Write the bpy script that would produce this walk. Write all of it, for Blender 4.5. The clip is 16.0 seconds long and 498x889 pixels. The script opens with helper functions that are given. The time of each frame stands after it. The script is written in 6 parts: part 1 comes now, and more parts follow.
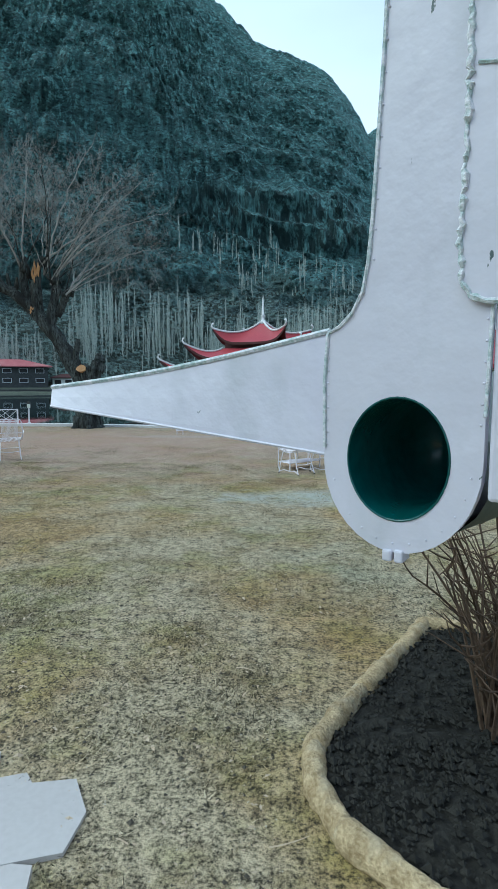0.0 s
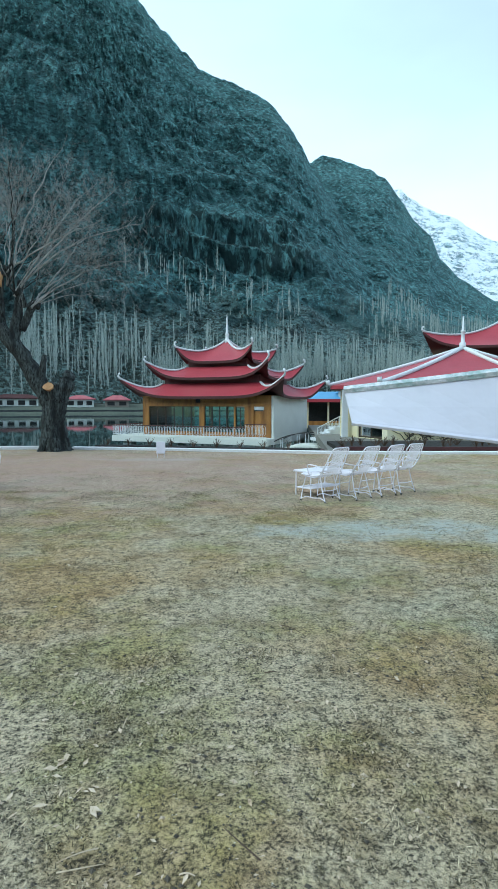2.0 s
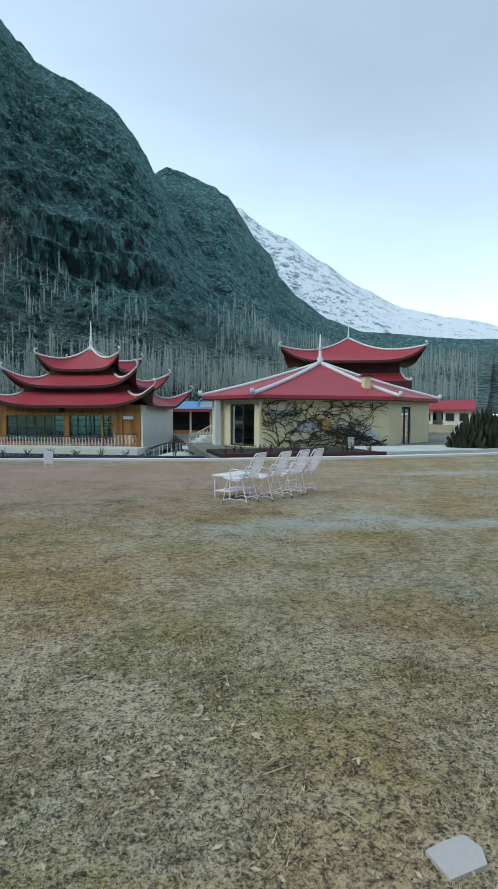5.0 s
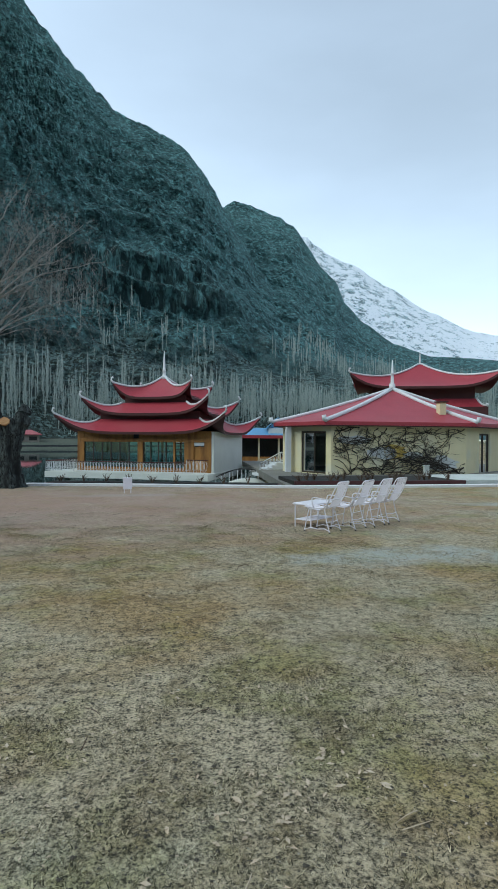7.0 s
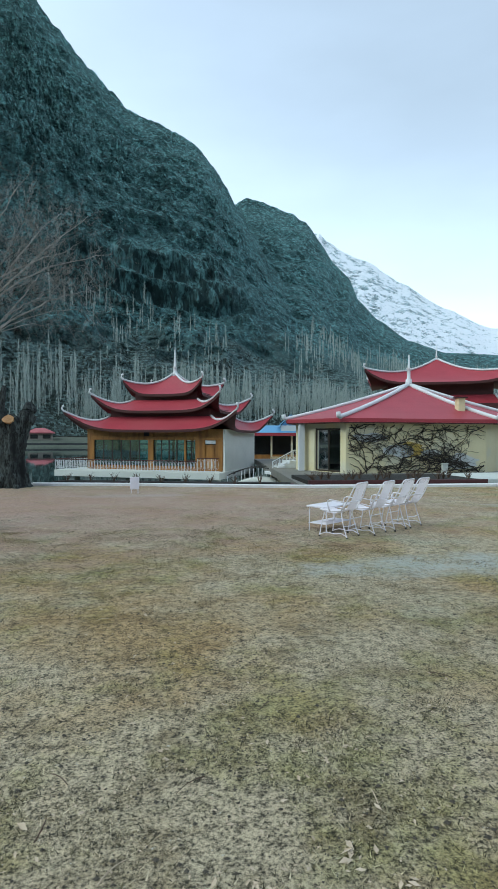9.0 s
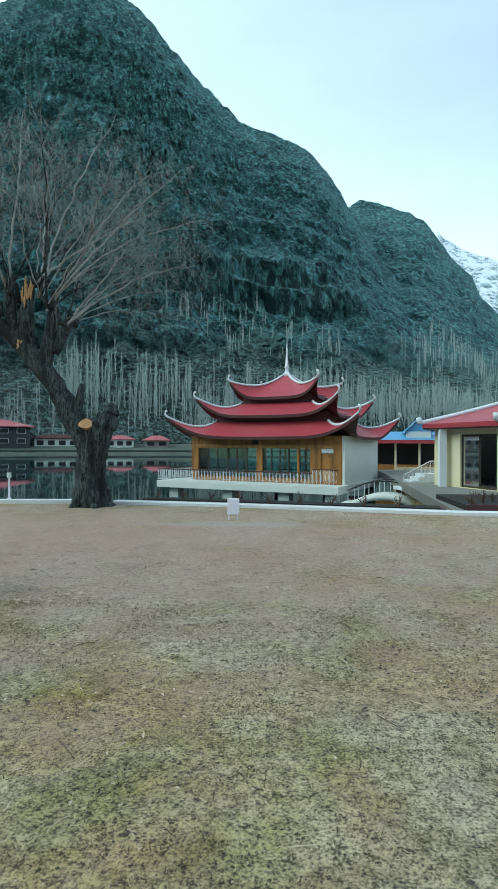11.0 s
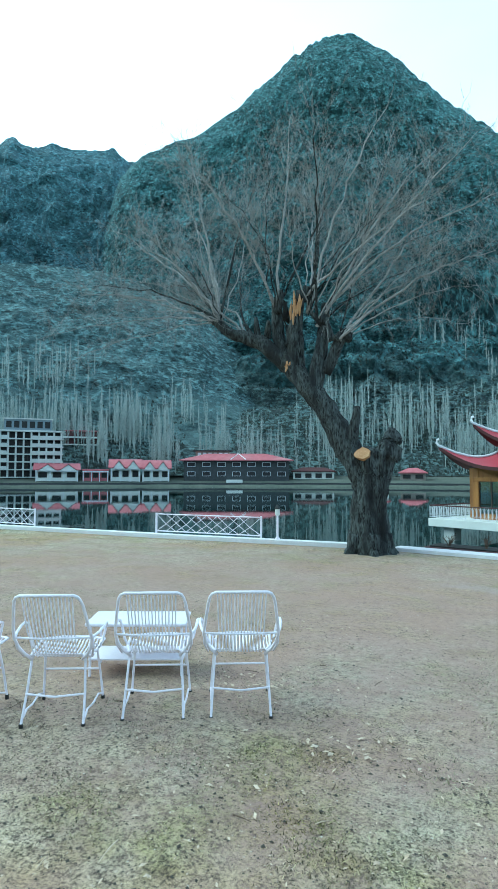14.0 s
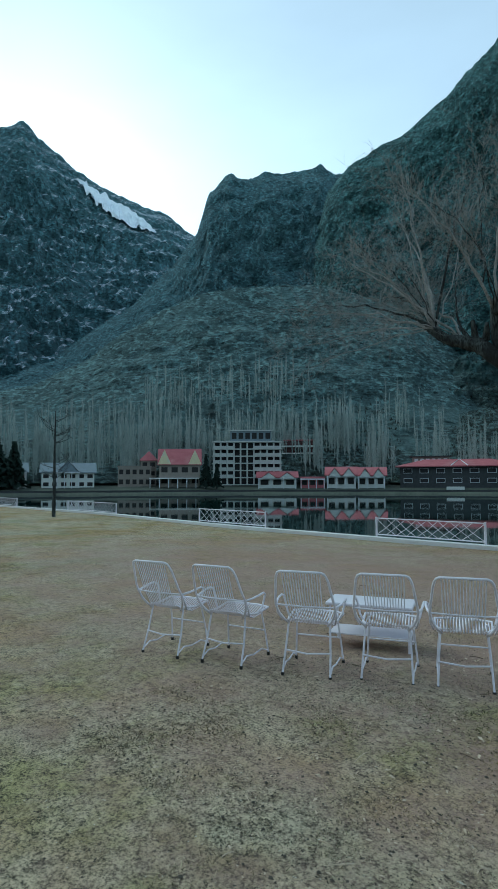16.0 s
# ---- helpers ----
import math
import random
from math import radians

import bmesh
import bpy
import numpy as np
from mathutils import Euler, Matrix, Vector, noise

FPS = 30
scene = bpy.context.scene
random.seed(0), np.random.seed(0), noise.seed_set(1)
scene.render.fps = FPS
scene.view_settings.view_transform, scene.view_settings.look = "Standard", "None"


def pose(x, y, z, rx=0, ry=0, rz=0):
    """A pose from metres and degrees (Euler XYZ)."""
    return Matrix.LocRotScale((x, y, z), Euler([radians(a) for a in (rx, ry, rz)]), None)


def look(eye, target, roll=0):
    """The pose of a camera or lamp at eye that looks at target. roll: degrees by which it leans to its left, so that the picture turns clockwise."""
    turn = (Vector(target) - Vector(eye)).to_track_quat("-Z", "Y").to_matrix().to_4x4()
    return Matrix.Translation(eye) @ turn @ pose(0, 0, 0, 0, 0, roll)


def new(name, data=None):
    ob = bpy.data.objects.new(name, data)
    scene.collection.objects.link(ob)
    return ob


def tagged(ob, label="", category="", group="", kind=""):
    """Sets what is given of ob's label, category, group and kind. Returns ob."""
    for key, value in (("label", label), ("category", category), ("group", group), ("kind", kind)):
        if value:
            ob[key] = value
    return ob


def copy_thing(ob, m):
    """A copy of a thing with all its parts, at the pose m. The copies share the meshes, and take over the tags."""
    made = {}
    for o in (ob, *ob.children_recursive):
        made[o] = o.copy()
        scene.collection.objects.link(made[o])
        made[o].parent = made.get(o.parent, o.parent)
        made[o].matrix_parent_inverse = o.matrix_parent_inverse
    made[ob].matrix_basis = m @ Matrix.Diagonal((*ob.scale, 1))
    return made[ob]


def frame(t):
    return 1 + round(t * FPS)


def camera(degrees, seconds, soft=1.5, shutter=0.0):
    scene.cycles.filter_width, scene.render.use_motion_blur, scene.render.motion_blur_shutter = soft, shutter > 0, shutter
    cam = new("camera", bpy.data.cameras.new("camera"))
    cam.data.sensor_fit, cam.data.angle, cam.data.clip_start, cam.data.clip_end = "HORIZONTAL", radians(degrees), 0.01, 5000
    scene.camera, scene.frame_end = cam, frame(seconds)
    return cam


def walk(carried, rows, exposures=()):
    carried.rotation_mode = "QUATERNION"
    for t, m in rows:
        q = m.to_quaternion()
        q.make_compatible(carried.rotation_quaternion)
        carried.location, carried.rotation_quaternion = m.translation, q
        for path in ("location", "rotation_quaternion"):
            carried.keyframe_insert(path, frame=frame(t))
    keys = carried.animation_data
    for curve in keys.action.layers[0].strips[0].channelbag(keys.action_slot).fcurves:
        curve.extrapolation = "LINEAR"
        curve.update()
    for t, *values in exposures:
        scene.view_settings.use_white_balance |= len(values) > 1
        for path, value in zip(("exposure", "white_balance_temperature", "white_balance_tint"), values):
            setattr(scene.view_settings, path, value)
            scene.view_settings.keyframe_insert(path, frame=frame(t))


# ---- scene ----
# ------------------------------------------------------------------ camera
cam = camera(47.4, 16.0)
PATH = [
    (0.0, 0.000, 0.000, 1.623, -6.30, -0.06, 4.48), (0.5, -0.351, 0.319, 1.587, -8.27, -0.20, 4.29),
    (1.0, -0.720, 0.564, 1.579, -8.55, -0.46, 3.31), (1.5, -0.999, 0.789, 1.586, -6.84, -0.24, 2.23),
    (2.0, -1.251, 0.984, 1.570, -4.21, -0.08, -1.01), (2.5, -1.447, 1.067, 1.520, -3.29, 0.06, -6.62),
    (3.0, -1.670, 1.130, 1.465, -3.55, 0.12, -12.10), (3.2, -1.769, 1.161, 1.455, -3.92, 0.15, -14.01),
    (5.3, -2.687, 0.497, 1.580, -2.81, -0.23, -16.44), (5.5, -2.738, 0.519, 1.588, -2.29, -0.12, -15.65),
    (6.0, -2.846, 0.571, 1.586, -1.15, -0.13, -13.48), (6.5, -2.884, 0.612, 1.585, -0.71, -0.24, -11.27),
    (7.0, -2.877, 0.639, 1.585, -0.59, -0.37, -9.92), (7.5, -2.863, 0.655, 1.586, -0.55, -0.44, -9.38),
    (8.0, -2.858, 0.671, 1.589, -0.56, -0.39, -9.07), (8.2, -2.858, 0.710, 1.591, -0.50, -0.30, -9.00),
    (10.3, -2.380, 3.600, 1.582, -1.52, -0.13, -4.00), (10.5, -2.370, 4.080, 1.592, -1.24, -0.10, -1.70),
    (11.0, -2.620, 5.380, 1.614, -0.15, -0.19, 2.66), (11.5, -3.180, 6.620, 1.634, 0.77, -0.13, 4.95),
    (12.0, -3.680, 7.540, 1.628, 1.09, -0.09, 7.51), (12.5, -3.895, 7.913, 1.624, 1.35, -0.06, 12.85),
    (13.0, -3.937, 7.942, 1.628, 1.91, 0.01, 18.26), (13.5, -3.958, 7.865, 1.630, 2.57, 0.01, 23.14),
    (14.0, -3.934, 7.732, 1.626, 3.09, -0.10, 27.72), (14.5, -3.894, 7.586, 1.623, 3.28, -0.02, 31.69),
    (15.0, -3.814, 7.406, 1.617, 3.41, 0.11, 37.24), (15.5, -3.688, 7.195, 1.604, 3.72, 0.10, 43.07),
    (16.0, -3.516, 7.013, 1.586, 3.83, 0.16, 49.15)]
walk(cam, [(t, pose(x, y, z, 90 + p, r, w)) for t, x, y, z, p, r, w in PATH],
     [(0.0, 1.17, 5600, -13), (1.5, 1.36, 5480, -16), (2.5, 1.18, 5500, -13), (3.0, 0.76, 5480, -10), (5.5, 0.82, 5950, -9), (8.0, 0.80, 5900, -10), (10.5, 1.38, 5800, -16), (11.0, 1.2, 5700, -20), (12.0, 1.75, 5250, -25), (12.5, 1.75, 5150, -24),
      (13.5, 1.95, 5080, -23), (14.5, 1.40, 5150, -26), (15.0, 1.52, 5150, -27), (15.5, 1.5, 5150, -26), (16.0, 0.42, 5400, -20)])

# ------------------------------------------------------------------ light
world = bpy.data.worlds.new("sky")
scene.world = world
world.use_nodes = True
wn = world.node_tree
for nd in list(wn.nodes):
    wn.nodes.remove(nd)
w_out, w_bg = wn.nodes.new("ShaderNodeOutputWorld"), wn.nodes.new("ShaderNodeBackground")
w_sky = wn.nodes.new("ShaderNodeTexSky")
w_sky.sky_type, w_sky.sun_disc = "NISHITA", False
w_sky.sun_elevation, w_sky.sun_rotation = radians(30), radians(-70)
w_sky.air_density, w_sky.dust_density, w_sky.ozone_density, w_sky.altitude = 1.0, 1.2, 1.5, 2200
# thin high cloud: the sky's own colour softened towards white
w_hsv = wn.nodes.new("ShaderNodeHueSaturation")
w_hsv.inputs["Saturation"].default_value = 0.42
w_hsv.inputs["Hue"].default_value = 0.52
w_cloud, w_map, w_co = wn.nodes.new("ShaderNodeTexNoise"), wn.nodes.new("ShaderNodeMapping"), wn.nodes.new("ShaderNodeTexCoord")
w_cloud.inputs["Scale"].default_value, w_cloud.inputs["Detail"].default_value = 2.2, 6.0
w_map.inputs["Scale"].default_value = (1, 1, 3.0)
w_ramp = wn.nodes.new("ShaderNodeMapRange")
w_ramp.inputs["From Min"].default_value, w_ramp.inputs["From Max"].default_value = 0.35, 0.75
w_ramp.inputs["To Min"].default_value, w_ramp.inputs["To Max"].default_value = 1.12, 1.30
w_mul = wn.nodes.new("ShaderNodeVectorMath")
w_mul.operation = "SCALE"
wn.links.new(w_co.outputs["Generated"], w_map.inputs["Vector"])
wn.links.new(w_map.outputs["Vector"], w_cloud.inputs["Vector"])
wn.links.new(w_cloud.outputs["Fac"], w_ramp.inputs["Value"])
wn.links.new(w_sky.outputs["Color"], w_hsv.inputs["Color"])
wn.links.new(w_hsv.outputs["Color"], w_mul.inputs[0])
wn.links.new(w_ramp.outputs["Result"], w_mul.inputs["Scale"])
wn.links.new(w_mul.outputs[0], w_bg.inputs["Color"])
wn.links.new(w_bg.outputs["Background"], w_out.inputs["Surface"])
w_bg.inputs["Strength"].default_value = 0.15
sun_data = bpy.data.lights.new("sun", "SUN")
sun_data.energy, sun_data.angle, sun_data.color = 0.8, radians(40), (1.0, 0.95, 0.88)
sun = new("sun", sun_data)
sun.matrix_world = look((-60, -20, 60), (0, 0, 0))

# ------------------------------------------------------------------ materials
def mat(name, a, b, scale=4.0, rough=0.7, bump=0.2, fine=40.0, metal=0.0, c=None, cscale=0.6, stretch=(1, 1, 1), dist=0.02, vary=0.0, spread=0.22):
    """Two colours mixed by noise at two scales, a third in broad patches, and relief from the finer one."""
    m = bpy.data.materials.new(name)
    m.use_nodes = True
    t = m.node_tree
    p = t.nodes["Principled BSDF"]
    co, mp = t.nodes.new("ShaderNodeTexCoord"), t.nodes.new("ShaderNodeMapping")
    mp.inputs["Scale"].default_value = stretch
    t.links.new(co.outputs["Object"], mp.inputs["Vector"])

    def noise_node(s, detail):
        n = t.nodes.new("ShaderNodeTexNoise")
        n.inputs["Scale"].default_value, n.inputs["Detail"].default_value = s, detail
        t.links.new(mp.outputs["Vector"], n.inputs["Vector"])
        return n

    def mixed(fac, one, two, low=0.5 - spread, high=0.5 + spread):
        r = t.nodes.new("ShaderNodeMapRange")
        r.inputs["From Min"].default_value, r.inputs["From Max"].default_value = low, high
        t.links.new(fac, r.inputs["Value"])
        x = t.nodes.new("ShaderNodeMix")
        x.data_type = "RGBA"
        t.links.new(r.outputs["Result"], x.inputs["Factor"])
        for k, v in (("A", one), ("B", two)):
            s = [i for i in x.inputs if i.name == k and i.type == "RGBA"][0]
            if isinstance(v, tuple):
                s.default_value = (*v, 1)
            else:
                t.links.new(v, s)
        return [o for o in x.outputs if o.type == "RGBA"][0]

    n1, n2 = noise_node(scale, 5), noise_node(fine, 4)
    add = t.nodes.new("ShaderNodeMath")
    add.operation = "MULTIPLY_ADD"
    add.inputs[1].default_value = 0.5
    half = t.nodes.new("ShaderNodeMath")
    half.operation = "MULTIPLY"
    half.inputs[1].default_value = 0.5
    t.links.new(n1.outputs["Fac"], half.inputs[0])
    t.links.new(n2.outputs["Fac"], add.inputs[0])
    t.links.new(half.outputs[0], add.inputs[2])
    col = mixed(add.outputs[0], a, b)
    if c:
        col = mixed(noise_node(cscale, 4).outputs["Fac"], col, c, 0.48, 0.66)
    if vary:
        info, hs, rg = t.nodes.new("ShaderNodeObjectInfo"), t.nodes.new("ShaderNodeHueSaturation"), t.nodes.new("ShaderNodeMapRange")
        rg.inputs["To Min"].default_value, rg.inputs["To Max"].default_value = 1 - vary, 1 + vary
        t.links.new(info.outputs["Random"], rg.inputs["Value"])
        t.links.new(rg.outputs["Result"], hs.inputs["Value"])
        t.links.new(col, hs.inputs["Color"])
        col = hs.outputs["Color"]
    t.links.new(col, p.inputs["Base Color"])
    p.inputs["Roughness"].default_value, p.inputs["Metallic"].default_value = rough, metal
    if bump:
        bp = t.nodes.new("ShaderNodeBump")
        bp.inputs["Strength"].default_value, bp.inputs["Distance"].default_value = bump, dist
        t.links.new(add.outputs[0], bp.inputs["Height"])
        t.links.new(bp.outputs["Normal"], p.inputs["Normal"])
    return m


LEAF = mat("dead_leaf", (0.42, 0.31, 0.20), (0.70, 0.58, 0.44), 3.0, 0.8, 0, 30)
PATCH = mat("pale_bare_soil", (0.30, 0.30, 0.26), (0.44, 0.45, 0.40), 3.0, 0.95, 0.6, 50)
KERB = mat("white_kerb_paint", (0.64, 0.62, 0.62), (0.84, 0.81, 0.81), 1.5, 0.7, 0.2, 30)
PAVE = mat("grey_paving", (0.16, 0.15, 0.13), (0.25, 0.24, 0.21), 1.0, 0.85, 0.3, 30)
SLAB = mat("pale_marble_slab", (0.48, 0.44, 0.43), (0.57, 0.53, 0.52), 1.0, 0.45, 0.04, 40)
STONE = mat("bed_edging", (0.32, 0.23, 0.12), (0.66, 0.52, 0.32), 14.0, 0.95, 1.0, 70, c=(0.52, 0.45, 0.33), cscale=5.0, vary=0.12, spread=0.12, dist=0.03)
CRUMB = mat("soil_crumb", (0.04, 0.034, 0.027), (0.11, 0.092, 0.07), 9.0, 0.95, 0.3, 60)
SOIL = mat("dark_soil", (0.006, 0.006, 0.005), (0.036, 0.033, 0.027), 14.0, 0.95, 1.0, 60)
TWIG = mat("bare_stem", (0.05, 0.032, 0.022), (0.15, 0.095, 0.06), 6.0, 0.8, 0.3, 50)
ALU = mat("white_aircraft_paint", (0.60, 0.58, 0.68), (0.68, 0.66, 0.76), 3.0, 0.40, 0.35, 9, dist=0.035)


def chip(m):
    """Small chips through the paint to the dark primer, and faint runs of dirt."""
    t = m.node_tree
    p = t.nodes["Principled BSDF"]
    col = p.inputs["Base Color"].links[0].from_socket
    co, mp = t.nodes.new("ShaderNodeTexCoord"), t.nodes.new("ShaderNodeMapping")
    t.links.new(co.outputs["Object"], mp.inputs["Vector"])
    mp.inputs["Scale"].default_value = (1, 1, 0.45)
    for scale, lo, hi, other, most in ((26, 0.735, 0.75, (0.07, 0.10, 0.11), 1.0), (5, 0.54, 0.72, (0.46, 0.47, 0.52), 0.5)):
        n, r, x = t.nodes.new("ShaderNodeTexNoise"), t.nodes.new("ShaderNodeMapRange"), t.nodes.new("ShaderNodeMix")
        n.inputs["Scale"].default_value, n.inputs["Detail"].default_value = scale, 4
        t.links.new(mp.outputs["Vector"], n.inputs["Vector"])
        r.inputs["From Min"].default_value, r.inputs["From Max"].default_value, r.inputs["To Max"].default_value = lo, hi, most
        t.links.new(n.outputs["Fac"], r.inputs["Value"])
        x.data_type = "RGBA"
        t.links.new(r.outputs["Result"], x.inputs["Factor"])
        k = [i for i in x.inputs if i.type == "RGBA"]
        t.links.new(col, k[0])
        k[1].default_value = (*other, 1)
        col = [o for o in x.outputs if o.type == "RGBA"][0]
    t.links.new(col, p.inputs["Base Color"])


chip(ALU)
ALU_EDGE = mat("chipped_paint_edge", (0.36, 0.46, 0.47), (0.76, 0.75, 0.81), 24, 0.5, 1.0, 90, dist=0.012, spread=0.10)
OLIVE = mat("green_grey_underside", (0.07, 0.09, 0.08), (0.12, 0.14, 0.12), 3.0, 0.45, 0.1, 25)
DUCT = mat("dark_green_duct", (0.005, 0.05, 0.05), (0.016, 0.105, 0.105), 3.0, 0.22, 0.12, 25)
BARK = mat("willow_bark", (0.004, 0.005, 0.005), (0.10, 0.116, 0.112), 17.0, 0.95, 1.0, 44, c=(0.014, 0.016, 0.016), cscale=4.0, stretch=(1, 1, 0.2), dist=0.10, spread=0.09)
BRANCH = mat("pale_branch", (0.13, 0.13, 0.125), (0.56, 0.56, 0.54), 3.0, 0.85, 0.3, 20)
TWIGS = mat("fine_twigs", (0.22, 0.225, 0.22), (0.44, 0.445, 0.435), 1.0, 0.9, 0, 10)
CUT = mat("fresh_cut_wood", (0.38, 0.18, 0.07), (0.60, 0.38, 0.19), 5.0, 0.8, 0.4, 40)
WHITE = mat("white_enamel", (0.79, 0.74, 0.80), (0.87, 0.82, 0.88), 6.0, 0.4, 0.05, 60)
RED = mat("red_roof_sheet", (0.30, 0.028, 0.045), (0.42, 0.05, 0.07), 0.9, 0.5, 0.15, 14, c=(0.36, 0.05, 0.065), cscale=0.4)
FADED = mat("faded_red_roof", (0.32, 0.075, 0.09), (0.50, 0.16, 0.175), 0.6, 0.6, 0.15, 8, c=(0.44, 0.20, 0.20), cscale=0.15)
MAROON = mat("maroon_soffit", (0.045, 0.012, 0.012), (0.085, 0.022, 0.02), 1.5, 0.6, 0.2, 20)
TRIM = mat("white_ridge_cap", (0.66, 0.68, 0.70), (0.80, 0.81, 0.83), 2.0, 0.55, 0.1, 25)
WOOD = mat("varnished_timber", (0.26, 0.115, 0.022), (0.42, 0.20, 0.05), 1.2, 0.5, 0.2, 12, c=(0.20, 0.085, 0.02), cscale=0.9, stretch=(3, 3, 0.6), vary=0.08)
CREAM = mat("cream_plaster", (0.70, 0.61, 0.36), (0.84, 0.75, 0.49), 1.5, 0.9, 0.3, 30, c=(0.70, 0.66, 0.50), cscale=0.7)
PALE = mat("pale_plaster", (0.66, 0.67, 0.62), (0.78, 0.79, 0.74), 1.2, 0.85, 0.2, 30)
MURAL_W = mat("faded_white_mural", (0.55, 0.57, 0.56), (0.68, 0.69, 0.68), 3.0, 0.9, 0.2, 30)
MURAL_Y = mat("faded_ochre_mural", (0.50, 0.34, 0.06), (0.62, 0.46, 0.14), 3.0, 0.9, 0.2, 30)
VINE = mat("bare_vine", (0.018, 0.015, 0.012), (0.06, 0.05, 0.04), 8.0, 0.9, 0.3, 40)
DARK = mat("dark_interior", (0.012, 0.012, 0.012), (0.03, 0.03, 0.028), 2.0, 0.8, 0.0, 20)
FRAME = mat("dark_window_frame", (0.03, 0.022, 0.015), (0.06, 0.045, 0.03), 5.0, 0.5, 0.1, 30)
CURTAIN = mat("grey_green_curtain", (0.10, 0.15, 0.13), (0.18, 0.24, 0.21), 3.0, 0.9, 0.1, 30, stretch=(6, 6, 0.3))
SCRUB = mat("slope_scrub", (0.028, 0.04, 0.034), (0.085, 0.11, 0.10), 0.5, 0.95, 0, 4)
CONC = mat("weathered_concrete", (0.46, 0.48, 0.45), (0.66, 0.68, 0.64), 0.8, 0.9, 0.3, 12)
DSTONE = mat("dark_stone_wall", (0.03, 0.032, 0.034), (0.075, 0.08, 0.082), 1.2, 0.9, 0.4, 10)
BRICKY = mat("stone_house", (0.22, 0.19, 0.16), (0.34, 0.30, 0.26), 1.0, 0.9, 0.3, 10)
BLUE = mat("light_blue_roof", (0.10, 0.28, 0.52), (0.16, 0.38, 0.62), 1.0, 0.5, 0.1, 20)
HGREY = mat("blue_grey_roof", (0.16, 0.20, 0.23), (0.24, 0.29, 0.32), 1.0, 0.6, 0.1, 20)
POPLAR = mat("bare_poplar", (0.23, 0.27, 0.25), (0.54, 0.60, 0.56), 0.4, 0.9, 0, 3)
CONIFER = mat("conifer_needles", (0.008, 0.022, 0.018), (0.025, 0.05, 0.035), 1.0, 0.9, 0.2, 8)
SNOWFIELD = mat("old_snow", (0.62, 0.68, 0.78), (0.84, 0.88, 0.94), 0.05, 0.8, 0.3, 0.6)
SHRUB = mat("dark_shrub", (0.012, 0.02, 0.012), (0.05, 0.055, 0.035), 2.0, 0.9, 0.2, 20)
IRON = mat("dark_iron", (0.012, 0.012, 0.012), (0.03, 0.028, 0.026), 8.0, 0.55, 0.1, 40)
BANK = mat("far_bank_grass", (0.045, 0.06, 0.045), (0.12, 0.13, 0.10), 0.2, 0.95, 0.3, 2)


def turf_nodes(t):
    """Helpers for the turf's materials: noise, arithmetic, and blending one colour over another."""
    co = t.nodes.new("ShaderNodeTexCoord")

    def tex(scale, detail, rough=0.6):
        n = t.nodes.new("ShaderNodeTexNoise")
        n.inputs["Scale"].default_value, n.inputs["Detail"].default_value, n.inputs["Roughness"].default_value = scale, detail, rough
        t.links.new(co.outputs["Object"], n.inputs["Vector"])
        return n.outputs["Fac"]

    def math_node(op, a, b):
        n = t.nodes.new("ShaderNodeMath")
        n.operation = op
        for k, v in ((0, a), (1, b)):
            if isinstance(v, (int, float)):
                n.inputs[k].default_value = v
            else:
                t.links.new(v, n.inputs[k])
        return n.outputs[0]

    def blend(col, fac, lo, hi, other, most=1.0):
        r = t.nodes.new("ShaderNodeMapRange")
        r.inputs["From Min"].default_value, r.inputs["From Max"].default_value = lo, hi
        r.inputs["To Max"].default_value = most
        t.links.new(fac, r.inputs["Value"])
        x = t.nodes.new("ShaderNodeMix")
        x.data_type = "RGBA"
        t.links.new(r.outputs["Result"], x.inputs["Factor"])
        s = [i for i in x.inputs if i.type == "RGBA"]
        for k, v in ((s[0], col), (s[1], other)):
            if isinstance(v, tuple):
                k.default_value = (*v, 1)
            else:
                t.links.new(v, k)
        return [o for o in x.outputs if o.type == "RGBA"][0]

    def tint(col, fac, lo, hi, other):
        """Multiplied by a colour where the noise is high, so that the grain underneath stays."""
        r = t.nodes.new("ShaderNodeMapRange")
        r.inputs["From Min"].default_value, r.inputs["From Max"].default_value = lo, hi
        t.links.new(fac, r.inputs["Value"])
        x = t.nodes.new("ShaderNodeMix")
        x.data_type, x.blend_type = "RGBA", "MULTIPLY"
        t.links.new(r.outputs["Result"], x.inputs["Factor"])
        s = [i for i in x.inputs if i.type == "RGBA"]
        t.links.new(col, s[0])
        s[1].default_value = (*other, 1)
        return [o for o in x.outputs if o.type == "RGBA"][0]

    def patches(col):
        col = tint(col, tex(0.42, 5), 0.46, 0.60, (0.90, 0.76, 0.56))
        col = tint(col, tex(0.80, 6, 0.7), 0.49, 0.62, (0.76, 0.80, 0.56))
        col = tint(col, tex(0.30, 5, 0.65), 0.52, 0.64, (0.88, 0.98, 1.02))
        return tint(col, tex(2.3, 6, 0.7), 0.50, 0.64, (0.68, 0.65, 0.58))

    return co, tex, math_node, blend, patches


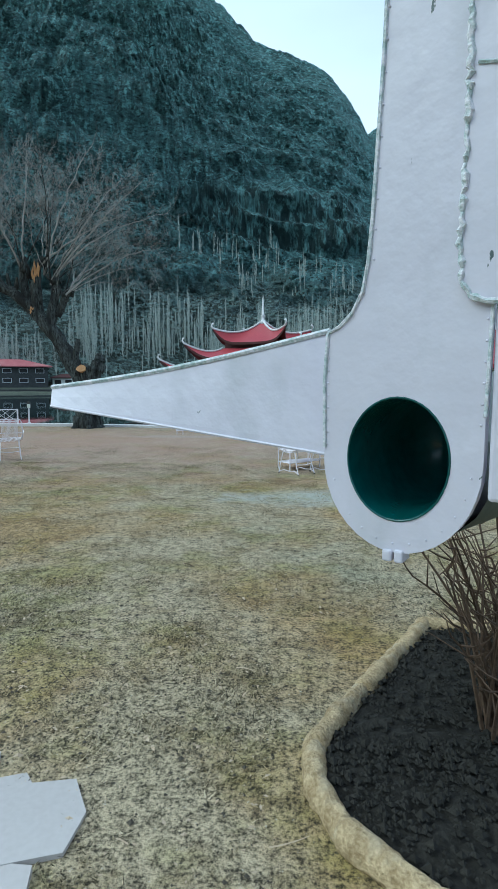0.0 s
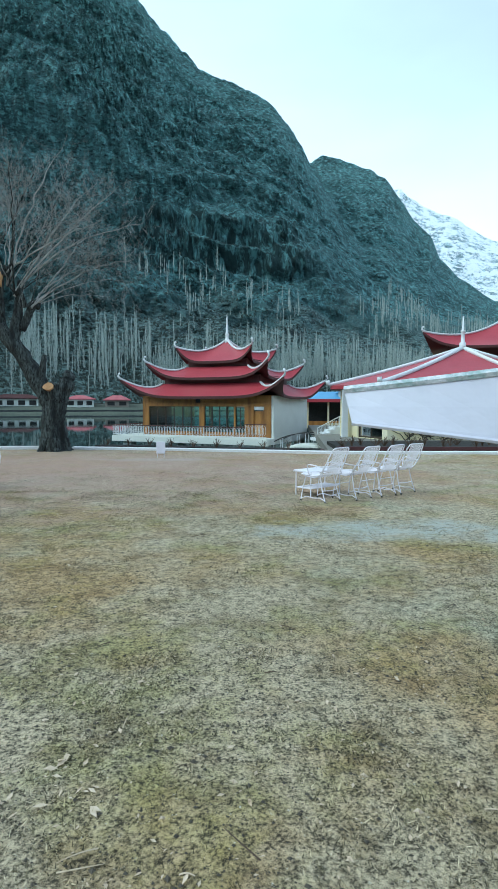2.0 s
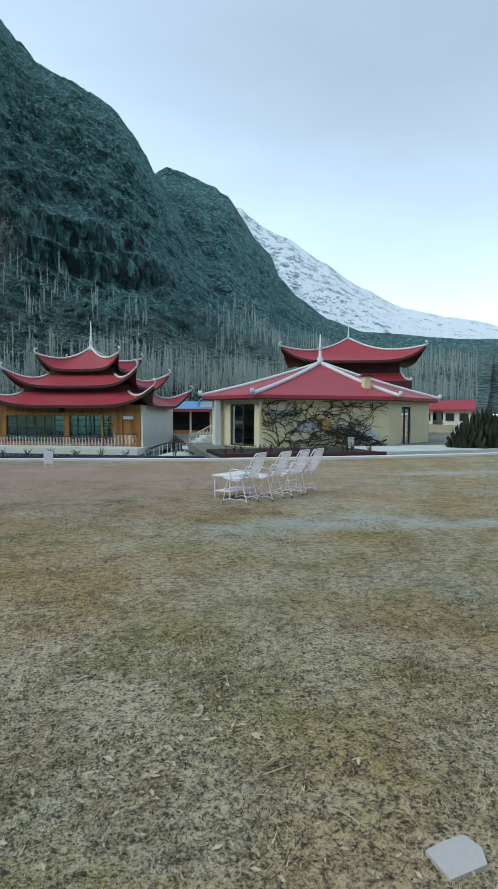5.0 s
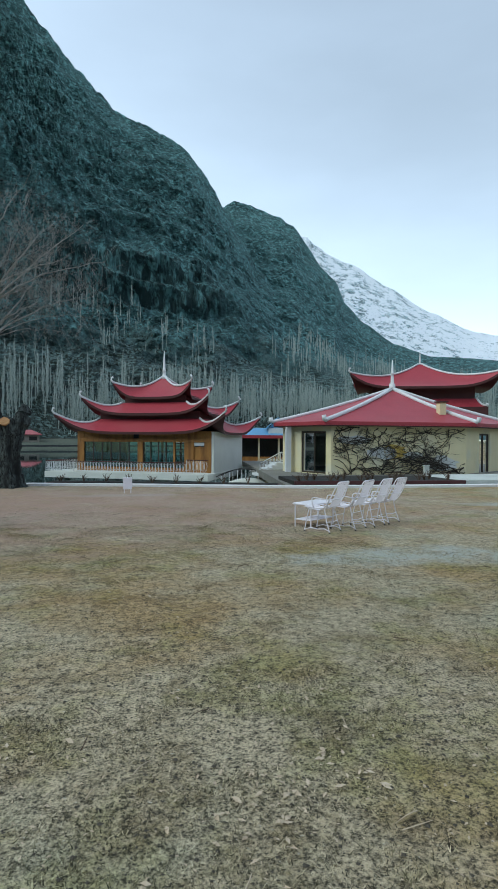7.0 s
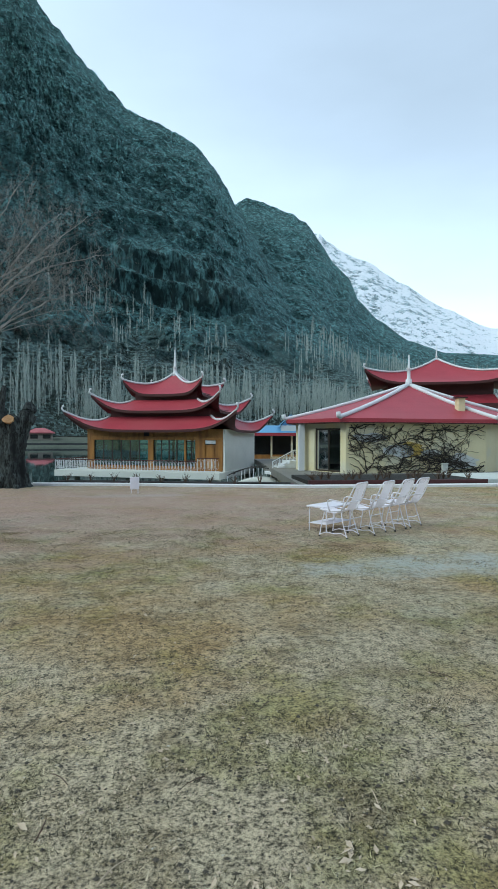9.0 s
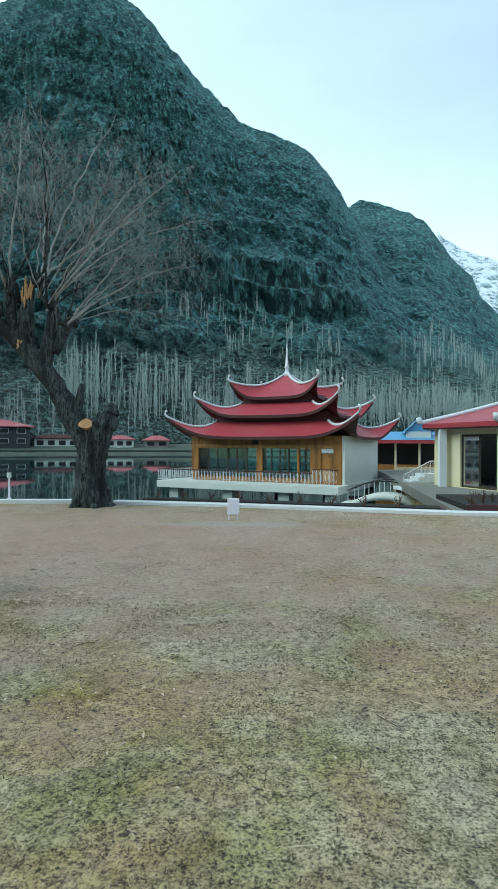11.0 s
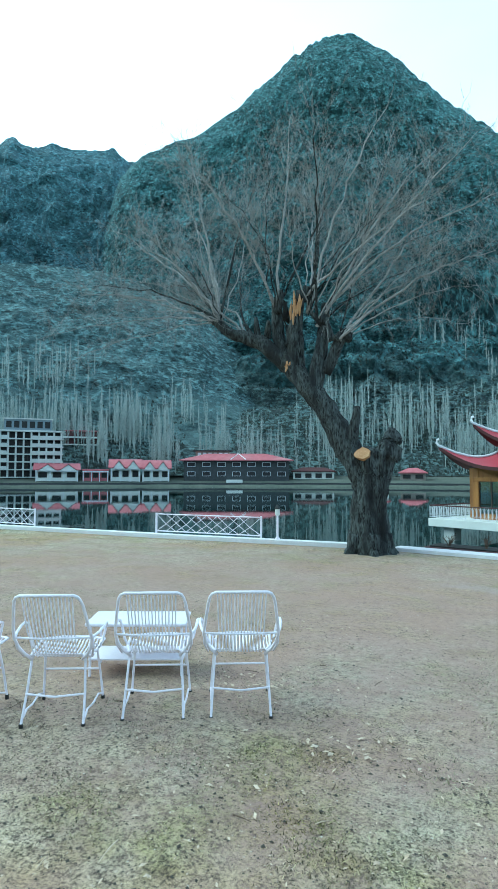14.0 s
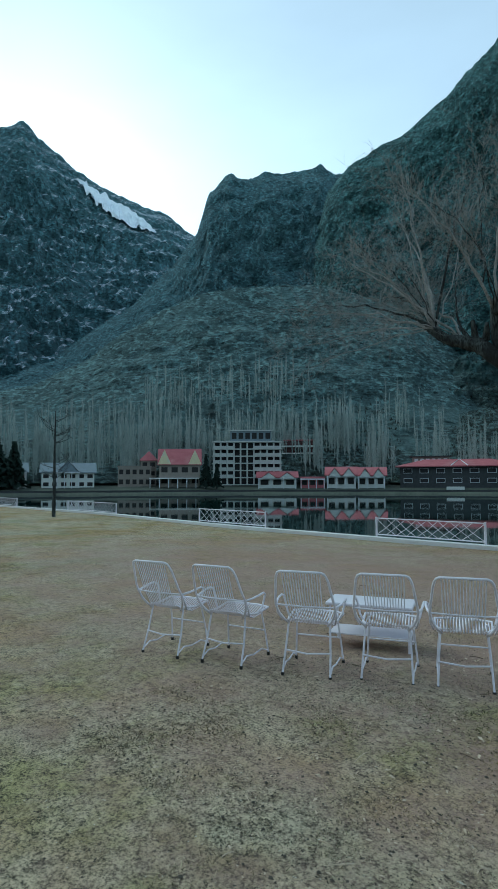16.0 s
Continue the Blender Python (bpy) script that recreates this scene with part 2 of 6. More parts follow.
def lawn():
    """Dry turf: straw and thatch with green and brown patches, dark gaps, and worn pale places."""
    m = bpy.data.materials.new("dry_lawn")
    m.use_nodes = True
    t = m.node_tree
    p = t.nodes["Principled BSDF"]
    p.inputs["Roughness"].default_value = 0.95
    co, tex, math_node, blend, patches = turf_nodes(t)
    grain, clump = tex(62, 4, 0.7), tex(15, 5, 0.75)
    both = math_node("ADD", math_node("MULTIPLY", grain, 0.55), math_node("MULTIPLY", clump, 0.45))
    col = blend((0.058, 0.048, 0.028), both, 0.41, 0.56, (0.64, 0.53, 0.355))
    col = patches(col)
    broken = tex(1.7, 6, 0.7)
    sep = t.nodes.new("ShaderNodeSeparateXYZ")
    t.links.new(co.outputs["Object"], sep.inputs["Vector"])
    for x, y, w, d in ((0.9, 7.9, 2.9, 0.85), (3.4, 7.3, 2.0, 0.55), (6.5, 13.4, 3.0, 0.6), (-3.6, 16.6, 2.4, 0.6)):
        dx = math_node("DIVIDE", math_node("SUBTRACT", sep.outputs["X"], x), w)
        dy = math_node("DIVIDE", math_node("SUBTRACT", sep.outputs["Y"], y), d)
        r2 = math_node("ADD", math_node("MULTIPLY", dx, dx), math_node("MULTIPLY", dy, dy))
        near = math_node("MULTIPLY", math_node("SUBTRACT", math_node("MULTIPLY", broken, 2.6), r2), math_node("ADD", clump, 0.5))
        col = blend(col, near, 0.6, 1.5, (0.44, 0.465, 0.425), 0.85)
    # trodden, almost bare earth in the middle of the lawn
    dx = math_node("DIVIDE", math_node("SUBTRACT", sep.outputs["X"], -7.0), 13.0)
    dy = math_node("DIVIDE", math_node("SUBTRACT", sep.outputs["Y"], 14.5), 6.6)
    r2 = math_node("ADD", math_node("MULTIPLY", dx, dx), math_node("MULTIPLY", dy, dy))
    worn = math_node("MULTIPLY", math_node("SUBTRACT", math_node("MULTIPLY", broken, 2.6), r2), math_node("ADD", tex(30, 5, 0.75), 0.12))
    col = blend(col, worn, 0.15, 0.85, (0.39, 0.258, 0.215), 0.78)
    # crumbs of earth, and pale scraps of straw
    col = blend(col, tex(9, 7, 0.85), 0.615, 0.665, (0.075, 0.062, 0.045), 0.7)
    col = blend(col, tex(12, 7, 0.85), 0.64, 0.68, (0.50, 0.45, 0.37), 0.8)
    col = blend(col, tex(34, 6, 0.8), 0.59, 0.64, (0.035, 0.031, 0.025))
    col = blend(col, tex(27, 5, 0.75), 0.64, 0.69, (0.62, 0.57, 0.47))
    t.links.new(col, p.inputs["Base Color"])
    bp = t.nodes.new("ShaderNodeBump")
    bp.inputs["Strength"].default_value, bp.inputs["Distance"].default_value = 1.0, 0.03
    t.links.new(both, bp.inputs["Height"])
    t.links.new(bp.outputs["Normal"], p.inputs["Normal"])
    return m


def blades():
    """Each blade has its own shade between dead straw and dark thatch; the lawn's patches run through it."""
    m = bpy.data.materials.new("grass_blades")
    m.use_nodes = True
    t = m.node_tree
    p = t.nodes["Principled BSDF"]
    p.inputs["Roughness"].default_value = 0.85
    co, tex, math_node, blend, patches = turf_nodes(t)
    geo = t.nodes.new("ShaderNodeNewGeometry")
    own = geo.outputs["Random Per Island"]
    col = blend((0.05, 0.044, 0.024), own, 0.10, 0.45, (0.24, 0.20, 0.115))
    col = blend(col, own, 0.5, 1.0, (0.70, 0.60, 0.42))
    t.links.new(patches(col), p.inputs["Base Color"])
    return m


GRASS, BLADE = lawn(), blades()


def glass(name, tint, rough=0.03):
    m = bpy.data.materials.new(name)
    m.use_nodes = True
    t = m.node_tree
    t.nodes.clear()
    out, mix = t.nodes.new("ShaderNodeOutputMaterial"), t.nodes.new("ShaderNodeMixShader")
    tr, gl, fr = t.nodes.new("ShaderNodeBsdfTransparent"), t.nodes.new("ShaderNodeBsdfGlossy"), t.nodes.new("ShaderNodeFresnel")
    tr.inputs["Color"].default_value = (*tint, 1)
    gl.inputs["Roughness"].default_value = rough
    fr.inputs["IOR"].default_value = 1.9
    t.links.new(fr.outputs["Fac"], mix.inputs["Fac"])
    t.links.new(tr.outputs["BSDF"], mix.inputs[1])
    t.links.new(gl.outputs["BSDF"], mix.inputs[2])
    t.links.new(mix.outputs["Shader"], out.inputs["Surface"])
    return m


GLASS = glass("window_glass", (0.55, 0.86, 0.86))

WATER = bpy.data.materials.new("lake_water")
WATER.use_nodes = True
_t = WATER.node_tree
_p = _t.nodes["Principled BSDF"]
_p.inputs["Base Color"].default_value = (0.006, 0.022, 0.022, 1)
_p.inputs["Roughness"].default_value, _p.inputs["IOR"].default_value = 0.02, 1.33
_co, _mp, _n, _b = (_t.nodes.new(k) for k in ("ShaderNodeTexCoord", "ShaderNodeMapping", "ShaderNodeTexNoise", "ShaderNodeBump"))
_mp.inputs["Scale"].default_value = (0.5, 1.6, 1)
_n.inputs["Scale"].default_value, _n.inputs["Detail"].default_value = 1.2, 3
_b.inputs["Strength"].default_value, _b.inputs["Distance"].default_value = 0.05, 0.03
_t.links.new(_co.outputs["Object"], _mp.inputs["Vector"])
_t.links.new(_mp.outputs["Vector"], _n.inputs["Vector"])
_t.links.new(_n.outputs["Fac"], _b.inputs["Height"])
_t.links.new(_b.outputs["Normal"], _p.inputs["Normal"])


def rock(name, dark, light, low, low_z, snow=None, scale=0.05, snow_amount=0.5, cliff=None, patches=0.0):
    """Fissured rock; a scrub colour on the lower slopes, scree in streaks down the fall line, snow where it lies."""
    m = bpy.data.materials.new(name)
    m.use_nodes = True
    t = m.node_tree
    p = t.nodes["Principled BSDF"]
    p.inputs["Roughness"].default_value = 0.95
    co, mp = t.nodes.new("ShaderNodeTexCoord"), t.nodes.new("ShaderNodeMapping")
    t.links.new(co.outputs["Object"], mp.inputs["Vector"])

    def tex(s, d=8, rough=0.65, vec=mp):
        n = t.nodes.new("ShaderNodeTexNoise")
        n.inputs["Scale"].default_value, n.inputs["Detail"].default_value, n.inputs["Roughness"].default_value = s, d, rough
        t.links.new(vec.outputs["Vector"], n.inputs["Vector"])
        return n

    def ramp(src, lo, hi):
        r = t.nodes.new("ShaderNodeMapRange")
        r.inputs["From Min"].default_value, r.inputs["From Max"].default_value = lo, hi
        t.links.new(src, r.inputs["Value"])
        return r.outputs["Result"]

    def mixed(fac, one, two):
        x = t.nodes.new("ShaderNodeMix")
        x.data_type = "RGBA"
        t.links.new(fac, x.inputs["Factor"])
        for k, v in (("A", one), ("B", two)):
            s = [i for i in x.inputs if i.name == k and i.type == "RGBA"][0]
            if isinstance(v, tuple):
                s.default_value = (*v, 1)
            else:
                t.links.new(v, s)
        return [o for o in x.outputs if o.type == "RGBA"][0]

    mp2 = t.nodes.new("ShaderNodeMapping")
    mp2.inputs["Scale"].default_value = (0.55, 0.55, 1.7)
    t.links.new(co.outputs["Object"], mp2.inputs["Vector"])
    n1, n2, n3, n4 = tex(scale), tex(scale * 7, 8, 0.72), tex(scale * 2.2, 6), tex(scale * 14, 8, 0.78, mp2)
    col = mixed(ramp(n1.outputs["Fac"], 0.38, 0.62), dark, light)
    col = mixed(ramp(n2.outputs["Fac"], 0.50, 0.60), col, tuple(min(1, v * 1.9) for v in light))
    col = mixed(ramp(n3.outputs["Fac"], 0.60, 0.70), col, tuple(v * 0.8 for v in dark))
    col = mixed(ramp(n4.outputs["Fac"], 0.51, 0.60), col, tuple(v * 0.34 for v in dark))
    col = mixed(ramp(n4.outputs["Fac"], 0.43, 0.35), col, tuple(min(1, v * 2.2) for v in light))
    # scrub and scree on the lower slopes
    sep, sub = t.nodes.new("ShaderNodeSeparateXYZ"), t.nodes.new("ShaderNodeMath")
    t.links.new(co.outputs["Object"], sep.inputs["Vector"])
    sub.operation = "MULTIPLY_ADD"
    sub.inputs[1].default_value = 55.0
    t.links.new(n1.outputs["Fac"], sub.inputs[0])
    t.links.new(sep.outputs["Z"], sub.inputs[2])
    scree = mixed(ramp(n4.outputs["Fac"], 0.46, 0.58), tuple(v * 0.6 for v in low), tuple(min(1, v * 2.3) for v in low))
    scree = mixed(ramp(n3.outputs["Fac"], 0.56, 0.64), scree, tuple(v * 0.45 for v in low))
    col = mixed(ramp(sub.outputs[0], low_z, low_z + 22), scree, col)
    if cliff:
        # a cliff band: its shadows painted in as dark colour, streaked pale down the fall line
        x0, x1, z0, z1 = cliff
        mp3 = t.nodes.new("ShaderNodeMapping")
        mp3.inputs["Scale"].default_value = (1, 1, 0.16)
        t.links.new(co.outputs["Object"], mp3.inputs["Vector"])

        def times(a, b):
            n = t.nodes.new("ShaderNodeMath")
            n.operation = "MULTIPLY"
            t.links.new(a, n.inputs[0])
            t.links.new(b, n.inputs[1])
            return n.outputs[0]

        def wavy(axis, amount):
            n = t.nodes.new("ShaderNodeMath")
            n.operation = "MULTIPLY_ADD"
            n.inputs[1].default_value = amount
            t.links.new(n3.outputs["Fac"], n.inputs[0])
            t.links.new(sep.outputs[axis], n.inputs[2])
            return n.outputs[0]

        zz, xx = wavy("Z", 24.0), wavy("X", 30.0)
        band = times(times(ramp(zz, z0 + 12, z0 + 18), ramp(zz, z1 + 14, z1 + 11)), times(ramp(xx, x0 + 15, x0 + 30), ramp(xx, x1 + 15, x1 - 10)))
        face = mixed(ramp(tex(0.30, 6, 0.7, mp3).outputs["Fac"], 0.47, 0.61), tuple(v * 0.62 for v in dark), tuple(min(1, v * 1.7) for v in light))
        col = mixed(band, col, face)
    if snow:
        geo, s2 = t.nodes.new("ShaderNodeNewGeometry"), t.nodes.new("ShaderNodeSeparateXYZ")
        t.links.new(geo.outputs["Normal"], s2.inputs["Vector"])
        a = t.nodes.new("ShaderNodeMath")
        a.operation = "MULTIPLY_ADD"
        a.inputs[1].default_value = 1.1
        lie = t.nodes.new("ShaderNodeMath")
        lie.operation = "MULTIPLY"
        lie.inputs[1].default_value = 0.4
        # larger bare patches among the fine ones
        bare = t.nodes.new("ShaderNodeMath")
        bare.operation = "MULTIPLY_ADD"
        bare.inputs[1].default_value = patches
        t.links.new(n3.outputs["Fac"], bare.inputs[0])
        t.links.new(n4.outputs["Fac"], bare.inputs[2])
        t.links.new(bare.outputs[0], a.inputs[0])
        t.links.new(s2.outputs["Z"], lie.inputs[0])
        t.links.new(lie.outputs[0], a.inputs[2])
        col = mixed(ramp(a.outputs[0], snow_amount, snow_amount + 0.1), col, snow)
    t.links.new(col, p.inputs["Base Color"])
    bp = t.nodes.new("ShaderNodeBump")
    bp.inputs["Strength"].default_value, bp.inputs["Distance"].default_value = 1.0, 4.5
    t.links.new(n4.outputs["Fac"], bp.inputs["Height"])
    t.links.new(bp.outputs["Normal"], p.inputs["Normal"])
    return m


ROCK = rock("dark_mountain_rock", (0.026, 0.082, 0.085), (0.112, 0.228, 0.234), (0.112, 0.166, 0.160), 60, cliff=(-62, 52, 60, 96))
# the left ridge's distance haze is mixed into its rock colours: paler and bluer
ROCK_L = rock("hazed_ridge_rock", (0.042, 0.108, 0.130), (0.115, 0.215, 0.245), (0.092, 0.160, 0.172), 70)
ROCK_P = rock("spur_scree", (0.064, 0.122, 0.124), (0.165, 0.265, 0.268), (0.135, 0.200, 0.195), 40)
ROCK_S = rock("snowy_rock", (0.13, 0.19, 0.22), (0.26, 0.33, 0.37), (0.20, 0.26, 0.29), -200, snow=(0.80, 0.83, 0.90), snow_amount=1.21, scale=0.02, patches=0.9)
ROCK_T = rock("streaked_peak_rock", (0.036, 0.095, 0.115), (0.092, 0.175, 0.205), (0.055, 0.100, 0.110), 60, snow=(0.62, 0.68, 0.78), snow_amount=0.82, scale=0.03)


# ------------------------------------------------------------------ mesh helpers
def link(name, bm, material, parent=None, label="", smooth=False):
    me = bpy.data.meshes.new(name)
    bmesh.ops.recalc_face_normals(bm, faces=bm.faces)
    bm.to_mesh(me)
    bm.free()
    me.materials.append(material)
    if smooth:
        for f in me.polygons:
            f.use_smooth = True
    ob = new(name, me)
    if parent:
        ob.parent = parent
    if label:
        ob["label"] = label
    return ob


def part(name, bm, material, parent, label="", smooth=False):
    return link(name, bm, material, parent, label, smooth)


def share(name, me, parent, loc=(0, 0, 0), rot=(0, 0, 0)):
    ob = new(name, me)
    ob.parent, ob.location, ob.rotation_euler = parent, loc, rot
    return ob


def thing(name, m, label, category, group="", kind=""):
    ob = new(name)
    ob.empty_display_size = 0.1
    ob.matrix_world = m
    return tagged(ob, label, category, group, kind)


def box(bm, x0, x1, y0, y1, z0, z1, bevel=0.0):
    r = bmesh.ops.create_cube(bm, size=1, matrix=Matrix.Translation(((x0 + x1) / 2, (y0 + y1) / 2, (z0 + z1) / 2)) @ Matrix.Diagonal((abs(x1 - x0), abs(y1 - y0), abs(z1 - z0), 1)))
    if bevel:
        es = list({e for v in r["verts"] for e in v.link_edges})
        bmesh.ops.bevel(bm, geom=es, offset=bevel, segments=2, affect="EDGES", profile=0.5)
    return bm


def tube(bm, pts, radii, seg=6, cap=True):
    """A round bar along the points; radii one number or one for each point."""
    pts = [Vector(p) for p in pts]
    if not isinstance(radii, (list, tuple)):
        radii = [radii] * len(pts)
    rings, up = [], Vector((0.31, 0.17, 0.93))
    for i, p in enumerate(pts):
        d = (pts[min(i + 1, len(pts) - 1)] - pts[max(i - 1, 0)]).normalized()
        s = d.cross(up)
        if s.length < 0.1:
            s = d.cross(Vector((1, 0, 0)))
        s.normalize()
        u = s.cross(d)
        rings.append([bm.verts.new(p + (s * math.cos(2 * math.pi * k / seg) + u * math.sin(2 * math.pi * k / seg)) * radii[i]) for k in range(seg)])
    for a, b in zip(rings, rings[1:]):
        for k in range(seg):
            bm.faces.new((a[k], a[(k + 1) % seg], b[(k + 1) % seg], b[k]))
    if cap:
        bm.faces.new(rings[0][::-1])
        bm.faces.new(rings[-1])
    return bm


def prism(bm, pts, z0, z1):
    """An upright prism over a plan outline."""
    lo, hi = [bm.verts.new((x, y, z0)) for x, y in pts], [bm.verts.new((x, y, z1)) for x, y in pts]
    n = len(pts)
    for i in range(n):
        bm.faces.new((lo[i], lo[(i + 1) % n], hi[(i + 1) % n], hi[i]))
    bm.faces.new(lo[::-1])
    bm.faces.new(hi)
    return bm


def bez(p0, p1, p2, n=8):
    p0, p1, p2 = Vector(p0), Vector(p1), Vector(p2)
    return [p0 * (1 - t) ** 2 + p1 * 2 * t * (1 - t) + p2 * t * t for t in (i / n for i in range(n + 1))]


def B():
    return bmesh.new()


def raw(name, verts, faces, material, smooth=False):
    me = bpy.data.meshes.new(name)
    me.from_pydata(verts, [], faces)
    me.materials.append(material)
    if smooth:
        me.polygons.foreach_set("use_smooth", [True] * len(me.polygons))
    me.update()
    return me


OX, OY = -3.0, 5.0


def polar(az, r, z=0.0):
    """A place by its bearing (degrees clockwise from +y) and distance from the middle of the lawn."""
    return Vector((OX + r * math.sin(radians(az)), OY + r * math.cos(radians(az)), z))


WATER_Z = -1.35


# ------------------------------------------------------------------ ground, lake, far bank
EDGE = [(-400, 19.5), (-45, 19.5), (-30, 20.2), (-19, 19.6), (-12, 19.9), (-8, 20.2), (-5, 20.0), (-3.4, 19.7), (-0.5, 19.0), (1.6, 18.5), (2.4, 25), (5, 42), (9, 62), (60, 150), (400, 400)]


def edge_y(x):
    for (x0, y0), (x1, y1) in zip(EDGE, EDGE[1:]):
        if x0 <= x <= x1:
            return y0 + (y1 - y0) * (x - x0) / (x1 - x0)
    return EDGE[0][1] if x < 0 else EDGE[-1][1]


def lawn_z(x, y):
    return 0.018 * noise.noise(Vector((x * 0.6, y * 0.6, 0))) + 0.012 * noise.noise(Vector((x * 2.2, y * 2.2, 5)))


def build_ground():
    xs = [-3000, -800, -250, -120, -70] + [-50 + 0.5 * i for i in range(181)] + [45, 60, 90, 150, 300, 800, 3000]
    verts, faces, rows = [], [], [0.0, 0.6, 1.2] + [2 + 0.5 * i for i in range(56)] + [34, 45, 80, 200, 800, 3000]
    for x in xs:
        ye = edge_y(x)
        col = [(x, 3000, -2.6), (x, ye + 0.04, -2.6)] + [(x, ye - d, (lawn_z(x, ye - d) if 0 < d < 60 else 0.0)) for d in rows]
        verts += col
    n = len(rows) + 2
    for i in range(len(xs) - 1):
        for j in range(n - 1):
            a = i * n + j
            faces.append((a, a + 1, a + n + 1, a + n))
    ob = new("ground", raw("ground", verts, faces, GRASS, True))
    tagged(ob, "dry straw-coloured winter lawn sloping to a lake", "lawn", kind="structure")


build_ground()

bm = B()
bm.faces.new([bm.verts.new((x, y, WATER_Z)) for x, y in ((-700, 19.7), (-12, 20.2), (1.9, 18.9), (60, 150), (60, 700), (-700, 700))])
tagged(link("water", bm, WATER), "still dark green lake mirroring the far shore", "lake", kind="structure")


def build_bank():
    verts, faces = [], []
    prof = [(147, -2.2), (148.5, -1.0), (151, -0.75), (153, -0.2), (158, 0.35), (166, 1.2), (178, 3.0)]
    n = len(prof)
    steps = 260
    for i in range(steps + 1):
        az = -110 + 150 * i / steps
        for r, z in prof:
            k = 1.5 * noise.noise(Vector((az * 0.35, r * 0.02, 1)))
            verts.append(polar(az, r + k, z + 0.15 * noise.noise(Vector((az, r, 2)))))
    for i in range(steps):
        for j in range(n - 1):
            a = i * n + j
            faces.append((a, a + n, a + n + 1, a + 1))
    tagged(new("ground_far_bank", raw("ground_far_bank", verts, faces, BANK, True)), "brown grassy far bank of the lake", "lake shore", kind="structure")


build_bank()


# ------------------------------------------------------------------ mountains
def ridge_at(ridge, az):
    if az <= ridge[0][0]:
        return ridge[0][1]
    for (a0, e0), (a1, e1) in zip(ridge, ridge[1:]):
        if a0 <= az <= a1:
            s = (az - a0) / (a1 - a0)
            s = s * s * (3 - 2 * s) * 0.4 + s * 0.6
            return e0 + (e1 - e0) * s
    return ridge[-1][1]


def profile_z(prof, u):
    for (u0, z0), (u1, z1) in zip(prof, prof[1:]):
        if u <= u1:
            return z0 + (z1 - z0) * (u - u0) / (u1 - u0)
    return prof[-1][1]


def slope_point(spec, az, u):
    """The mountain's surface: u runs from its foot (0) to its ridge (1) and down behind it."""
    r0, r1, prof, ridge, rough = spec
    h = r1 * math.tan(radians(ridge_at(ridge, az)))
    r = r0 + (r1 - r0) * u
    z = 1.5 + (h - 1.5) * profile_z(prof, u)
    q = polar(az, r, z * 0.9) * 0.034
    f = (noise.ridged_multi_fractal(Vector((q.x, q.y, q.z * 2.2)) * 1.3, 0.75, 2.2, 7, 0.9, 2.0) - 1.1) * 0.62
    f += 0.8 * noise.fractal(Vector((q.x * 0.5, q.y * 0.5, q.z * 2.6 + 0.25 * q.x)), 0.8, 2.1, 4)
    g = noise.fractal(q * 5.0, 0.6, 2.2, 5)
    k = min(1.0, u * 4) * (1 - 0.75 * min(1.0, max(0.0, u - 0.8) * 6))
    jag = noise.fractal(Vector((az * 0.9, 3.3, r1 * 0.01)), 0.8, 2.2, 4) * h * 0.007 * min(1.0, max(0.0, u - 0.6) * 3)
    return polar(az, r - rough * h * 0.035 * f * k + g * 1.5 * k, z + rough * h * 0.010 * f * k * min(1, abs(1 - u) * 6 + 0.35) + g * h * 0.006 * k + jag)


def mountain(name, spec, a0, a1, cols, rows, material, label):
    verts, faces = [], []
    us = [1.12 * j / rows for j in range(rows + 1)]
    for i in range(cols + 1):
        az = a0 + (a1 - a0) * i / cols
        verts += [slope_point(spec, az, u) for u in us]
    n = rows + 1
    for i in range(cols):
        for j in range(rows):
            a = i * n + j
            faces.append((a, a + n, a + n + 1, a + 1))
    tagged(new(name, raw(name, verts, faces, material)), label, "mountain", kind="structure")


PROF = [(0, 0), (0.22, 0.10), (0.42, 0.25), (0.50, 0.31), (0.545, 0.46), (0.75, 0.70), (1.0, 1.0), (1.12, 0.86)]
PROF3 = [(0, 0), (0.2, 0.13), (0.6, 0.52), (0.9, 0.86), (1.0, 1.0), (1.12, 0.94)]
PROF2 = [(0, 0), (0.3, 0.16), (0.7, 0.6), (1.0, 1.0), (1.12, 0.88)]
MAIN = (166, 400, PROF, [(-46, 10), (-43.5, 19), (-42, 24.5), (-40.6, 27.8), (-39.4, 29.2), (-38, 29.9), (-34, 31.3), (-30, 33.2), (-25.5, 36.0), (-23, 37.4), (-20, 38.4), (-17.5, 38.6), (-15, 37.7), (-13, 36.6), (-10, 34.4), (-8, 32.8), (-5, 30.9), (-3.6, 29.8), (-1, 28.9), (1.4, 28.2), (3.3, 27.4), (5, 25.8), (6.3, 23.9), (7.4, 22.4), (9, 20), (11, 17), (14, 13.5), (20, 9), (28, 6.5), (40, 5.5)], 1.0)
SHOULDER = (220, 470, PROF2, [(2, 17), (6, 22.0), (8.3, 22.9), (10, 22.7), (12.7, 21.8), (14.3, 20.8), (16, 18.8), (17.2, 17), (18.6, 15.7), (19.7, 13.4), (21.5, 11.6), (24.5, 9.5), (28, 8.2), (38, 7.2), (60, 6)], 0.9)
LEFT = (166, 480, PROF2, [(-110, 9), (-76, 10), (-68, 12.5), (-62, 16.5), (-57, 21), (-54.5, 24), (-53, 27.8), (-51, 29.5), (-49, 29.1), (-47, 29.6), (-44, 29.4), (-41.5, 30), (-40, 29), (-36, 28), (-30, 26)], 1.2)
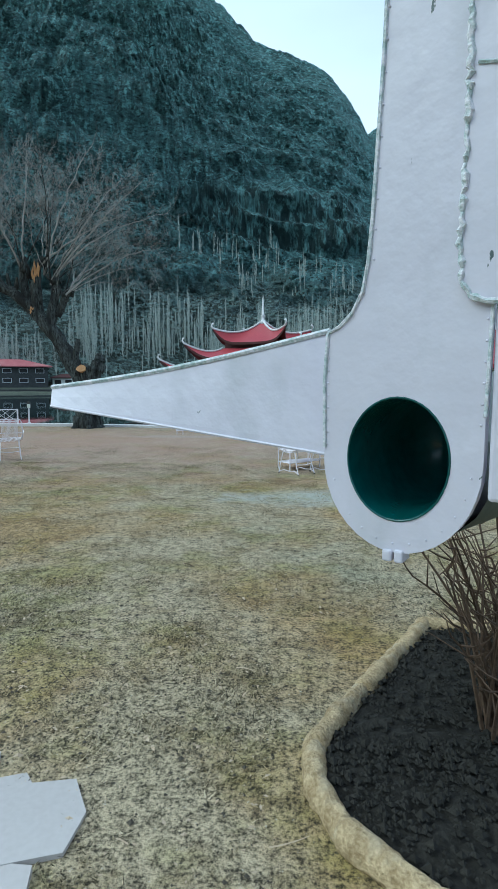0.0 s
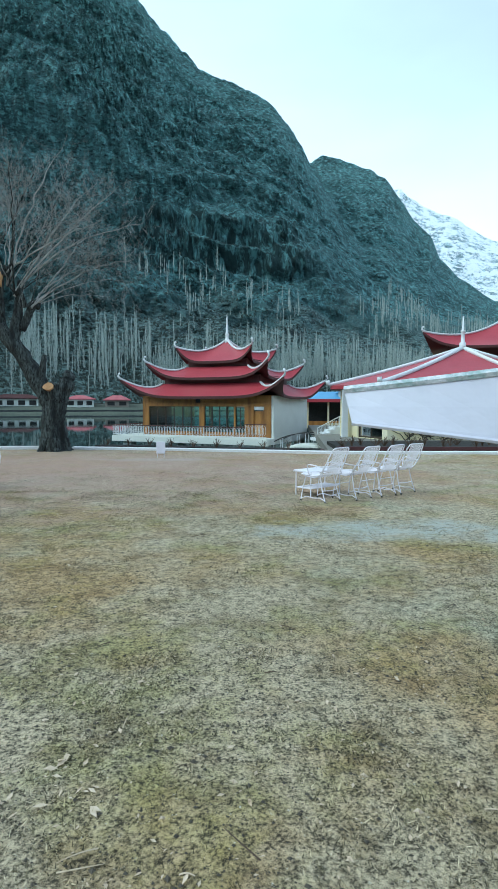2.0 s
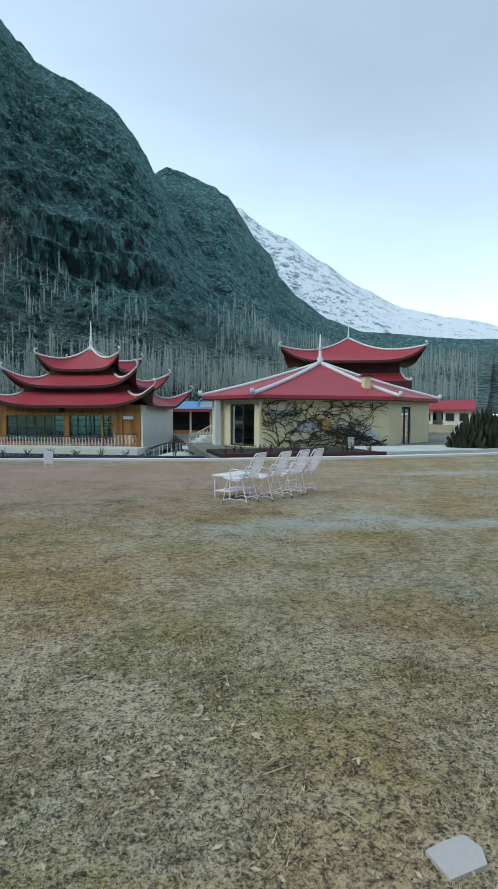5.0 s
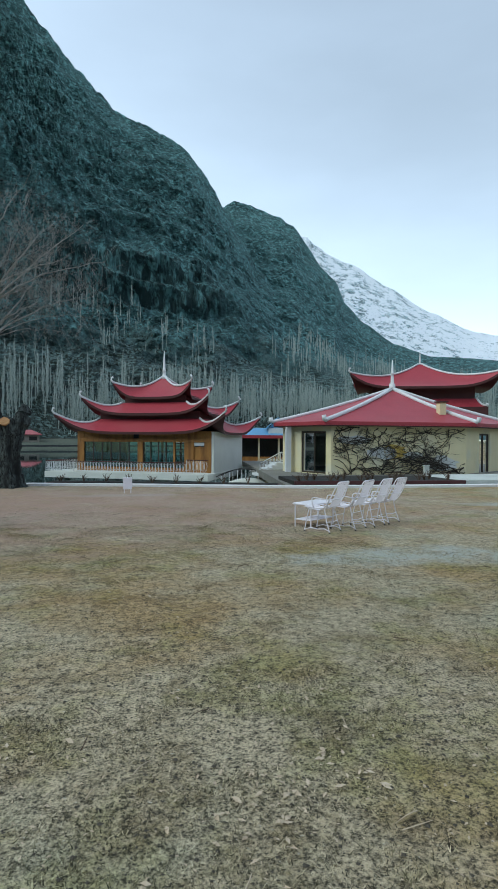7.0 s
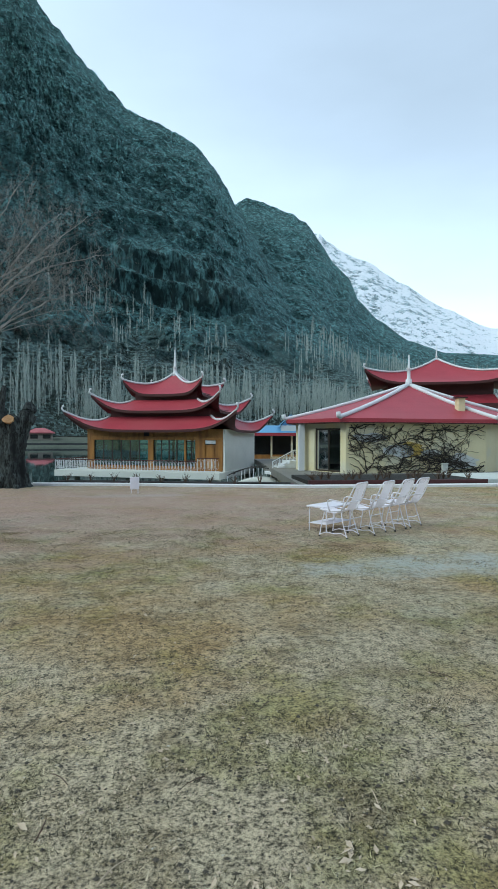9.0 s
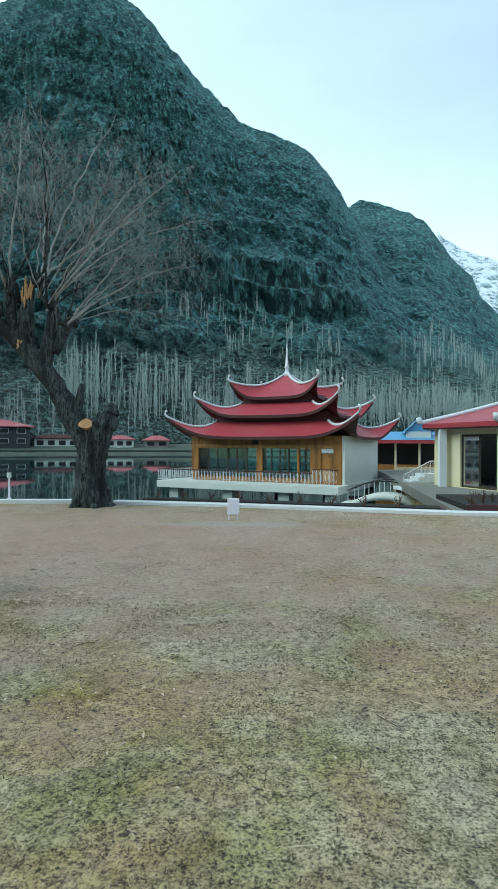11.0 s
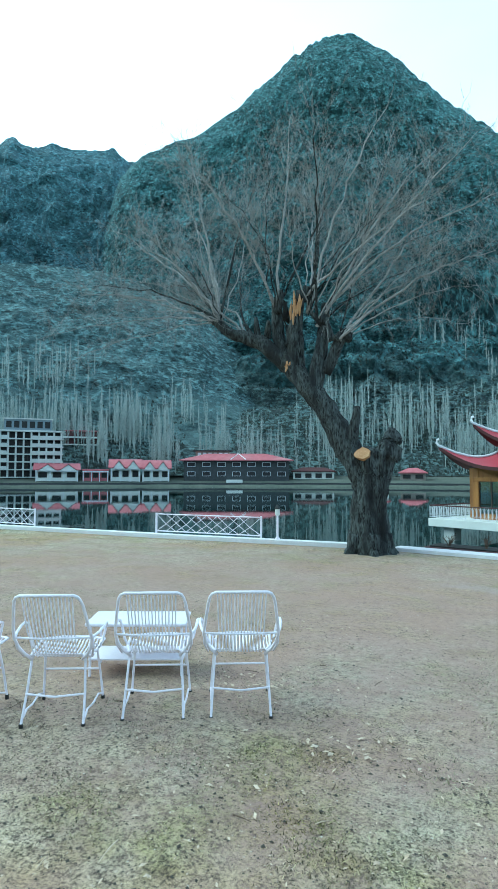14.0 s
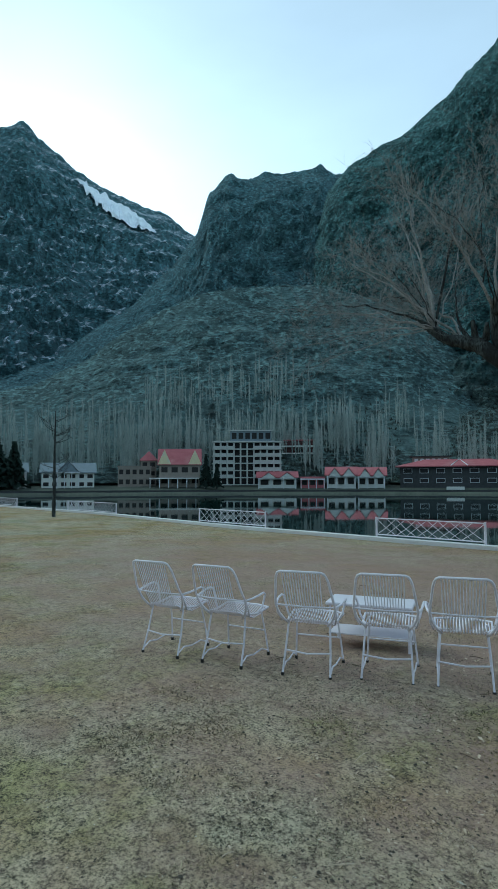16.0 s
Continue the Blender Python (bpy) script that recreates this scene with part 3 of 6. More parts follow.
SPUR = (162, 262, PROF3, [(-110, 5), (-78, 7), (-70, 9.5), (-66, 11.6), (-61, 15.2), (-57, 17.6), (-53.5, 19.0), (-50, 19.6), (-46, 19.7), (-42, 19.6), (-38, 18.6), (-34, 17.0), (-30, 14), (-26, 10)], 0.8)
SNOW = (620, 1300, PROF2, [(8, 15), (12, 19), (15.6, 19.6), (16.6, 18.8), (18, 17.8), (20, 17.0), (23.5, 14.8), (27.6, 12.2), (31.7, 10.1), (36, 9.1), (45, 7), (60, 6)], 0.32)
STREAK = (300, 760, PROF2, [(-115, 22), (-90, 25), (-80, 29), (-74, 30.6), (-71.5, 31.6), (-69, 30.2), (-66, 28.4), (-63, 27.2), (-58, 25.9), (-54, 23.8), (-48, 20), (-40, 16)], 1.0)
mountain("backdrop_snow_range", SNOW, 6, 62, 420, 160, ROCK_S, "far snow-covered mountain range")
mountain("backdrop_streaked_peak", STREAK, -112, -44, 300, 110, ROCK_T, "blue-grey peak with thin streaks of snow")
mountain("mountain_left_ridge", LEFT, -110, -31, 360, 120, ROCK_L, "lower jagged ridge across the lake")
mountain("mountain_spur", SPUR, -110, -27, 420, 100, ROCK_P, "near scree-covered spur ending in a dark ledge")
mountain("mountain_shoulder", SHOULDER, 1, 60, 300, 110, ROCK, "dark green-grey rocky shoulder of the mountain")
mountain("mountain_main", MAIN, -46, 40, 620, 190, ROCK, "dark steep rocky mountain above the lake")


def build_snowfield():
    """A tongue of old snow in a hollow below the peak's ridge."""
    verts, faces = [], []
    n, m = 60, 8
    for i in range(n + 1):
        s = i / n
        az = -66.5 + 8.0 * s
        mid = 0.942 - 0.05 * s + 0.008 * noise.noise(Vector((az * 1.3, 0, 0)))
        half = 0.036 * (math.sin(math.pi * s) ** 0.7) * (0.8 + 0.8 * noise.noise(Vector((az * 2.1, 4, 0)))) + 0.001
        for j in range(m + 1):
            u = mid + half * (2 * j / m - 1) + 0.004 * noise.noise(Vector((az * 5, j, 2)))
            p = slope_point(STREAK, az, u)
            q = (Vector((OX, OY, 0)) - p).normalized() * 7
            verts.append((p.x + q.x, p.y + q.y, p.z + 2.0))
    for i in range(n):
        for j in range(m):
            a = i * (m + 1) + j
            faces.append((a, a + m + 1, a + m + 2, a + 1))
    tagged(new("backdrop_snowfield", raw("backdrop_snowfield", verts, faces, SNOWFIELD)), "white tongue of snow below the peak's ridge", "snow", kind="structure")


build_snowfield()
# hills behind the camera close the valley
BACK = (260, 520, PROF2, [(58, 7), (100, 14), (150, 18), (200, 17), (250, 20)], 0.6)
mountain("backdrop_valley_hills", BACK, 58, 250, 150, 40, ROCK_L, "hills closing the valley")


def surface(spec, az, u):
    return slope_point(spec, az, u)


# bare poplars on the far bank and the lower slopes
def build_poplars():
    rnd = random.Random(4)
    verts, faces = [], []

    def spike(p, q, w):
        k = len(verts)
        d = rnd.random() * 6
        for s in range(3):
            verts.append((p.x + w * math.cos(d + 2.09 * s), p.y + w * math.sin(d + 2.09 * s), p.z))
        verts.append(tuple(q))
        for s in range(3):
            faces.append((k + s, k + (s + 1) % 3, k + 3))

    def poplar(p, h):
        lean = Vector((rnd.gauss(0, 0.02), rnd.gauss(0, 0.02), 1)) * h
        spike(p, p + lean, 0.10)
        for _ in range(30):
            s = rnd.uniform(0.06, 0.82)
            a = p + lean * s
            d = rnd.random() * 6.3
            out = h * 0.06 * (1 - s) * rnd.uniform(0.5, 1.4) + 0.12
            b = a + Vector((math.cos(d) * out, math.sin(d) * out, h * rnd.uniform(0.16, 0.34)))
            spike(a, b, 0.055)

    def clump(spec, az, u, n, spread, h):
        for _ in range(int(n * 1.7)):
            a = az + rnd.gauss(0, spread)
            v = max(0.005, u + rnd.gauss(0, 0.034))
            poplar(surface(spec, a, v) - Vector((0, 0, 0.4)), h * rnd.uniform(0.55, 1.1) * rnd.choice((0.7, 1.0, 1.2)))

    for az, u, n, s, h in ((-20, .06, 30, 1.2, 17), (-17, .10, 24, 1.0, 16), (-13, .07, 26, 1.0, 16), (-10, .12, 22, 0.9, 14), (-7, .05, 26, 1.2, 15), (-3, .07, 36, 1.4, 15),
                           (0.5, .06, 40, 1.3, 16), (3, .10, 34, 1.2, 15), (6, .08, 46, 1.3, 16), (9, .12, 40, 1.4, 14), (12, .16, 36, 1.6, 13), (16, .2, 40, 1.6, 13), (20, .24, 40, 2.0, 12),
                           (-6, .40, 8, 1.4, 10), (-2, .42, 9, 0.8, 11), (-9, .38, 6, 1.0, 11), (1.5, .36, 8, 1.2, 10), (5, .36, 9, 0.8, 10), (-4, .3, 8, 0.8, 10), (-25, .03, 8, 1.0, 13)):
        clump(MAIN, az, u, n, s, h)
    for az in range(15, 39, 2):
        clump(MAIN, az, 0.55 + 0.2 * (az % 3) / 2, 26, 1.2, 11)
        clump(MAIN, az, 0.25, 16, 1.2, 12)
    for az, u, n, s, h in ((14, .05, 40, 1.8, 13), (19, .1, 46, 2.0, 13), (24, .12, 46, 2.2, 12), (29, .12, 46, 2.4, 12), (34, .12, 40, 2.4, 12), (16, .2, 24, 1.4, 11)):
        clump(SHOULDER, az, u, n, s, h)
    for az, u, n, s, h in ((-27.5, .05, 12, 0.8, 14), (-31, .06, 16, 0.9, 15), (-33.5, .22, 12, 1.0, 12), (-48, .28, 22, 2.5, 12), (-56, .26, 22, 2.5, 12), (-36, .06, 26, 0.7, 15), (-39.5, .12, 34, 0.9, 15), (-42, .06, 16, 0.6, 15), (-46, .12, 30, 1.6, 14), (-50, .10, 22, 0.8, 13), (-54, .08, 30, 1.6, 15), (-57, .12, 22, 0.8, 16), (-60, .05, 30, 0.8, 18),
                           (-64, .09, 30, 1.4, 17), (-68, .08, 34, 1.4, 17), (-72, .08, 34, 1.4, 17), (-76, .09, 30, 1.4, 17)):
        clump(SPUR, az, u * 1.5, int(n * 1.3), s, h)
    ob = new("bare_poplar_wood", raw("bare_poplar_wood", verts, faces, POPLAR))
    tagged(ob, "pale leafless poplars in rows on the mountain's foot", "trees", kind="stuff")


build_poplars()


def build_scrub():
    """Low brown scrub over the slopes: small spiky tufts."""
    rnd = random.Random(9)
    verts, faces = [], []
    for _ in range(13000):
        spec, az = (MAIN, rnd.uniform(-40, 22)) if rnd.random() < 0.7 else (SPUR, rnd.uniform(-78, -34))
        p = surface(spec, az, abs(rnd.gauss(0, 0.2)) % 0.5)
        s = rnd.uniform(0.3, 1.0)
        for _ in range(4):
            k, d = len(verts), rnd.random() * 6.3
            q = p + Vector((math.cos(d), math.sin(d), 0)) * s * 0.7
            verts += [tuple(p + Vector((0.5 * s, 0, -.3))), tuple(p + Vector((-0.3 * s, 0.4 * s, -.3))), (q.x, q.y, q.z + s * rnd.uniform(0.6, 1.3))]
            faces.append((k, k + 1, k + 2))
    tagged(new("slope_scrub", raw("slope_scrub", verts, faces, SCRUB)), "brown leafless scrub on the mountain slopes", "shrubs", kind="stuff")


build_scrub()


# ------------------------------------------------------------------ kerb and walks along the lake
def strip(name, pts, w0, w1, z0, z1, material, label, category, kind="structure"):
    """A solid band along a plan line, from w0 to w1 beside it."""
    n = len(pts)
    left, right = [], []
    for i, (x, y) in enumerate(pts):
        d = (Vector(pts[min(i + 1, n - 1)]) - Vector(pts[max(i - 1, 0)])).normalized()
        nx, ny = -d.y, d.x
        left.append((x + nx * w0, y + ny * w0))
        right.append((x + nx * w1, y + ny * w1))
    bm = B()
    rings = []
    for (a, b), (c, d) in zip(left, right):
        rings.append([bm.verts.new(v) for v in ((a, b, z0), (a, b, z1), (c, d, z1), (c, d, z0))])
    for r, s in zip(rings, rings[1:]):
        for k in range(4):
            bm.faces.new((r[k], r[(k + 1) % 4], s[(k + 1) % 4], s[k]))
    bm.faces.new(rings[0])
    bm.faces.new(rings[-1][::-1])
    return tagged(link(name, bm, material), label, category, kind=kind)


KERB_LINE = [(-90, 19.5), (-45, 19.5), (-30, 20.2), (-19, 19.6), (-12, 19.9), (-7.5, 20.25)]
strip("kerb", KERB_LINE, -0.16, 0.14, -1.6, 0.10, KERB, "white-painted low kerb along the lake", "kerb")
WALK_LINE = [(-6.9, 20.35), (-5, 20.0), (-3.4, 19.7), (-0.5, 19.0), (1.6, 18.5), (4.5, 18.4), (8, 18.4), (13, 18.8), (22, 20)]
strip("pavement", WALK_LINE, -0.25, 0.2, -1.6, 0.07, KERB, "pale concrete walk along the water's edge", "walkway")
bm = B()
prism(bm, [(1.6, 18.75), (4.5, 18.65), (8, 18.65), (13, 19.05), (22, 20.3), (24, 40), (3.5, 40), (2.2, 25)], -0.3, 0.03)
tagged(link("pavement_terrace", bm, PAVE), "grey paved terrace round the restaurant", "paving", kind="structure")


# ------------------------------------------------------------------ pagoda roofs
def roof_pt(side, s, v, a, b, ta, tb, z0, z1, lift, flare):
    """A point of a flared hip roof: side 0 front, 1 right, 2 back, 3 left; s along it, v from eave (0) to top (1)."""
    k = abs(s) ** 7 * (1 - v) ** 2
    hx, hy = a + (ta - a) * v, b + (tb - b) * v
    z = z0 + (z1 - z0) * (0.4 * v + 0.6 * v * v) + lift * (0.82 * k + 0.18 * abs(s) ** 3 * (1 - v) ** 2)
    ex = 1 + flare * k
    x, y = (s * hx * ex, -hy * ex) if side % 2 == 0 else (hx * ex, s * hy * ex)
    if side >= 2:
        x, y = -x, -y
    return Vector((x, y, z))


def pagoda_roof(root, a, b, ta, tb, z0, z1, lift, flare=0.12, curl=0.28):
    roof, under = B(), B()
    ns, nv = 26, 8
    for side in range(4):
        for bmx, dz in ((roof, 0.0), (under, -0.16)):
            g = [[bmx.verts.new(roof_pt(side, -1 + 2 * i / ns, j / nv, a, b, ta, tb, z0, z1, lift, flare) + Vector((0, 0, dz * (1 if j < 7 else 0.5)))) for j in range(nv + 1)] for i in range(ns + 1)]
            for i in range(ns):
                for j in range(nv):
                    bmx.faces.new((g[i][j], g[i + 1][j], g[i + 1][j + 1], g[i][j + 1]))
        # the dark board that closes the eave
        e = [roof_pt(side, -1 + 2 * i / ns, 0, a, b, ta, tb, z0, z1, lift, flare) for i in range(ns + 1)]
        for p, q in zip(e, e[1:]):
            up = Vector((0, 0, 0.005))
            dn = Vector((0, 0, -0.16))
            under.faces.new([under.verts.new(v) for v in (p + dn, q + dn, q + up, p + up)])
    tier = part("roof", roof, RED, root, "red sheet-metal roof with upturned corners", True)
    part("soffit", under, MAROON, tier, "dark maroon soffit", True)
    for sx in (0, 1, 2, 3):
        pts = [roof_pt(sx, 1, 1 - j / 10, a, b, ta, tb, z0, z1, lift, flare) + Vector((0, 0, 0.04)) for j in range(11)]
        out = (pts[-1] - pts[-3])
        out.z = 0
        out.normalize()
        pts += [pts[-1] + out * 0.10 + Vector((0, 0, curl * 0.5)), pts[-1] + out * 0.06 + Vector((0, 0, curl)), pts[-1] - out * 0.04 + Vector((0, 0, curl * 1.15))]
        part("ridge_cap", tube(B(), pts, [0.075] * 11 + [0.07, 0.065, 0.075], 6), TRIM, tier, "white upturned ridge cap", True)
    return tier


def finial(root, z, h, r=0.16):
    bm = B()
    tube(bm, [(0, 0, z), (0, 0, z + h * 0.14), (0, 0, z + h * 0.15), (0, 0, z + h * 0.28), (0, 0, z + h * 0.31), (0, 0, z + h * 0.34), (0, 0, z + h * 0.7), (0, 0, z + h)], [r * 1.3, r, r * 0.7, r * 0.7, r * 1.0, r * 0.6, r * 0.4, 0.02], 10)
    part("finial", bm, TRIM, root, "white spire", True)


def glazed(root, x0, x1, y, z0, z1, lights, rows=1, depth=0.08, bar=0.045):
    """A window in a wall that faces -y: frame, mullions and panes."""
    w = part("window", box(B(), x0, x1, y - 0.02, y + 0.02, z0 - 0.05, z0), FRAME, root, "dark-framed glazing")
    fr = B()
    for x in [x0 + (x1 - x0) * i / lights for i in range(lights + 1)]:
        box(fr, x - bar / 2, x + bar / 2, y - depth / 2, y + depth / 2, z0, z1)
    for z in [z0 + (z1 - z0) * i / rows for i in range(rows + 1)]:
        box(fr, x0, x1, y - depth / 2 + 0.004, y + depth / 2 - 0.004, z - bar / 2, z + bar / 2)
    part("window_frame", fr, FRAME, w)
    for i in range(lights):
        g = x0 + (x1 - x0) * i / lights
        ob = part("pane", box(B(), g + bar / 2, g + (x1 - x0) / lights - bar / 2, y - 0.006, y + 0.006, z0 + bar / 2, z1 - bar / 2), GLASS, w)
        ob.visible_shadow = False
    return w


def scroll_rail(root, p, q, h, panel=0.40, top=None):
    """A white scrollwork railing between two points of the deck."""
    p, q = Vector(p), Vector(q)
    d = q - p
    n = max(1, round(d.length / panel))
    u = d / n
    e = u.normalized()
    rail = part("railing", tube(B(), [p + Vector((0, 0, h)), q + Vector((0, 0, h))], 0.03, 6), top or MAROON, root, "scrollwork railing with a dark handrail")
    low = B()
    tube(low, [p + Vector((0, 0, 0.06)), q + Vector((0, 0, 0.06))], 0.018, 5)
    part("bottom_rail", low, TRIM, rail)
    for i in range(n):
        a = p + u * i
        bm = B()
        tube(bm, [a, a + Vector((0, 0, h))], 0.022, 5)
        for m in (0.25, 0.75):
            c = a + u * m + Vector((0, 0, h * 0.55))
            tube(bm, [c + e * (0.2 * panel * math.cos(t)) + Vector((0, 0, 0.36 * h * math.sin(t))) for t in [k * 0.9 for k in range(8)]], 0.010, 4)
        tube(bm, [a + u * 0.5 + Vector((0, 0, 0.06)), a + u * 0.5 + Vector((0, 0, h))], 0.012, 4)
        part("scroll_panel", bm, TRIM, rail)
    return rail


def build_pavilion():
    root = thing("pavilion", pose(-2.0, 36.9, WATER_Z - 0.95, 0, 0, -25) @ Matrix.Diagonal((0.91, 0.91, 0.93, 1)), "timber lakeside pavilion with three red upturned roofs and a white spire", "pavilion")
    zb = -(WATER_Z - 1.2)                       # lawn level in the pavilion's own height
    D = zb - 0.45                               # deck
    a, b = 5.2, 3.85
    wa, wb = 4.6, 3.25
    eave = zb + 2.0
    # walls of four timber sides with real openings
    t = 0.14
    y = -wb
    cols = [(-wa, -wa + 0.36), (-0.38, -0.02), (2.08, 2.2), (2.82, 3.45), (4.14, wa)]
    w = part("wall_front", box(B(), -wa, wa, y - 0.002, y + t, D + 1.85, eave + 0.04), WOOD, root, "golden varnished timber wall")
    for x0, x1 in cols:
        part("post", box(B(), x0, x1, y - 0.05, y + t + 0.02, D, eave + 0.04, 0.015), WOOD, w)
    part("sill_board", box(B(), -wa + 0.36, 2.82, y + 0.002, y + t, D, D + 0.24), WOOD, w)
    part("head_beam", box(B(), -wa, wa, y - 0.06, y - 0.004, D + 1.83, D + 2.02, 0.01), WOOD, w)
    glazed(root, -wa + 0.36, -0.38, y + 0.07, D + 0.24, D + 1.85, 6, bar=0.07)
    glazed(root, -0.02, 2.08, y + 0.07, D + 0.24, D + 1.85, 4, bar=0.07)
    glazed(root, 2.2, 2.82, y + 0.07, D + 0.24, D + 1.75, 2, 4)
    door = part("door", box(B(), 3.45, 4.14, y + 0.03, y + 0.09, D, D + 1.55, 0.01), WOOD, root, "carved timber door")
    part("door_panel", box(B(), 3.55, 4.04, y + 0.012, y + 0.03, D + 0.15, D + 0.7, 0.01), CUT, door)
    part("door_panel", box(B(), 3.55, 4.04, y + 0.012, y + 0.03, D + 0.8, D + 1.4, 0.01), WOOD, door)
    part("transom", box(B(), 3.45, 4.14, y + 0.0, y + 0.08, D + 1.62, D + 1.85, 0.01), TRIM, door, "white panel over the door")
    part("signboard", box(B(), -0.62, -0.28, y - 0.09, y - 0.06, D + 2.06, D + 2.5), DARK, root)
    part("wall_right", box(B(), wa - 0.02, wa + t, -wb, wb, D - 0.1, eave + 0.04), PALE, root, "pale plastered side wall")
    part("wall_left", box(B(), -wa - t, -wa - 0.002, -wb, wb, D, eave + 0.04), WOOD, root)
    part("wall_back", box(B(), -wa, wa, wb - t, wb, D + 1.9, eave + 0.04), WOOD, root)
    part("wall_back_low", box(B(), -wa, wa, wb - t, wb, D, D + 0.25), WOOD, root)
    for i in range(7):
        x = -wa + 0.1 + i * (2 * wa - 0.2) / 6
        part("post", box(B(), x - 0.08, x + 0.08, wb - t, wb, D + 0.25, D + 1.9), WOOD, root)
    part("floor", box(B(), -wa, wa, -wb, wb, D - 0.12, D + 0.02), WOOD, root)
    part("ceiling_board", box(B(), -wa, wa, -wb, wb, eave + 0.02, eave + 0.06), WOOD, root)
    # deck over the water
    part("deck", box(B(), -wa - 1.6, wa + 0.3, -wb - 1.5, wb, D - 0.42, D - 0.03, 0.02), PALE, root, "white concrete deck edge")
    for x in (-5.2, -1.6, 1.8, 4.4):
        for yy in (-wb - 0.9, wb - 0.6):
            part("pier", box(B(), x - 0.3, x + 0.3, yy - 0.3, yy + 0.3, -0.6, D - 0.42), CONC, root, "concrete pier")
    scroll_rail(root, (-wa - 1.55, -wb - 1.42, D), (wa - 1.1, -wb - 1.42, D), 0.62)
    scroll_rail(root, (-wa - 1.55, -wb - 1.42, D), (-wa - 1.55, 1.5, D), 0.62)
    scroll_rail(root, (wa - 1.1, -wb - 1.42, D), (wa + 0.25, -wb - 1.42, D), 0.8)
    # three roofs with timber drums between them
    pagoda_roof(root, a, b, 3.55, 2.5, eave, eave + 0.85, 1.15)
    part("drum", box(B(), -3.5, 3.5, -2.45, 2.45, eave + 0.8, eave + 1.35), MAROON, root)
    pagoda_roof(root, 3.95, 3.0, 2.3, 1.6, eave + 1.2, eave + 1.95, 1.05)
    part("drum", box(B(), -2.2, 2.2, -1.5, 1.5, eave + 1.9, eave + 2.45), MAROON, root)
    pagoda_roof(root, 2.5, 1.9, 0.10, 0.08, eave + 2.3, eave + 3.75, 0.95)
    finial(root, eave + 3.6, 1.95)


build_pavilion()


strip("wall_planter", [(-6.4, 20.75), (-5, 20.45), (-3.4, 20.1), (-0.6, 19.4), (1.4, 18.95)], 0.0, 0.75, -1.7, 0.05, MAROON, "dark red planter wall along the water", "planter")
strip("planter_soil", [(-6.3, 20.75), (-5, 20.47), (-3.4, 20.12), (-0.6, 19.42), (1.3, 18.98)], 0.08, 0.67, 0.02, 0.075, SOIL, "dark soil in the planter along the water", "soil")


def build_bridge():
    root = thing("footbridge", pose(2.3, 30.5, -1.75, 0, 0, -20), "small white arched footbridge with curved railings", "bridge")
    prof = [(-1.6 + 3.2 * i / 14, 0.75 + 0.45 * (1 - (2 * i / 14 - 1) ** 2)) for i in range(15)]
    bm = B()
    for y0, y1 in ((-0.7, 0.7),):
        top = [[bm.verts.new((x, y, z)) for x, z in prof] for y in (y0, y1)]
        bot = [[bm.verts.new((x, y, z - 0.28)) for x, z in prof] for y in (y0, y1)]
        for i in range(14):
            bm.faces.new((top[0][i], top[0][i + 1], top[1][i + 1], top[1][i]))
            bm.faces.new((bot[0][i], bot[1][i], bot[1][i + 1], bot[0][i + 1]))
            for s in (0, 1):
                bm.faces.new((top[s][i], bot[s][i], bot[s][i + 1], top[s][i + 1]))
    part("arch", bm, PALE, root, "white concrete arch", True)
    for x in (-1.6, 1.6):
        part("abutment", box(B(), x - 0.35, x + 0.35, -0.8, 0.8, -1.2, 0.75, 0.03), PALE, root)
    for yy in (-0.65, 0.65):
        part("railing", tube(B(), [(x, yy, z + 0.55) for x, z in prof], 0.03, 6), IRON, root, "dark curved handrail")
        for i in range(0, 15, 2):
            x, z = prof[i]
            part("baluster", tube(B(), [(x, yy, z), (x, yy, z + 0.55)], 0.018, 5), TRIM, root)


build_bridge()


# ------------------------------------------------------------------ restaurant with the ivy wall
EAVE = [(3.0, 27.4), (4.5, 23.9), (11.7, 24.2), (16.2, 27.6), (15.5, 33.0), (5.5, 33.2)]
APEX = (9.6, 28.6)


def inset(pts, d):
    return [(x + (APEX[0] - x) * d / math.hypot(APEX[0] - x, APEX[1] - y), y + (APEX[1] - y) * d / math.hypot(APEX[0] - x, APEX[1] - y)) for x, y in pts]


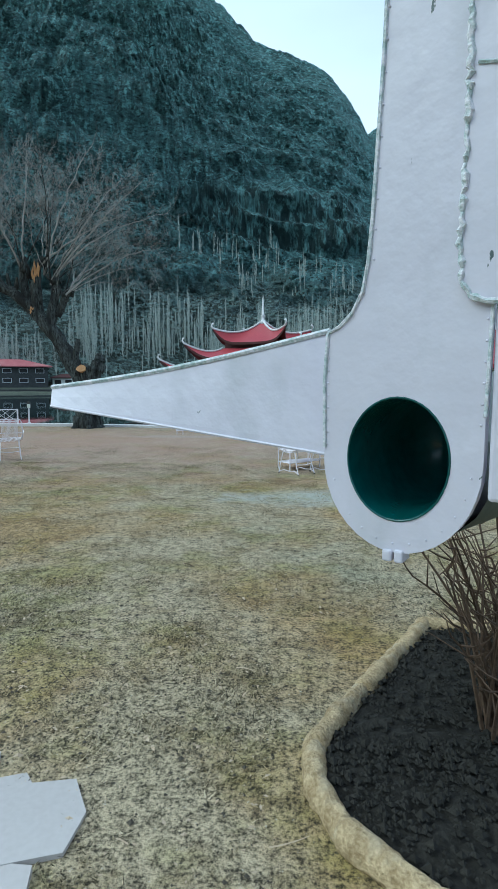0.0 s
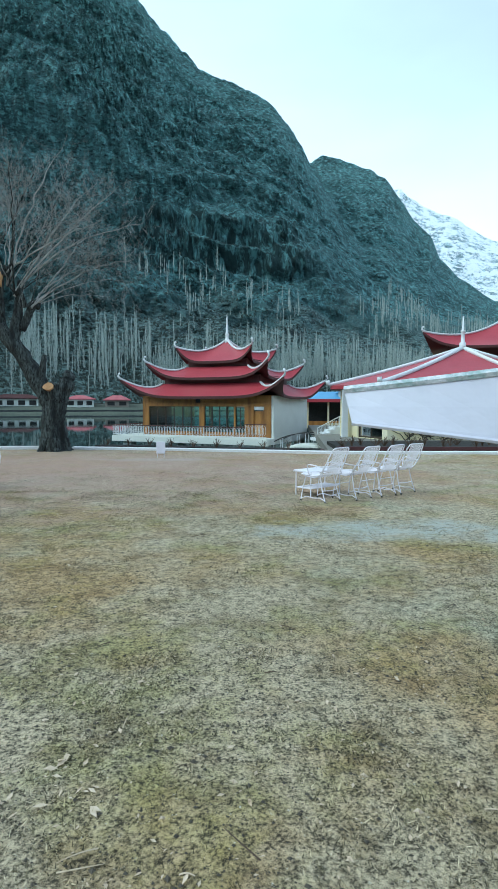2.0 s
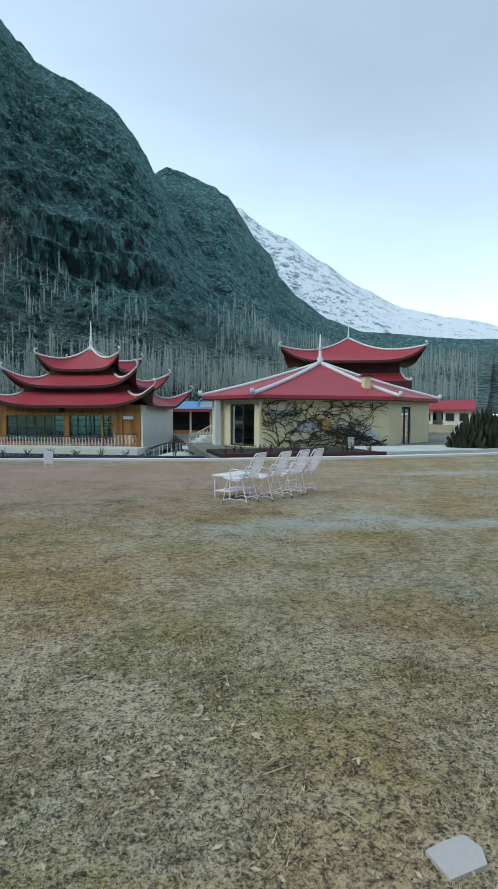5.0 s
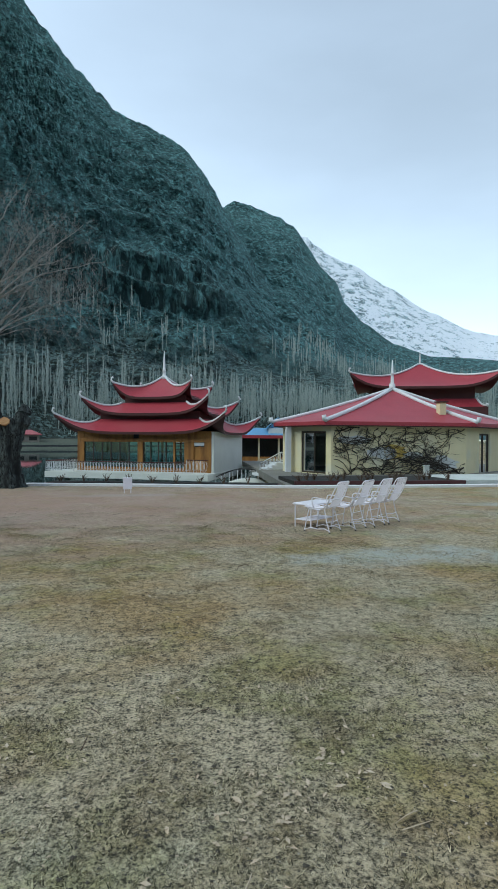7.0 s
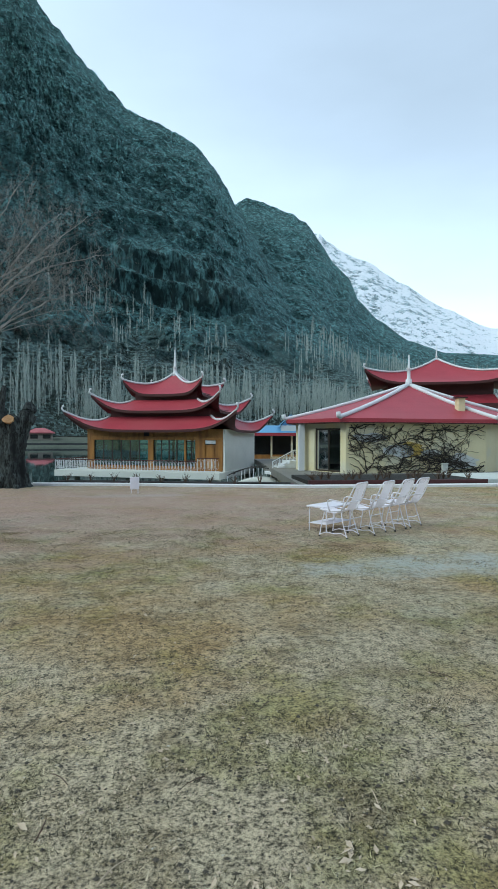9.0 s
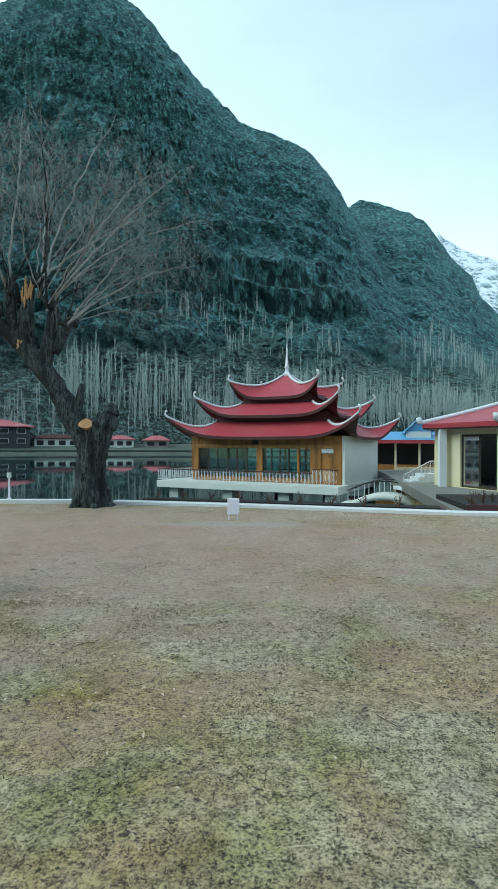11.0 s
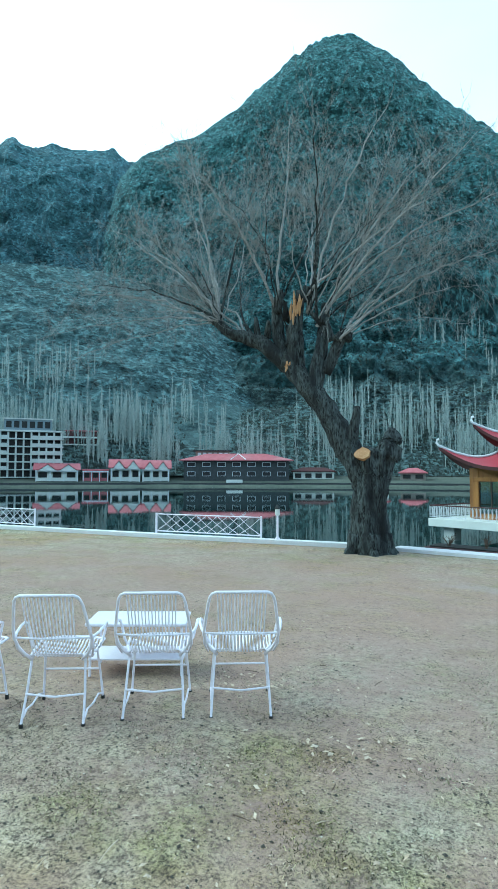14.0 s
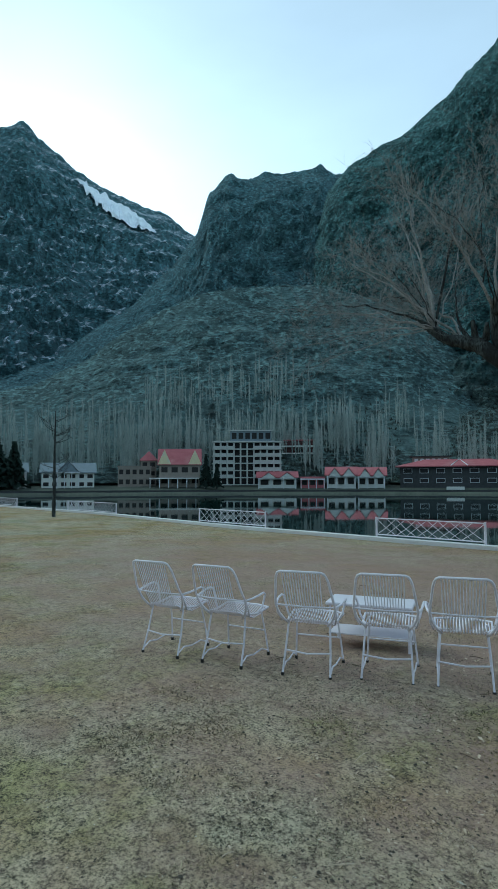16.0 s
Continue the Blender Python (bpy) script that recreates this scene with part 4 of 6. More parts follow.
def build_restaurant():
    root = thing("restaurant", pose(0, 0, 0), "round cream restaurant with a faceted red roof and vine-covered wall", "building")
    ez, az, base = 2.36, 4.2, -0.35
    walls = inset(EAVE, 0.5)
    inner = inset(EAVE, 0.75)
    n = len(EAVE)

    def wall(i, s0, s1, z0, z1, material, name="wall", label=""):
        (x0, y0), (x1, y1) = walls[i], walls[(i + 1) % n]
        (u0, v0), (u1, v1) = inner[i], inner[(i + 1) % n]
        f = lambda p, q, s: p + (q - p) * s
        return part(name, prism(B(), [(f(x0, x1, s0), f(y0, y1, s0)), (f(x0, x1, s1), f(y0, y1, s1)), (f(u0, u1, s1), f(v0, v1, s1)), (f(u0, u1, s0), f(v0, v1, s0))], z0, z1), material, root, label)

    def opening(i, s0, s1, z0, z1, material=CREAM):
        wall(i, 0, s0, base, ez - 0.05, material)
        wall(i, s1, 1, base, ez - 0.05, material)
        wall(i, s0, s1, base, z0, material)
        wall(i, s0, s1, z1, ez - 0.05, material)
        (x0, y0), (x1, y1) = inset(EAVE, 0.62)[i], inset(EAVE, 0.62)[(i + 1) % n]
        p = lambda s, z: (x0 + (x1 - x0) * s, y0 + (y1 - y0) * s, z)
        fr = B()
        for s in (s0, (s0 + s1) / 2, s1):
            tube(fr, [p(s, z0), p(s, z1)], 0.05, 4)
        for z in (z0 + 0.04, z1 - 0.04):
            tube(fr, [p(s0, z), p(s1, z)], 0.05, 4)
        w = part("window", fr, FRAME, root, "dark glazed doors")
        for m0, m1 in ((s0, (s0 + s1) / 2), ((s0 + s1) / 2, s1)):
            bm = B()
            bm.faces.new([bm.verts.new(p(m0, z0)), bm.verts.new(p(m1, z0)), bm.verts.new(p(m1, z1)), bm.verts.new(p(m0, z1))])
            ob = part("pane", bm, GLASS, w)
            ob.visible_shadow = False

    opening(0, 0.40, 0.90, 0.05, 1.95)
    part("column", prism(B(), [(3.42, 26.5), (3.66, 26.5), (3.66, 26.78), (3.42, 26.78)], base, ez), TRIM, root, "white column")
    wall(1, 0, 1, base, ez - 0.05, CREAM, "wall", "cream plaster wall")
    opening(2, 0.28, 0.52, -0.1, 1.9)
    for i in (3, 4, 5):
        wall(i, 0, 1, base, ez - 0.05, CREAM)
    part("floor", prism(B(), inner, base, -0.1), WOOD, root)
    part("plinth", prism(B(), inset(EAVE, 0.42), base, 0.0), CREAM, root, "cream plinth")
    # curtains behind the glazed doors
    bm = B()
    k = [(3.55 + 0.05 * i, 26.45 - 0.12 * i + 0.03 * (i % 2)) for i in range(6)]
    for (x0, y0), (x1, y1) in zip(k, k[1:]):
        bm.faces.new([bm.verts.new(v) for v in ((x0 + 0.45, y0 + 0.2, 0), (x1 + 0.45, y1 + 0.2, 0), (x1 + 0.45, y1 + 0.2, 1.9), (x0 + 0.45, y0 + 0.2, 1.9))])
    part("curtain", bm, CURTAIN, root, "grey-green curtain")
    # roof facets, ridges, eave board
    ridges = []
    for i in range(n):
        (x0, y0), (x1, y1) = EAVE[i], EAVE[(i + 1) % n]
        bm = B()
        rows = 6
        g = []
        for j in range(rows + 1):
            v = j / rows
            z = ez + (az - ez) * (0.8 * v + 0.2 * v * v)
            g.append((bm.verts.new((x0 + (APEX[0] - x0) * v, y0 + (APEX[1] - y0) * v, z)), bm.verts.new((x1 + (APEX[0] - x1) * v, y1 + (APEX[1] - y1) * v, z))))
        for (p, q), (r, s) in zip(g[:-1], g[1:-1]):
            bm.faces.new((p, q, s, r))
        bm.faces.new((g[-2][0], g[-2][1], g[-1][0]))
        bm.faces.new([bm.verts.new(v) for v in ((x0, y0, ez - 0.16), (x1, y1, ez - 0.16), (x1, y1, ez), (x0, y0, ez))])
        part("roof_facet", bm, RED, root, "red sheet-metal roof facet")
        pts = [Vector((x0 + (APEX[0] - x0) * v, y0 + (APEX[1] - y0) * v, ez + 0.05 + (az - ez) * (0.8 * v + 0.2 * v * v))) for v in [1 - j / 8 for j in range(9)]]
        out = Vector((x0 - APEX[0], y0 - APEX[1], 0)).normalized()
        pts += [pts[-1] + out * 0.12 + Vector((0, 0, 0.04)), pts[-1] + out * 0.15 + Vector((0, 0, 0.2))]
        part("ridge_cap", tube(B(), pts, [0.10] * 9 + [0.11, 0.10], 6), TRIM, root, "white ridge cap", True)
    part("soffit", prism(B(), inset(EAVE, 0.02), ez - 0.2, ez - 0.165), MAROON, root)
    ch = part("chimney", box(B(), 10.5, 10.84, 25.3, 25.64, 2.6, 3.35, 0.02), CREAM, root, "small rendered chimney")
    part("chimney_cap", box(B(), 10.43, 10.91, 25.23, 25.71, 3.35, 3.41, 0.01), MAROON, ch)
    bm = B()
    tube(bm, [(APEX[0], APEX[1], z) for z in (az - 0.1, az + 0.3, az + 0.32, az + 0.8, az + 0.85, az + 0.9, az + 1.55)], [0.17, 0.15, 0.09, 0.08, 0.13, 0.06, 0.03], 8)
    part("finial", bm, TRIM, root, "white spire", True)
    # faded mural on the front wall
    (x0, y0), (x1, y1) = walls[1], walls[2]
    d = Vector((x1 - x0, y1 - y0, 0))
    nrm = Vector((d.y, -d.x, 0)).normalized()
    rnd = random.Random(3)
    for s, z, w, h, m in ((0.37, 1.0, 0.75, 0.26, MURAL_W), (0.46, 1.02, 0.5, 0.34, MURAL_Y), (0.80, 0.5, 0.9, 0.30, MURAL_W), (0.16, 1.55, 0.8, 0.2, MURAL_W), (0.6, 0.9, 0.5, 0.16, MURAL_W)):
        c = Vector((x0, y0, z)) + d * s + nrm * 0.006
        e = d.normalized()
        bm = B()
        ring = [c + e * w * math.cos(2 * math.pi * k / 18) * (1 + 0.3 * rnd.uniform(-1, 1)) + Vector((0, 0, h * math.sin(2 * math.pi * k / 18) * (1 + 0.3 * rnd.uniform(-1, 1)))) for k in range(18)]
        bm.faces.new([bm.verts.new(v) for v in ring])
        part("mural_patch", bm, m, root, "faded painted mural patch")
    # a wall vine of many forked stems
    vine = thing("wall_vine", Matrix.Translation((x0, y0, -0.3)), "leafless dark vine spread over the cream wall", "vine")
    stems, tw = B(), B()
    L = d.length
    e = d.normalized()

    def place(s, z, off):
        return e * s + nrm * off + Vector((0, 0, z + 0.3))

    def grow(s, z, ang, r, depth):
        pts = [place(s, z, 0.03 + r)]
        m = rnd.randint(5, 9)
        for _ in range(m):
            ang += rnd.gauss(0, 0.36) - 0.06 * math.sin(2 * ang)
            step = 0.15 * (1 + depth * -0.08)
            s, z = s + math.cos(ang) * step, z + math.sin(ang) * step * 0.8
            if z > 2.2 or z < -0.2 or s < 0.05 or s > L - 0.05:
                break
            pts.append(place(s, z, 0.03 + r))
            if depth < 5 and rnd.random() < 0.21:
                grow(s, z, ang + rnd.choice((-1, 1)) * rnd.uniform(0.4, 1.0), r * 0.72, depth + 1)
        if len(pts) > 1:
            tube(stems if depth < 2 else tw, pts, [r * (1 - 0.4 * k / len(pts)) for k in range(len(pts))], 4, False)
        if depth < 3 and len(pts) > m - 1:
            grow(s, z, ang, r * 0.85, depth + 1)

    for s, ang in ((0.5, 0.9), (0.9, 1.6), (1.4, 0.5), (2.0, 0.35), (2.5, 2.4), (3.1, 0.2), (3.4, 2.7), (3.8, 0.5), (4.3, 2.9), (4.7, 0.3), (5.3, 0.5), (5.6, 2.6), (6.1, 1.3), (6.5, 2.4)):
        grow(s, -0.15, ang, 0.030, 0)
    for s in (0.2, 0.5, 0.9, 1.3, 1.7, 2.2, 2.6, 3.1, 3.5, 4.0, 4.4, 4.8, 5.3, 5.7, 6.1, 6.5):
        grow(s, 2.1, rnd.uniform(-2.6, -0.5), 0.020, 2)
    part("stem", stems, VINE, vine, "thick dark stems")
    part("tendril", tw, VINE, vine, "thin forked twigs")
    # electrical box by the wall
    root2 = thing("junction_box", pose(9.2, 24.05, 0, 0, 0, 2), "grey box at the foot of the ivy wall", "box")
    part("body", box(B(), -0.12, 0.12, -0.08, 0.08, 0, 0.42, 0.01), CONC, root2)
    part("lid", box(B(), -0.14, 0.14, -0.1, 0.1, 0.42, 0.46, 0.01), CONC, root2)


build_restaurant()


def build_hall():
    root = thing("hall", pose(16.6, 39.5, 0, 0, 0, -22), "larger hall with two tiers of red upturned roof behind the restaurant", "building")
    part("wall", box(B(), -4.1, 4.1, -3.4, 3.4, -0.3, 3.8), MAROON, root, "maroon wall")
    part("drum", box(B(), -3.4, 3.4, -2.5, 2.5, 3.4, 5.3), MAROON, root, "maroon upper wall")
    pagoda_roof(root, 3.95, 3.2, 3.5, 2.6, 3.7, 4.4, 0.15, 0.02, 0.10)
    pagoda_roof(root, 4.5, 3.5, 0.1, 0.1, 5.2, 7.1, 0.95, 0.09, 0.24)
    finial(root, 7.0, 1.1, 0.10)
    for x in (-3, -1, 1, 3):
        w = part("window", box(B(), x - 0.5, x + 0.5, -3.45, -3.39, 0.6, 2.2), FRAME, root)
        part("pane", box(B(), x - 0.44, x + 0.44, -3.46, -3.45, 0.66, 2.14), DARK, w)


build_hall()


def build_blue_shed():
    root = thing("boat_house", pose(5.6, 46.5, 0, 0, 0, -8), "low open building with a light blue roof and red fascia", "building")
    part("wall", box(B(), -3, 3.4, 1.2, 1.4, -0.4, 1.75), DSTONE, root, "dark back wall")
    for x in (-2.9, -1.3, 0.3, 1.9, 3.3):
        part("post", box(B(), x - 0.07, x + 0.07, -1.3, -1.16, -0.4, 1.75), CREAM, root)
    part("low_wall", box(B(), -2.9, 3.3, -1.28, -1.2, -0.4, 0.15), WOOD, root)
    part("fascia", box(B(), -3.3, 3.7, -1.75, -1.6, 1.62, 1.86), RED, root, "red fascia")
    bm = B()
    bm.faces.new([bm.verts.new(v) for v in ((-3.3, -1.7, 1.87), (3.7, -1.7, 1.87), (3.7, 1.7, 2.5), (-3.3, 1.7, 2.5))])
    bm.faces.new([bm.verts.new(v) for v in ((-3.3, -1.7, 1.8), (3.7, -1.7, 1.8), (3.7, 1.7, 2.43), (-3.3, 1.7, 2.43))])
    part("roof", bm, BLUE, root, "light blue sheet roof")
    dm = part("dormer", prism(B(), [(1.1, -0.9), (2.7, -0.9), (2.7, 0.9), (1.1, 0.9)], 2.0, 2.5), PALE, root, "small blue gabled dormer")
    bm = B()
    for sx in (-1, 1):
        bm.faces.new([bm.verts.new(v) for v in ((1.9, -1.05, 3.35), (1.9, 1.0, 3.35), (1.9 + sx * 1.0, 1.0, 2.4), (1.9 + sx * 1.0, -1.05, 2.4))])
    bm.faces.new([bm.verts.new(v) for v in ((1.9, -0.9, 3.25), (2.75, -0.9, 2.45), (1.05, -0.9, 2.45))])
    part("dormer_roof", bm, BLUE, dm)


build_blue_shed()


def build_steps():
    root = thing("garden_steps", pose(3.3, 29.2, -0.3, 0, 0, 10) @ Matrix.Diagonal((0.8, 0.8, 0.8, 1)), "white steps with a scrollwork rail up to the restaurant", "steps")
    for i in range(5):
        part("step", box(B(), -1.1 + 0.3 * i, 1.0, -0.6, 0.6, 0.17 * i, 0.17 * (i + 1), 0.01), TRIM, root)
    scroll_rail(root, (-1.0, -0.55, 0.2), (0.4, -0.55, 0.9), 0.6, 0.45, TRIM)
    scroll_rail(root, (0.4, -0.55, 0.9), (1.0, -0.55, 0.9), 0.6, 0.4, TRIM)


build_steps()


# ------------------------------------------------------------------ the old willow
def build_willow():
    rnd = random.Random(11)
    root = thing("willow_tree", pose(-7.3, 19.6, 0), "old leaning pollarded willow, leafless, with a fresh cut stump", "tree")
    O = Vector((-6.95, 19.6, 0))

    def at(x, z, dy=0.0):
        return Vector((x - O.x, dy, z))

    def limb(bm, pts, radii, seg=14, knobs=0.1):
        """A gnarled limb: rings pushed in and out along ridges of bark."""
        fine, rr = [], []
        for i in range(len(pts) - 1):
            for k in range(5):
                s = k / 5
                fine.append(pts[i].lerp(pts[i + 1], s))
                rr.append(radii[i] + (radii[i + 1] - radii[i]) * s)
        fine.append(pts[-1])
        rr.append(radii[-1])
        before = len(bm.verts)
        tube(bm, fine, rr, seg)
        bm.verts.ensure_lookup_table()
        for i in range(before, len(bm.verts)):
            v = bm.verts[i]
            c = fine[min((i - before) // seg, len(fine) - 1)]
            r = rr[min((i - before) // seg, len(fine) - 1)]
            q = v.co
            k = noise.noise(Vector((q.x * 7, q.y * 7, q.z * 1.1))) * 0.8 + noise.noise(Vector((q.x * 16, q.y * 16, q.z * 5))) * 0.5
            v.co = c + (q - c) * (1 + knobs * 2.2 * k) + Vector((0, 0, 0.25 * r * noise.noise(q * 7)))

    trunk = B()
    limb(trunk, [at(-6.95, -0.15), at(-6.93, 0.25), at(-6.95, 0.9), at(-6.85, 1.6), at(-6.7, 2.15)], [0.54, 0.40, 0.36, 0.34, 0.30], 44, 0.17)
    limb(trunk, [at(-6.9, 1.2, 0.05), at(-7.3, 2.0, 0.05), at(-7.9, 3.1, 0), at(-8.45, 3.8, -0.05), at(-8.9, 4.35, 0)], [0.31, 0.27, 0.24, 0.23, 0.20], 36, 0.18)
    limb(trunk, [at(-6.6, 2.0), at(-6.45, 2.35, 0.1), at(-6.5, 2.6, 0.2)], [0.27, 0.2, 0.10], 12, 0.15)
    for a in (0.3, 1.5, 2.8, 4.0, 5.2):
        limb(trunk, [Vector((0.3 * math.cos(a), 0.3 * math.sin(a), 0.35)), Vector((0.42 * math.cos(a), 0.42 * math.sin(a), 0.05)), Vector((0.66 * math.cos(a), 0.66 * math.sin(a), -0.12))], [0.2, 0.13, 0.05], 8, 0.12)
    part("trunk", trunk, BARK, root, "thick furrowed dark trunk", True)
    cut = B()
    ring = [at(-6.98 + 0.17 * math.cos(k * 0.42) * rnd.uniform(0.75, 1.1), 2.08 + 0.13 * math.sin(k * 0.42) * rnd.uniform(0.8, 1.15), -0.36 + 0.06 * math.sin(k * 0.42)) for k in range(15)]
    back = [p + Vector((0.06, 0.22, -0.08)) for p in ring]
    fv, bv = [cut.verts.new(p) for p in ring], [cut.verts.new(p) for p in back]
    cut.faces.new(fv)
    for k in range(15):
        cut.faces.new((fv[k], fv[(k + 1) % 15], bv[(k + 1) % 15], bv[k]))
    part("cut_face", cut, CUT, root, "orange freshly cut branch stump")
    limbs = B()
    paths = [([at(-8.7, 4.1), at(-9.5, 4.75, -0.1), at(-10.2, 5.0, -0.2), at(-10.9, 5.55, -0.2)], [0.21, 0.17, 0.13, 0.08]),
             ([at(-8.8, 4.1), at(-9.1, 4.9, 0.1), at(-9.15, 5.7, 0.1)], [0.19, 0.15, 0.11]),
             ([at(-8.6, 4.0), at(-8.6, 4.9, -0.1), at(-8.45, 5.8, -0.1)], [0.2, 0.16, 0.10]),
             ([at(-8.2, 3.5), at(-8.05, 4.4, 0.1), at(-8.0, 5.1, 0.2)], [0.22, 0.17, 0.1]),
             ([at(-7.95, 3.9, 0.1), at(-7.6, 4.6, 0.1), at(-7.4, 4.85, 0.1)], [0.14, 0.12, 0.07]),
             ([at(-7.35, 2.2, 0), at(-7.2, 2.8, -0.1), at(-7.15, 3.1, -0.1)], [0.14, 0.1, 0.06])]
    limbs.free()
    for hx, hz in ((-9.6, 4.85), (-9.2, 5.4), (-8.9, 5.2), (-8.4, 5.6), (-8.05, 5.0), (-7.6, 4.6), (-8.7, 4.6)):
        for _ in range(3):
            p0 = at(hx + rnd.gauss(0, 0.08), hz, rnd.gauss(0, 0.08))
            paths.append(([p0, p0 + Vector((rnd.gauss(0, 0.14), rnd.gauss(0, 0.14), rnd.uniform(0.25, 0.55)))], [0.09, rnd.uniform(0.03, 0.06)]))
    for p, r in paths:
        limbs = B()
        limb(limbs, p, r, 10, 0.13)
        part("limb", limbs, BARK, root, "knobbly broken upper limb", True)
    for bx, bz, wide, tall, m in ((-8.52, 5.0, 0.11, 0.85, 9), (-8.74, 3.9, 0.07, 0.4, 6)):
        for _ in range(m):
            x0, z0 = bx + rnd.gauss(0, wide * 0.6), bz + rnd.uniform(0, tall * 0.5)
            sliver = B()
            tube(sliver, [at(x0, z0, -0.21 + rnd.gauss(0, 0.02)), at(x0 + rnd.gauss(0.01, 0.02), z0 + tall * rnd.uniform(0.15, 0.3), -0.23), at(x0 + rnd.gauss(0.02, 0.03), z0 + tall * rnd.uniform(0.35, 0.55), -0.18)], [0.014, rnd.uniform(0.02, 0.038), 0.006], 5)
            part("torn_wood", sliver, CUT, root, "torn pale wood")
    # long whippy branches and their twigs
    heads = [at(-10.5, 5.3, -0.2), at(-9.9, 4.9), at(-9.15, 5.5), at(-8.5, 5.6), at(-8.1, 5.0), at(-7.6, 4.6), at(-9.4, 4.7), at(-8.9, 5.1), at(-8.3, 5.3)]
    goals = [at(-13.6, 6.9, -1), at(-12.6, 7.6, 1.0), at(-13.0, 9.0, -0.6), at(-11.6, 9.8, 0.5), at(-10.6, 10.6, -1.2), at(-9.6, 10.9, 0.8), at(-8.6, 11.2, -0.3), at(-7.6, 11.0, 1.0),
             at(-6.5, 11.2, -0.2), at(-5.9, 9.9, 0.7), at(-5.0, 9.2, -0.5), at(-4.5, 8.2, 0.4), at(-5.5, 7.6, -1.2), at(-4.9, 6.6, 0.8), at(-6.2, 8.6, 1.6), at(-9.0, 9.6, 2.2), at(-10.8, 8.4, 2.0), at(-7.4, 9.2, -2.2),
             at(-9.8, 8.9, -2.4), at(-11.9, 6.3, 0.6), at(-12.9, 5.9, -1.4), at(-6.3, 6.4, 1.5), at(-11.2, 7.4, -2.0), at(-8.0, 10.0, 0.2)]
    goals = [Vector((-1.6 + (g.x + 1.6) * 1.12, g.y, max(6.3, 4.0 + (g.z - 4.0) * 0.81))) for g in goals]
    goals += [g + Vector((rnd.gauss(0, 0.7), rnd.gauss(0, 0.7), rnd.gauss(-0.5, 0.6))) for g in goals] + [g + Vector((rnd.gauss(0, 1.0), rnd.gauss(0, 0.9), rnd.gauss(-1.1, 0.7))) for g in goals[::2]]
    tv, tf = [], []

    def twig(p, q, w):
        if q.z > 9.9:
            return
        k, d = len(tv), rnd.random() * 6
        for s in range(3):
            tv.append((p.x + w * math.cos(d + 2.09 * s), p.y + w * math.sin(d + 2.09 * s), p.z))
        tv.append(tuple(q))
        for s in range(3):
            tf.append((k + s, k + (s + 1) % 3, k + 3))

    def spray(p, d, length, depth):
        q = p + d * length
        mid = p.lerp(q, 0.5) + Vector((rnd.gauss(0, 0.06), rnd.gauss(0, 0.06), rnd.gauss(0.03, 0.05))) * length
        w = 0.009 if depth == 0 else 0.005
        twig(p, mid, w)
        twig(mid + (p - mid) * 0.15, q, w * 0.8)
        if depth < 2:
            for _ in range(3):
                s = rnd.uniform(0.2, 0.95)
                e = (d + Vector((rnd.gauss(0, 0.5), rnd.gauss(0, 0.5), rnd.gauss(0.15, 0.4)))).normalized()
                spray(p.lerp(q, s), e, length * rnd.uniform(0.4, 0.75), depth + 1)

    for gi, g in enumerate(goals):
        thick = 0.036 if gi < 24 else 0.018
        h = min(heads, key=lambda k: (k - g).length * rnd.uniform(0.85, 1.25))
        ctrl = h.lerp(g, 0.45) + Vector((0, 0, rnd.uniform(0.1, 0.9))) + Vector((rnd.gauss(0, 0.25), rnd.gauss(0, 0.2), 0))
        pts = bez(h, ctrl, g, 12)
        pts = [p + Vector((rnd.gauss(0, 0.028), rnd.gauss(0, 0.028), rnd.gauss(0, 0.025))) for p in pts]
        bm = B()
        tube(bm, pts, [thick * (1 - 0.85 * i / 12) for i in range(13)], 6)
        part("branch", bm, BRANCH if rnd.random() < 0.6 else BARK, root, "", True)
        for i in range(4, 13):
            for _ in range(1 if i < 7 else 4):
                d = ((pts[i] - pts[i - 1]).normalized() * 0.7 + Vector((rnd.gauss(0, 0.9), rnd.gauss(0, 0.9), rnd.gauss(-0.05, 0.7)))).normalized()
                spray(pts[i].lerp(pts[i - 1], rnd.random()), d, rnd.uniform(0.4, 0.95), 0)
    tw = new("crown", raw("crown", tv, tf, TWIGS))
    tw.parent = root
    tagged(tw, "haze of fine grey twigs", kind="stuff")


build_willow()


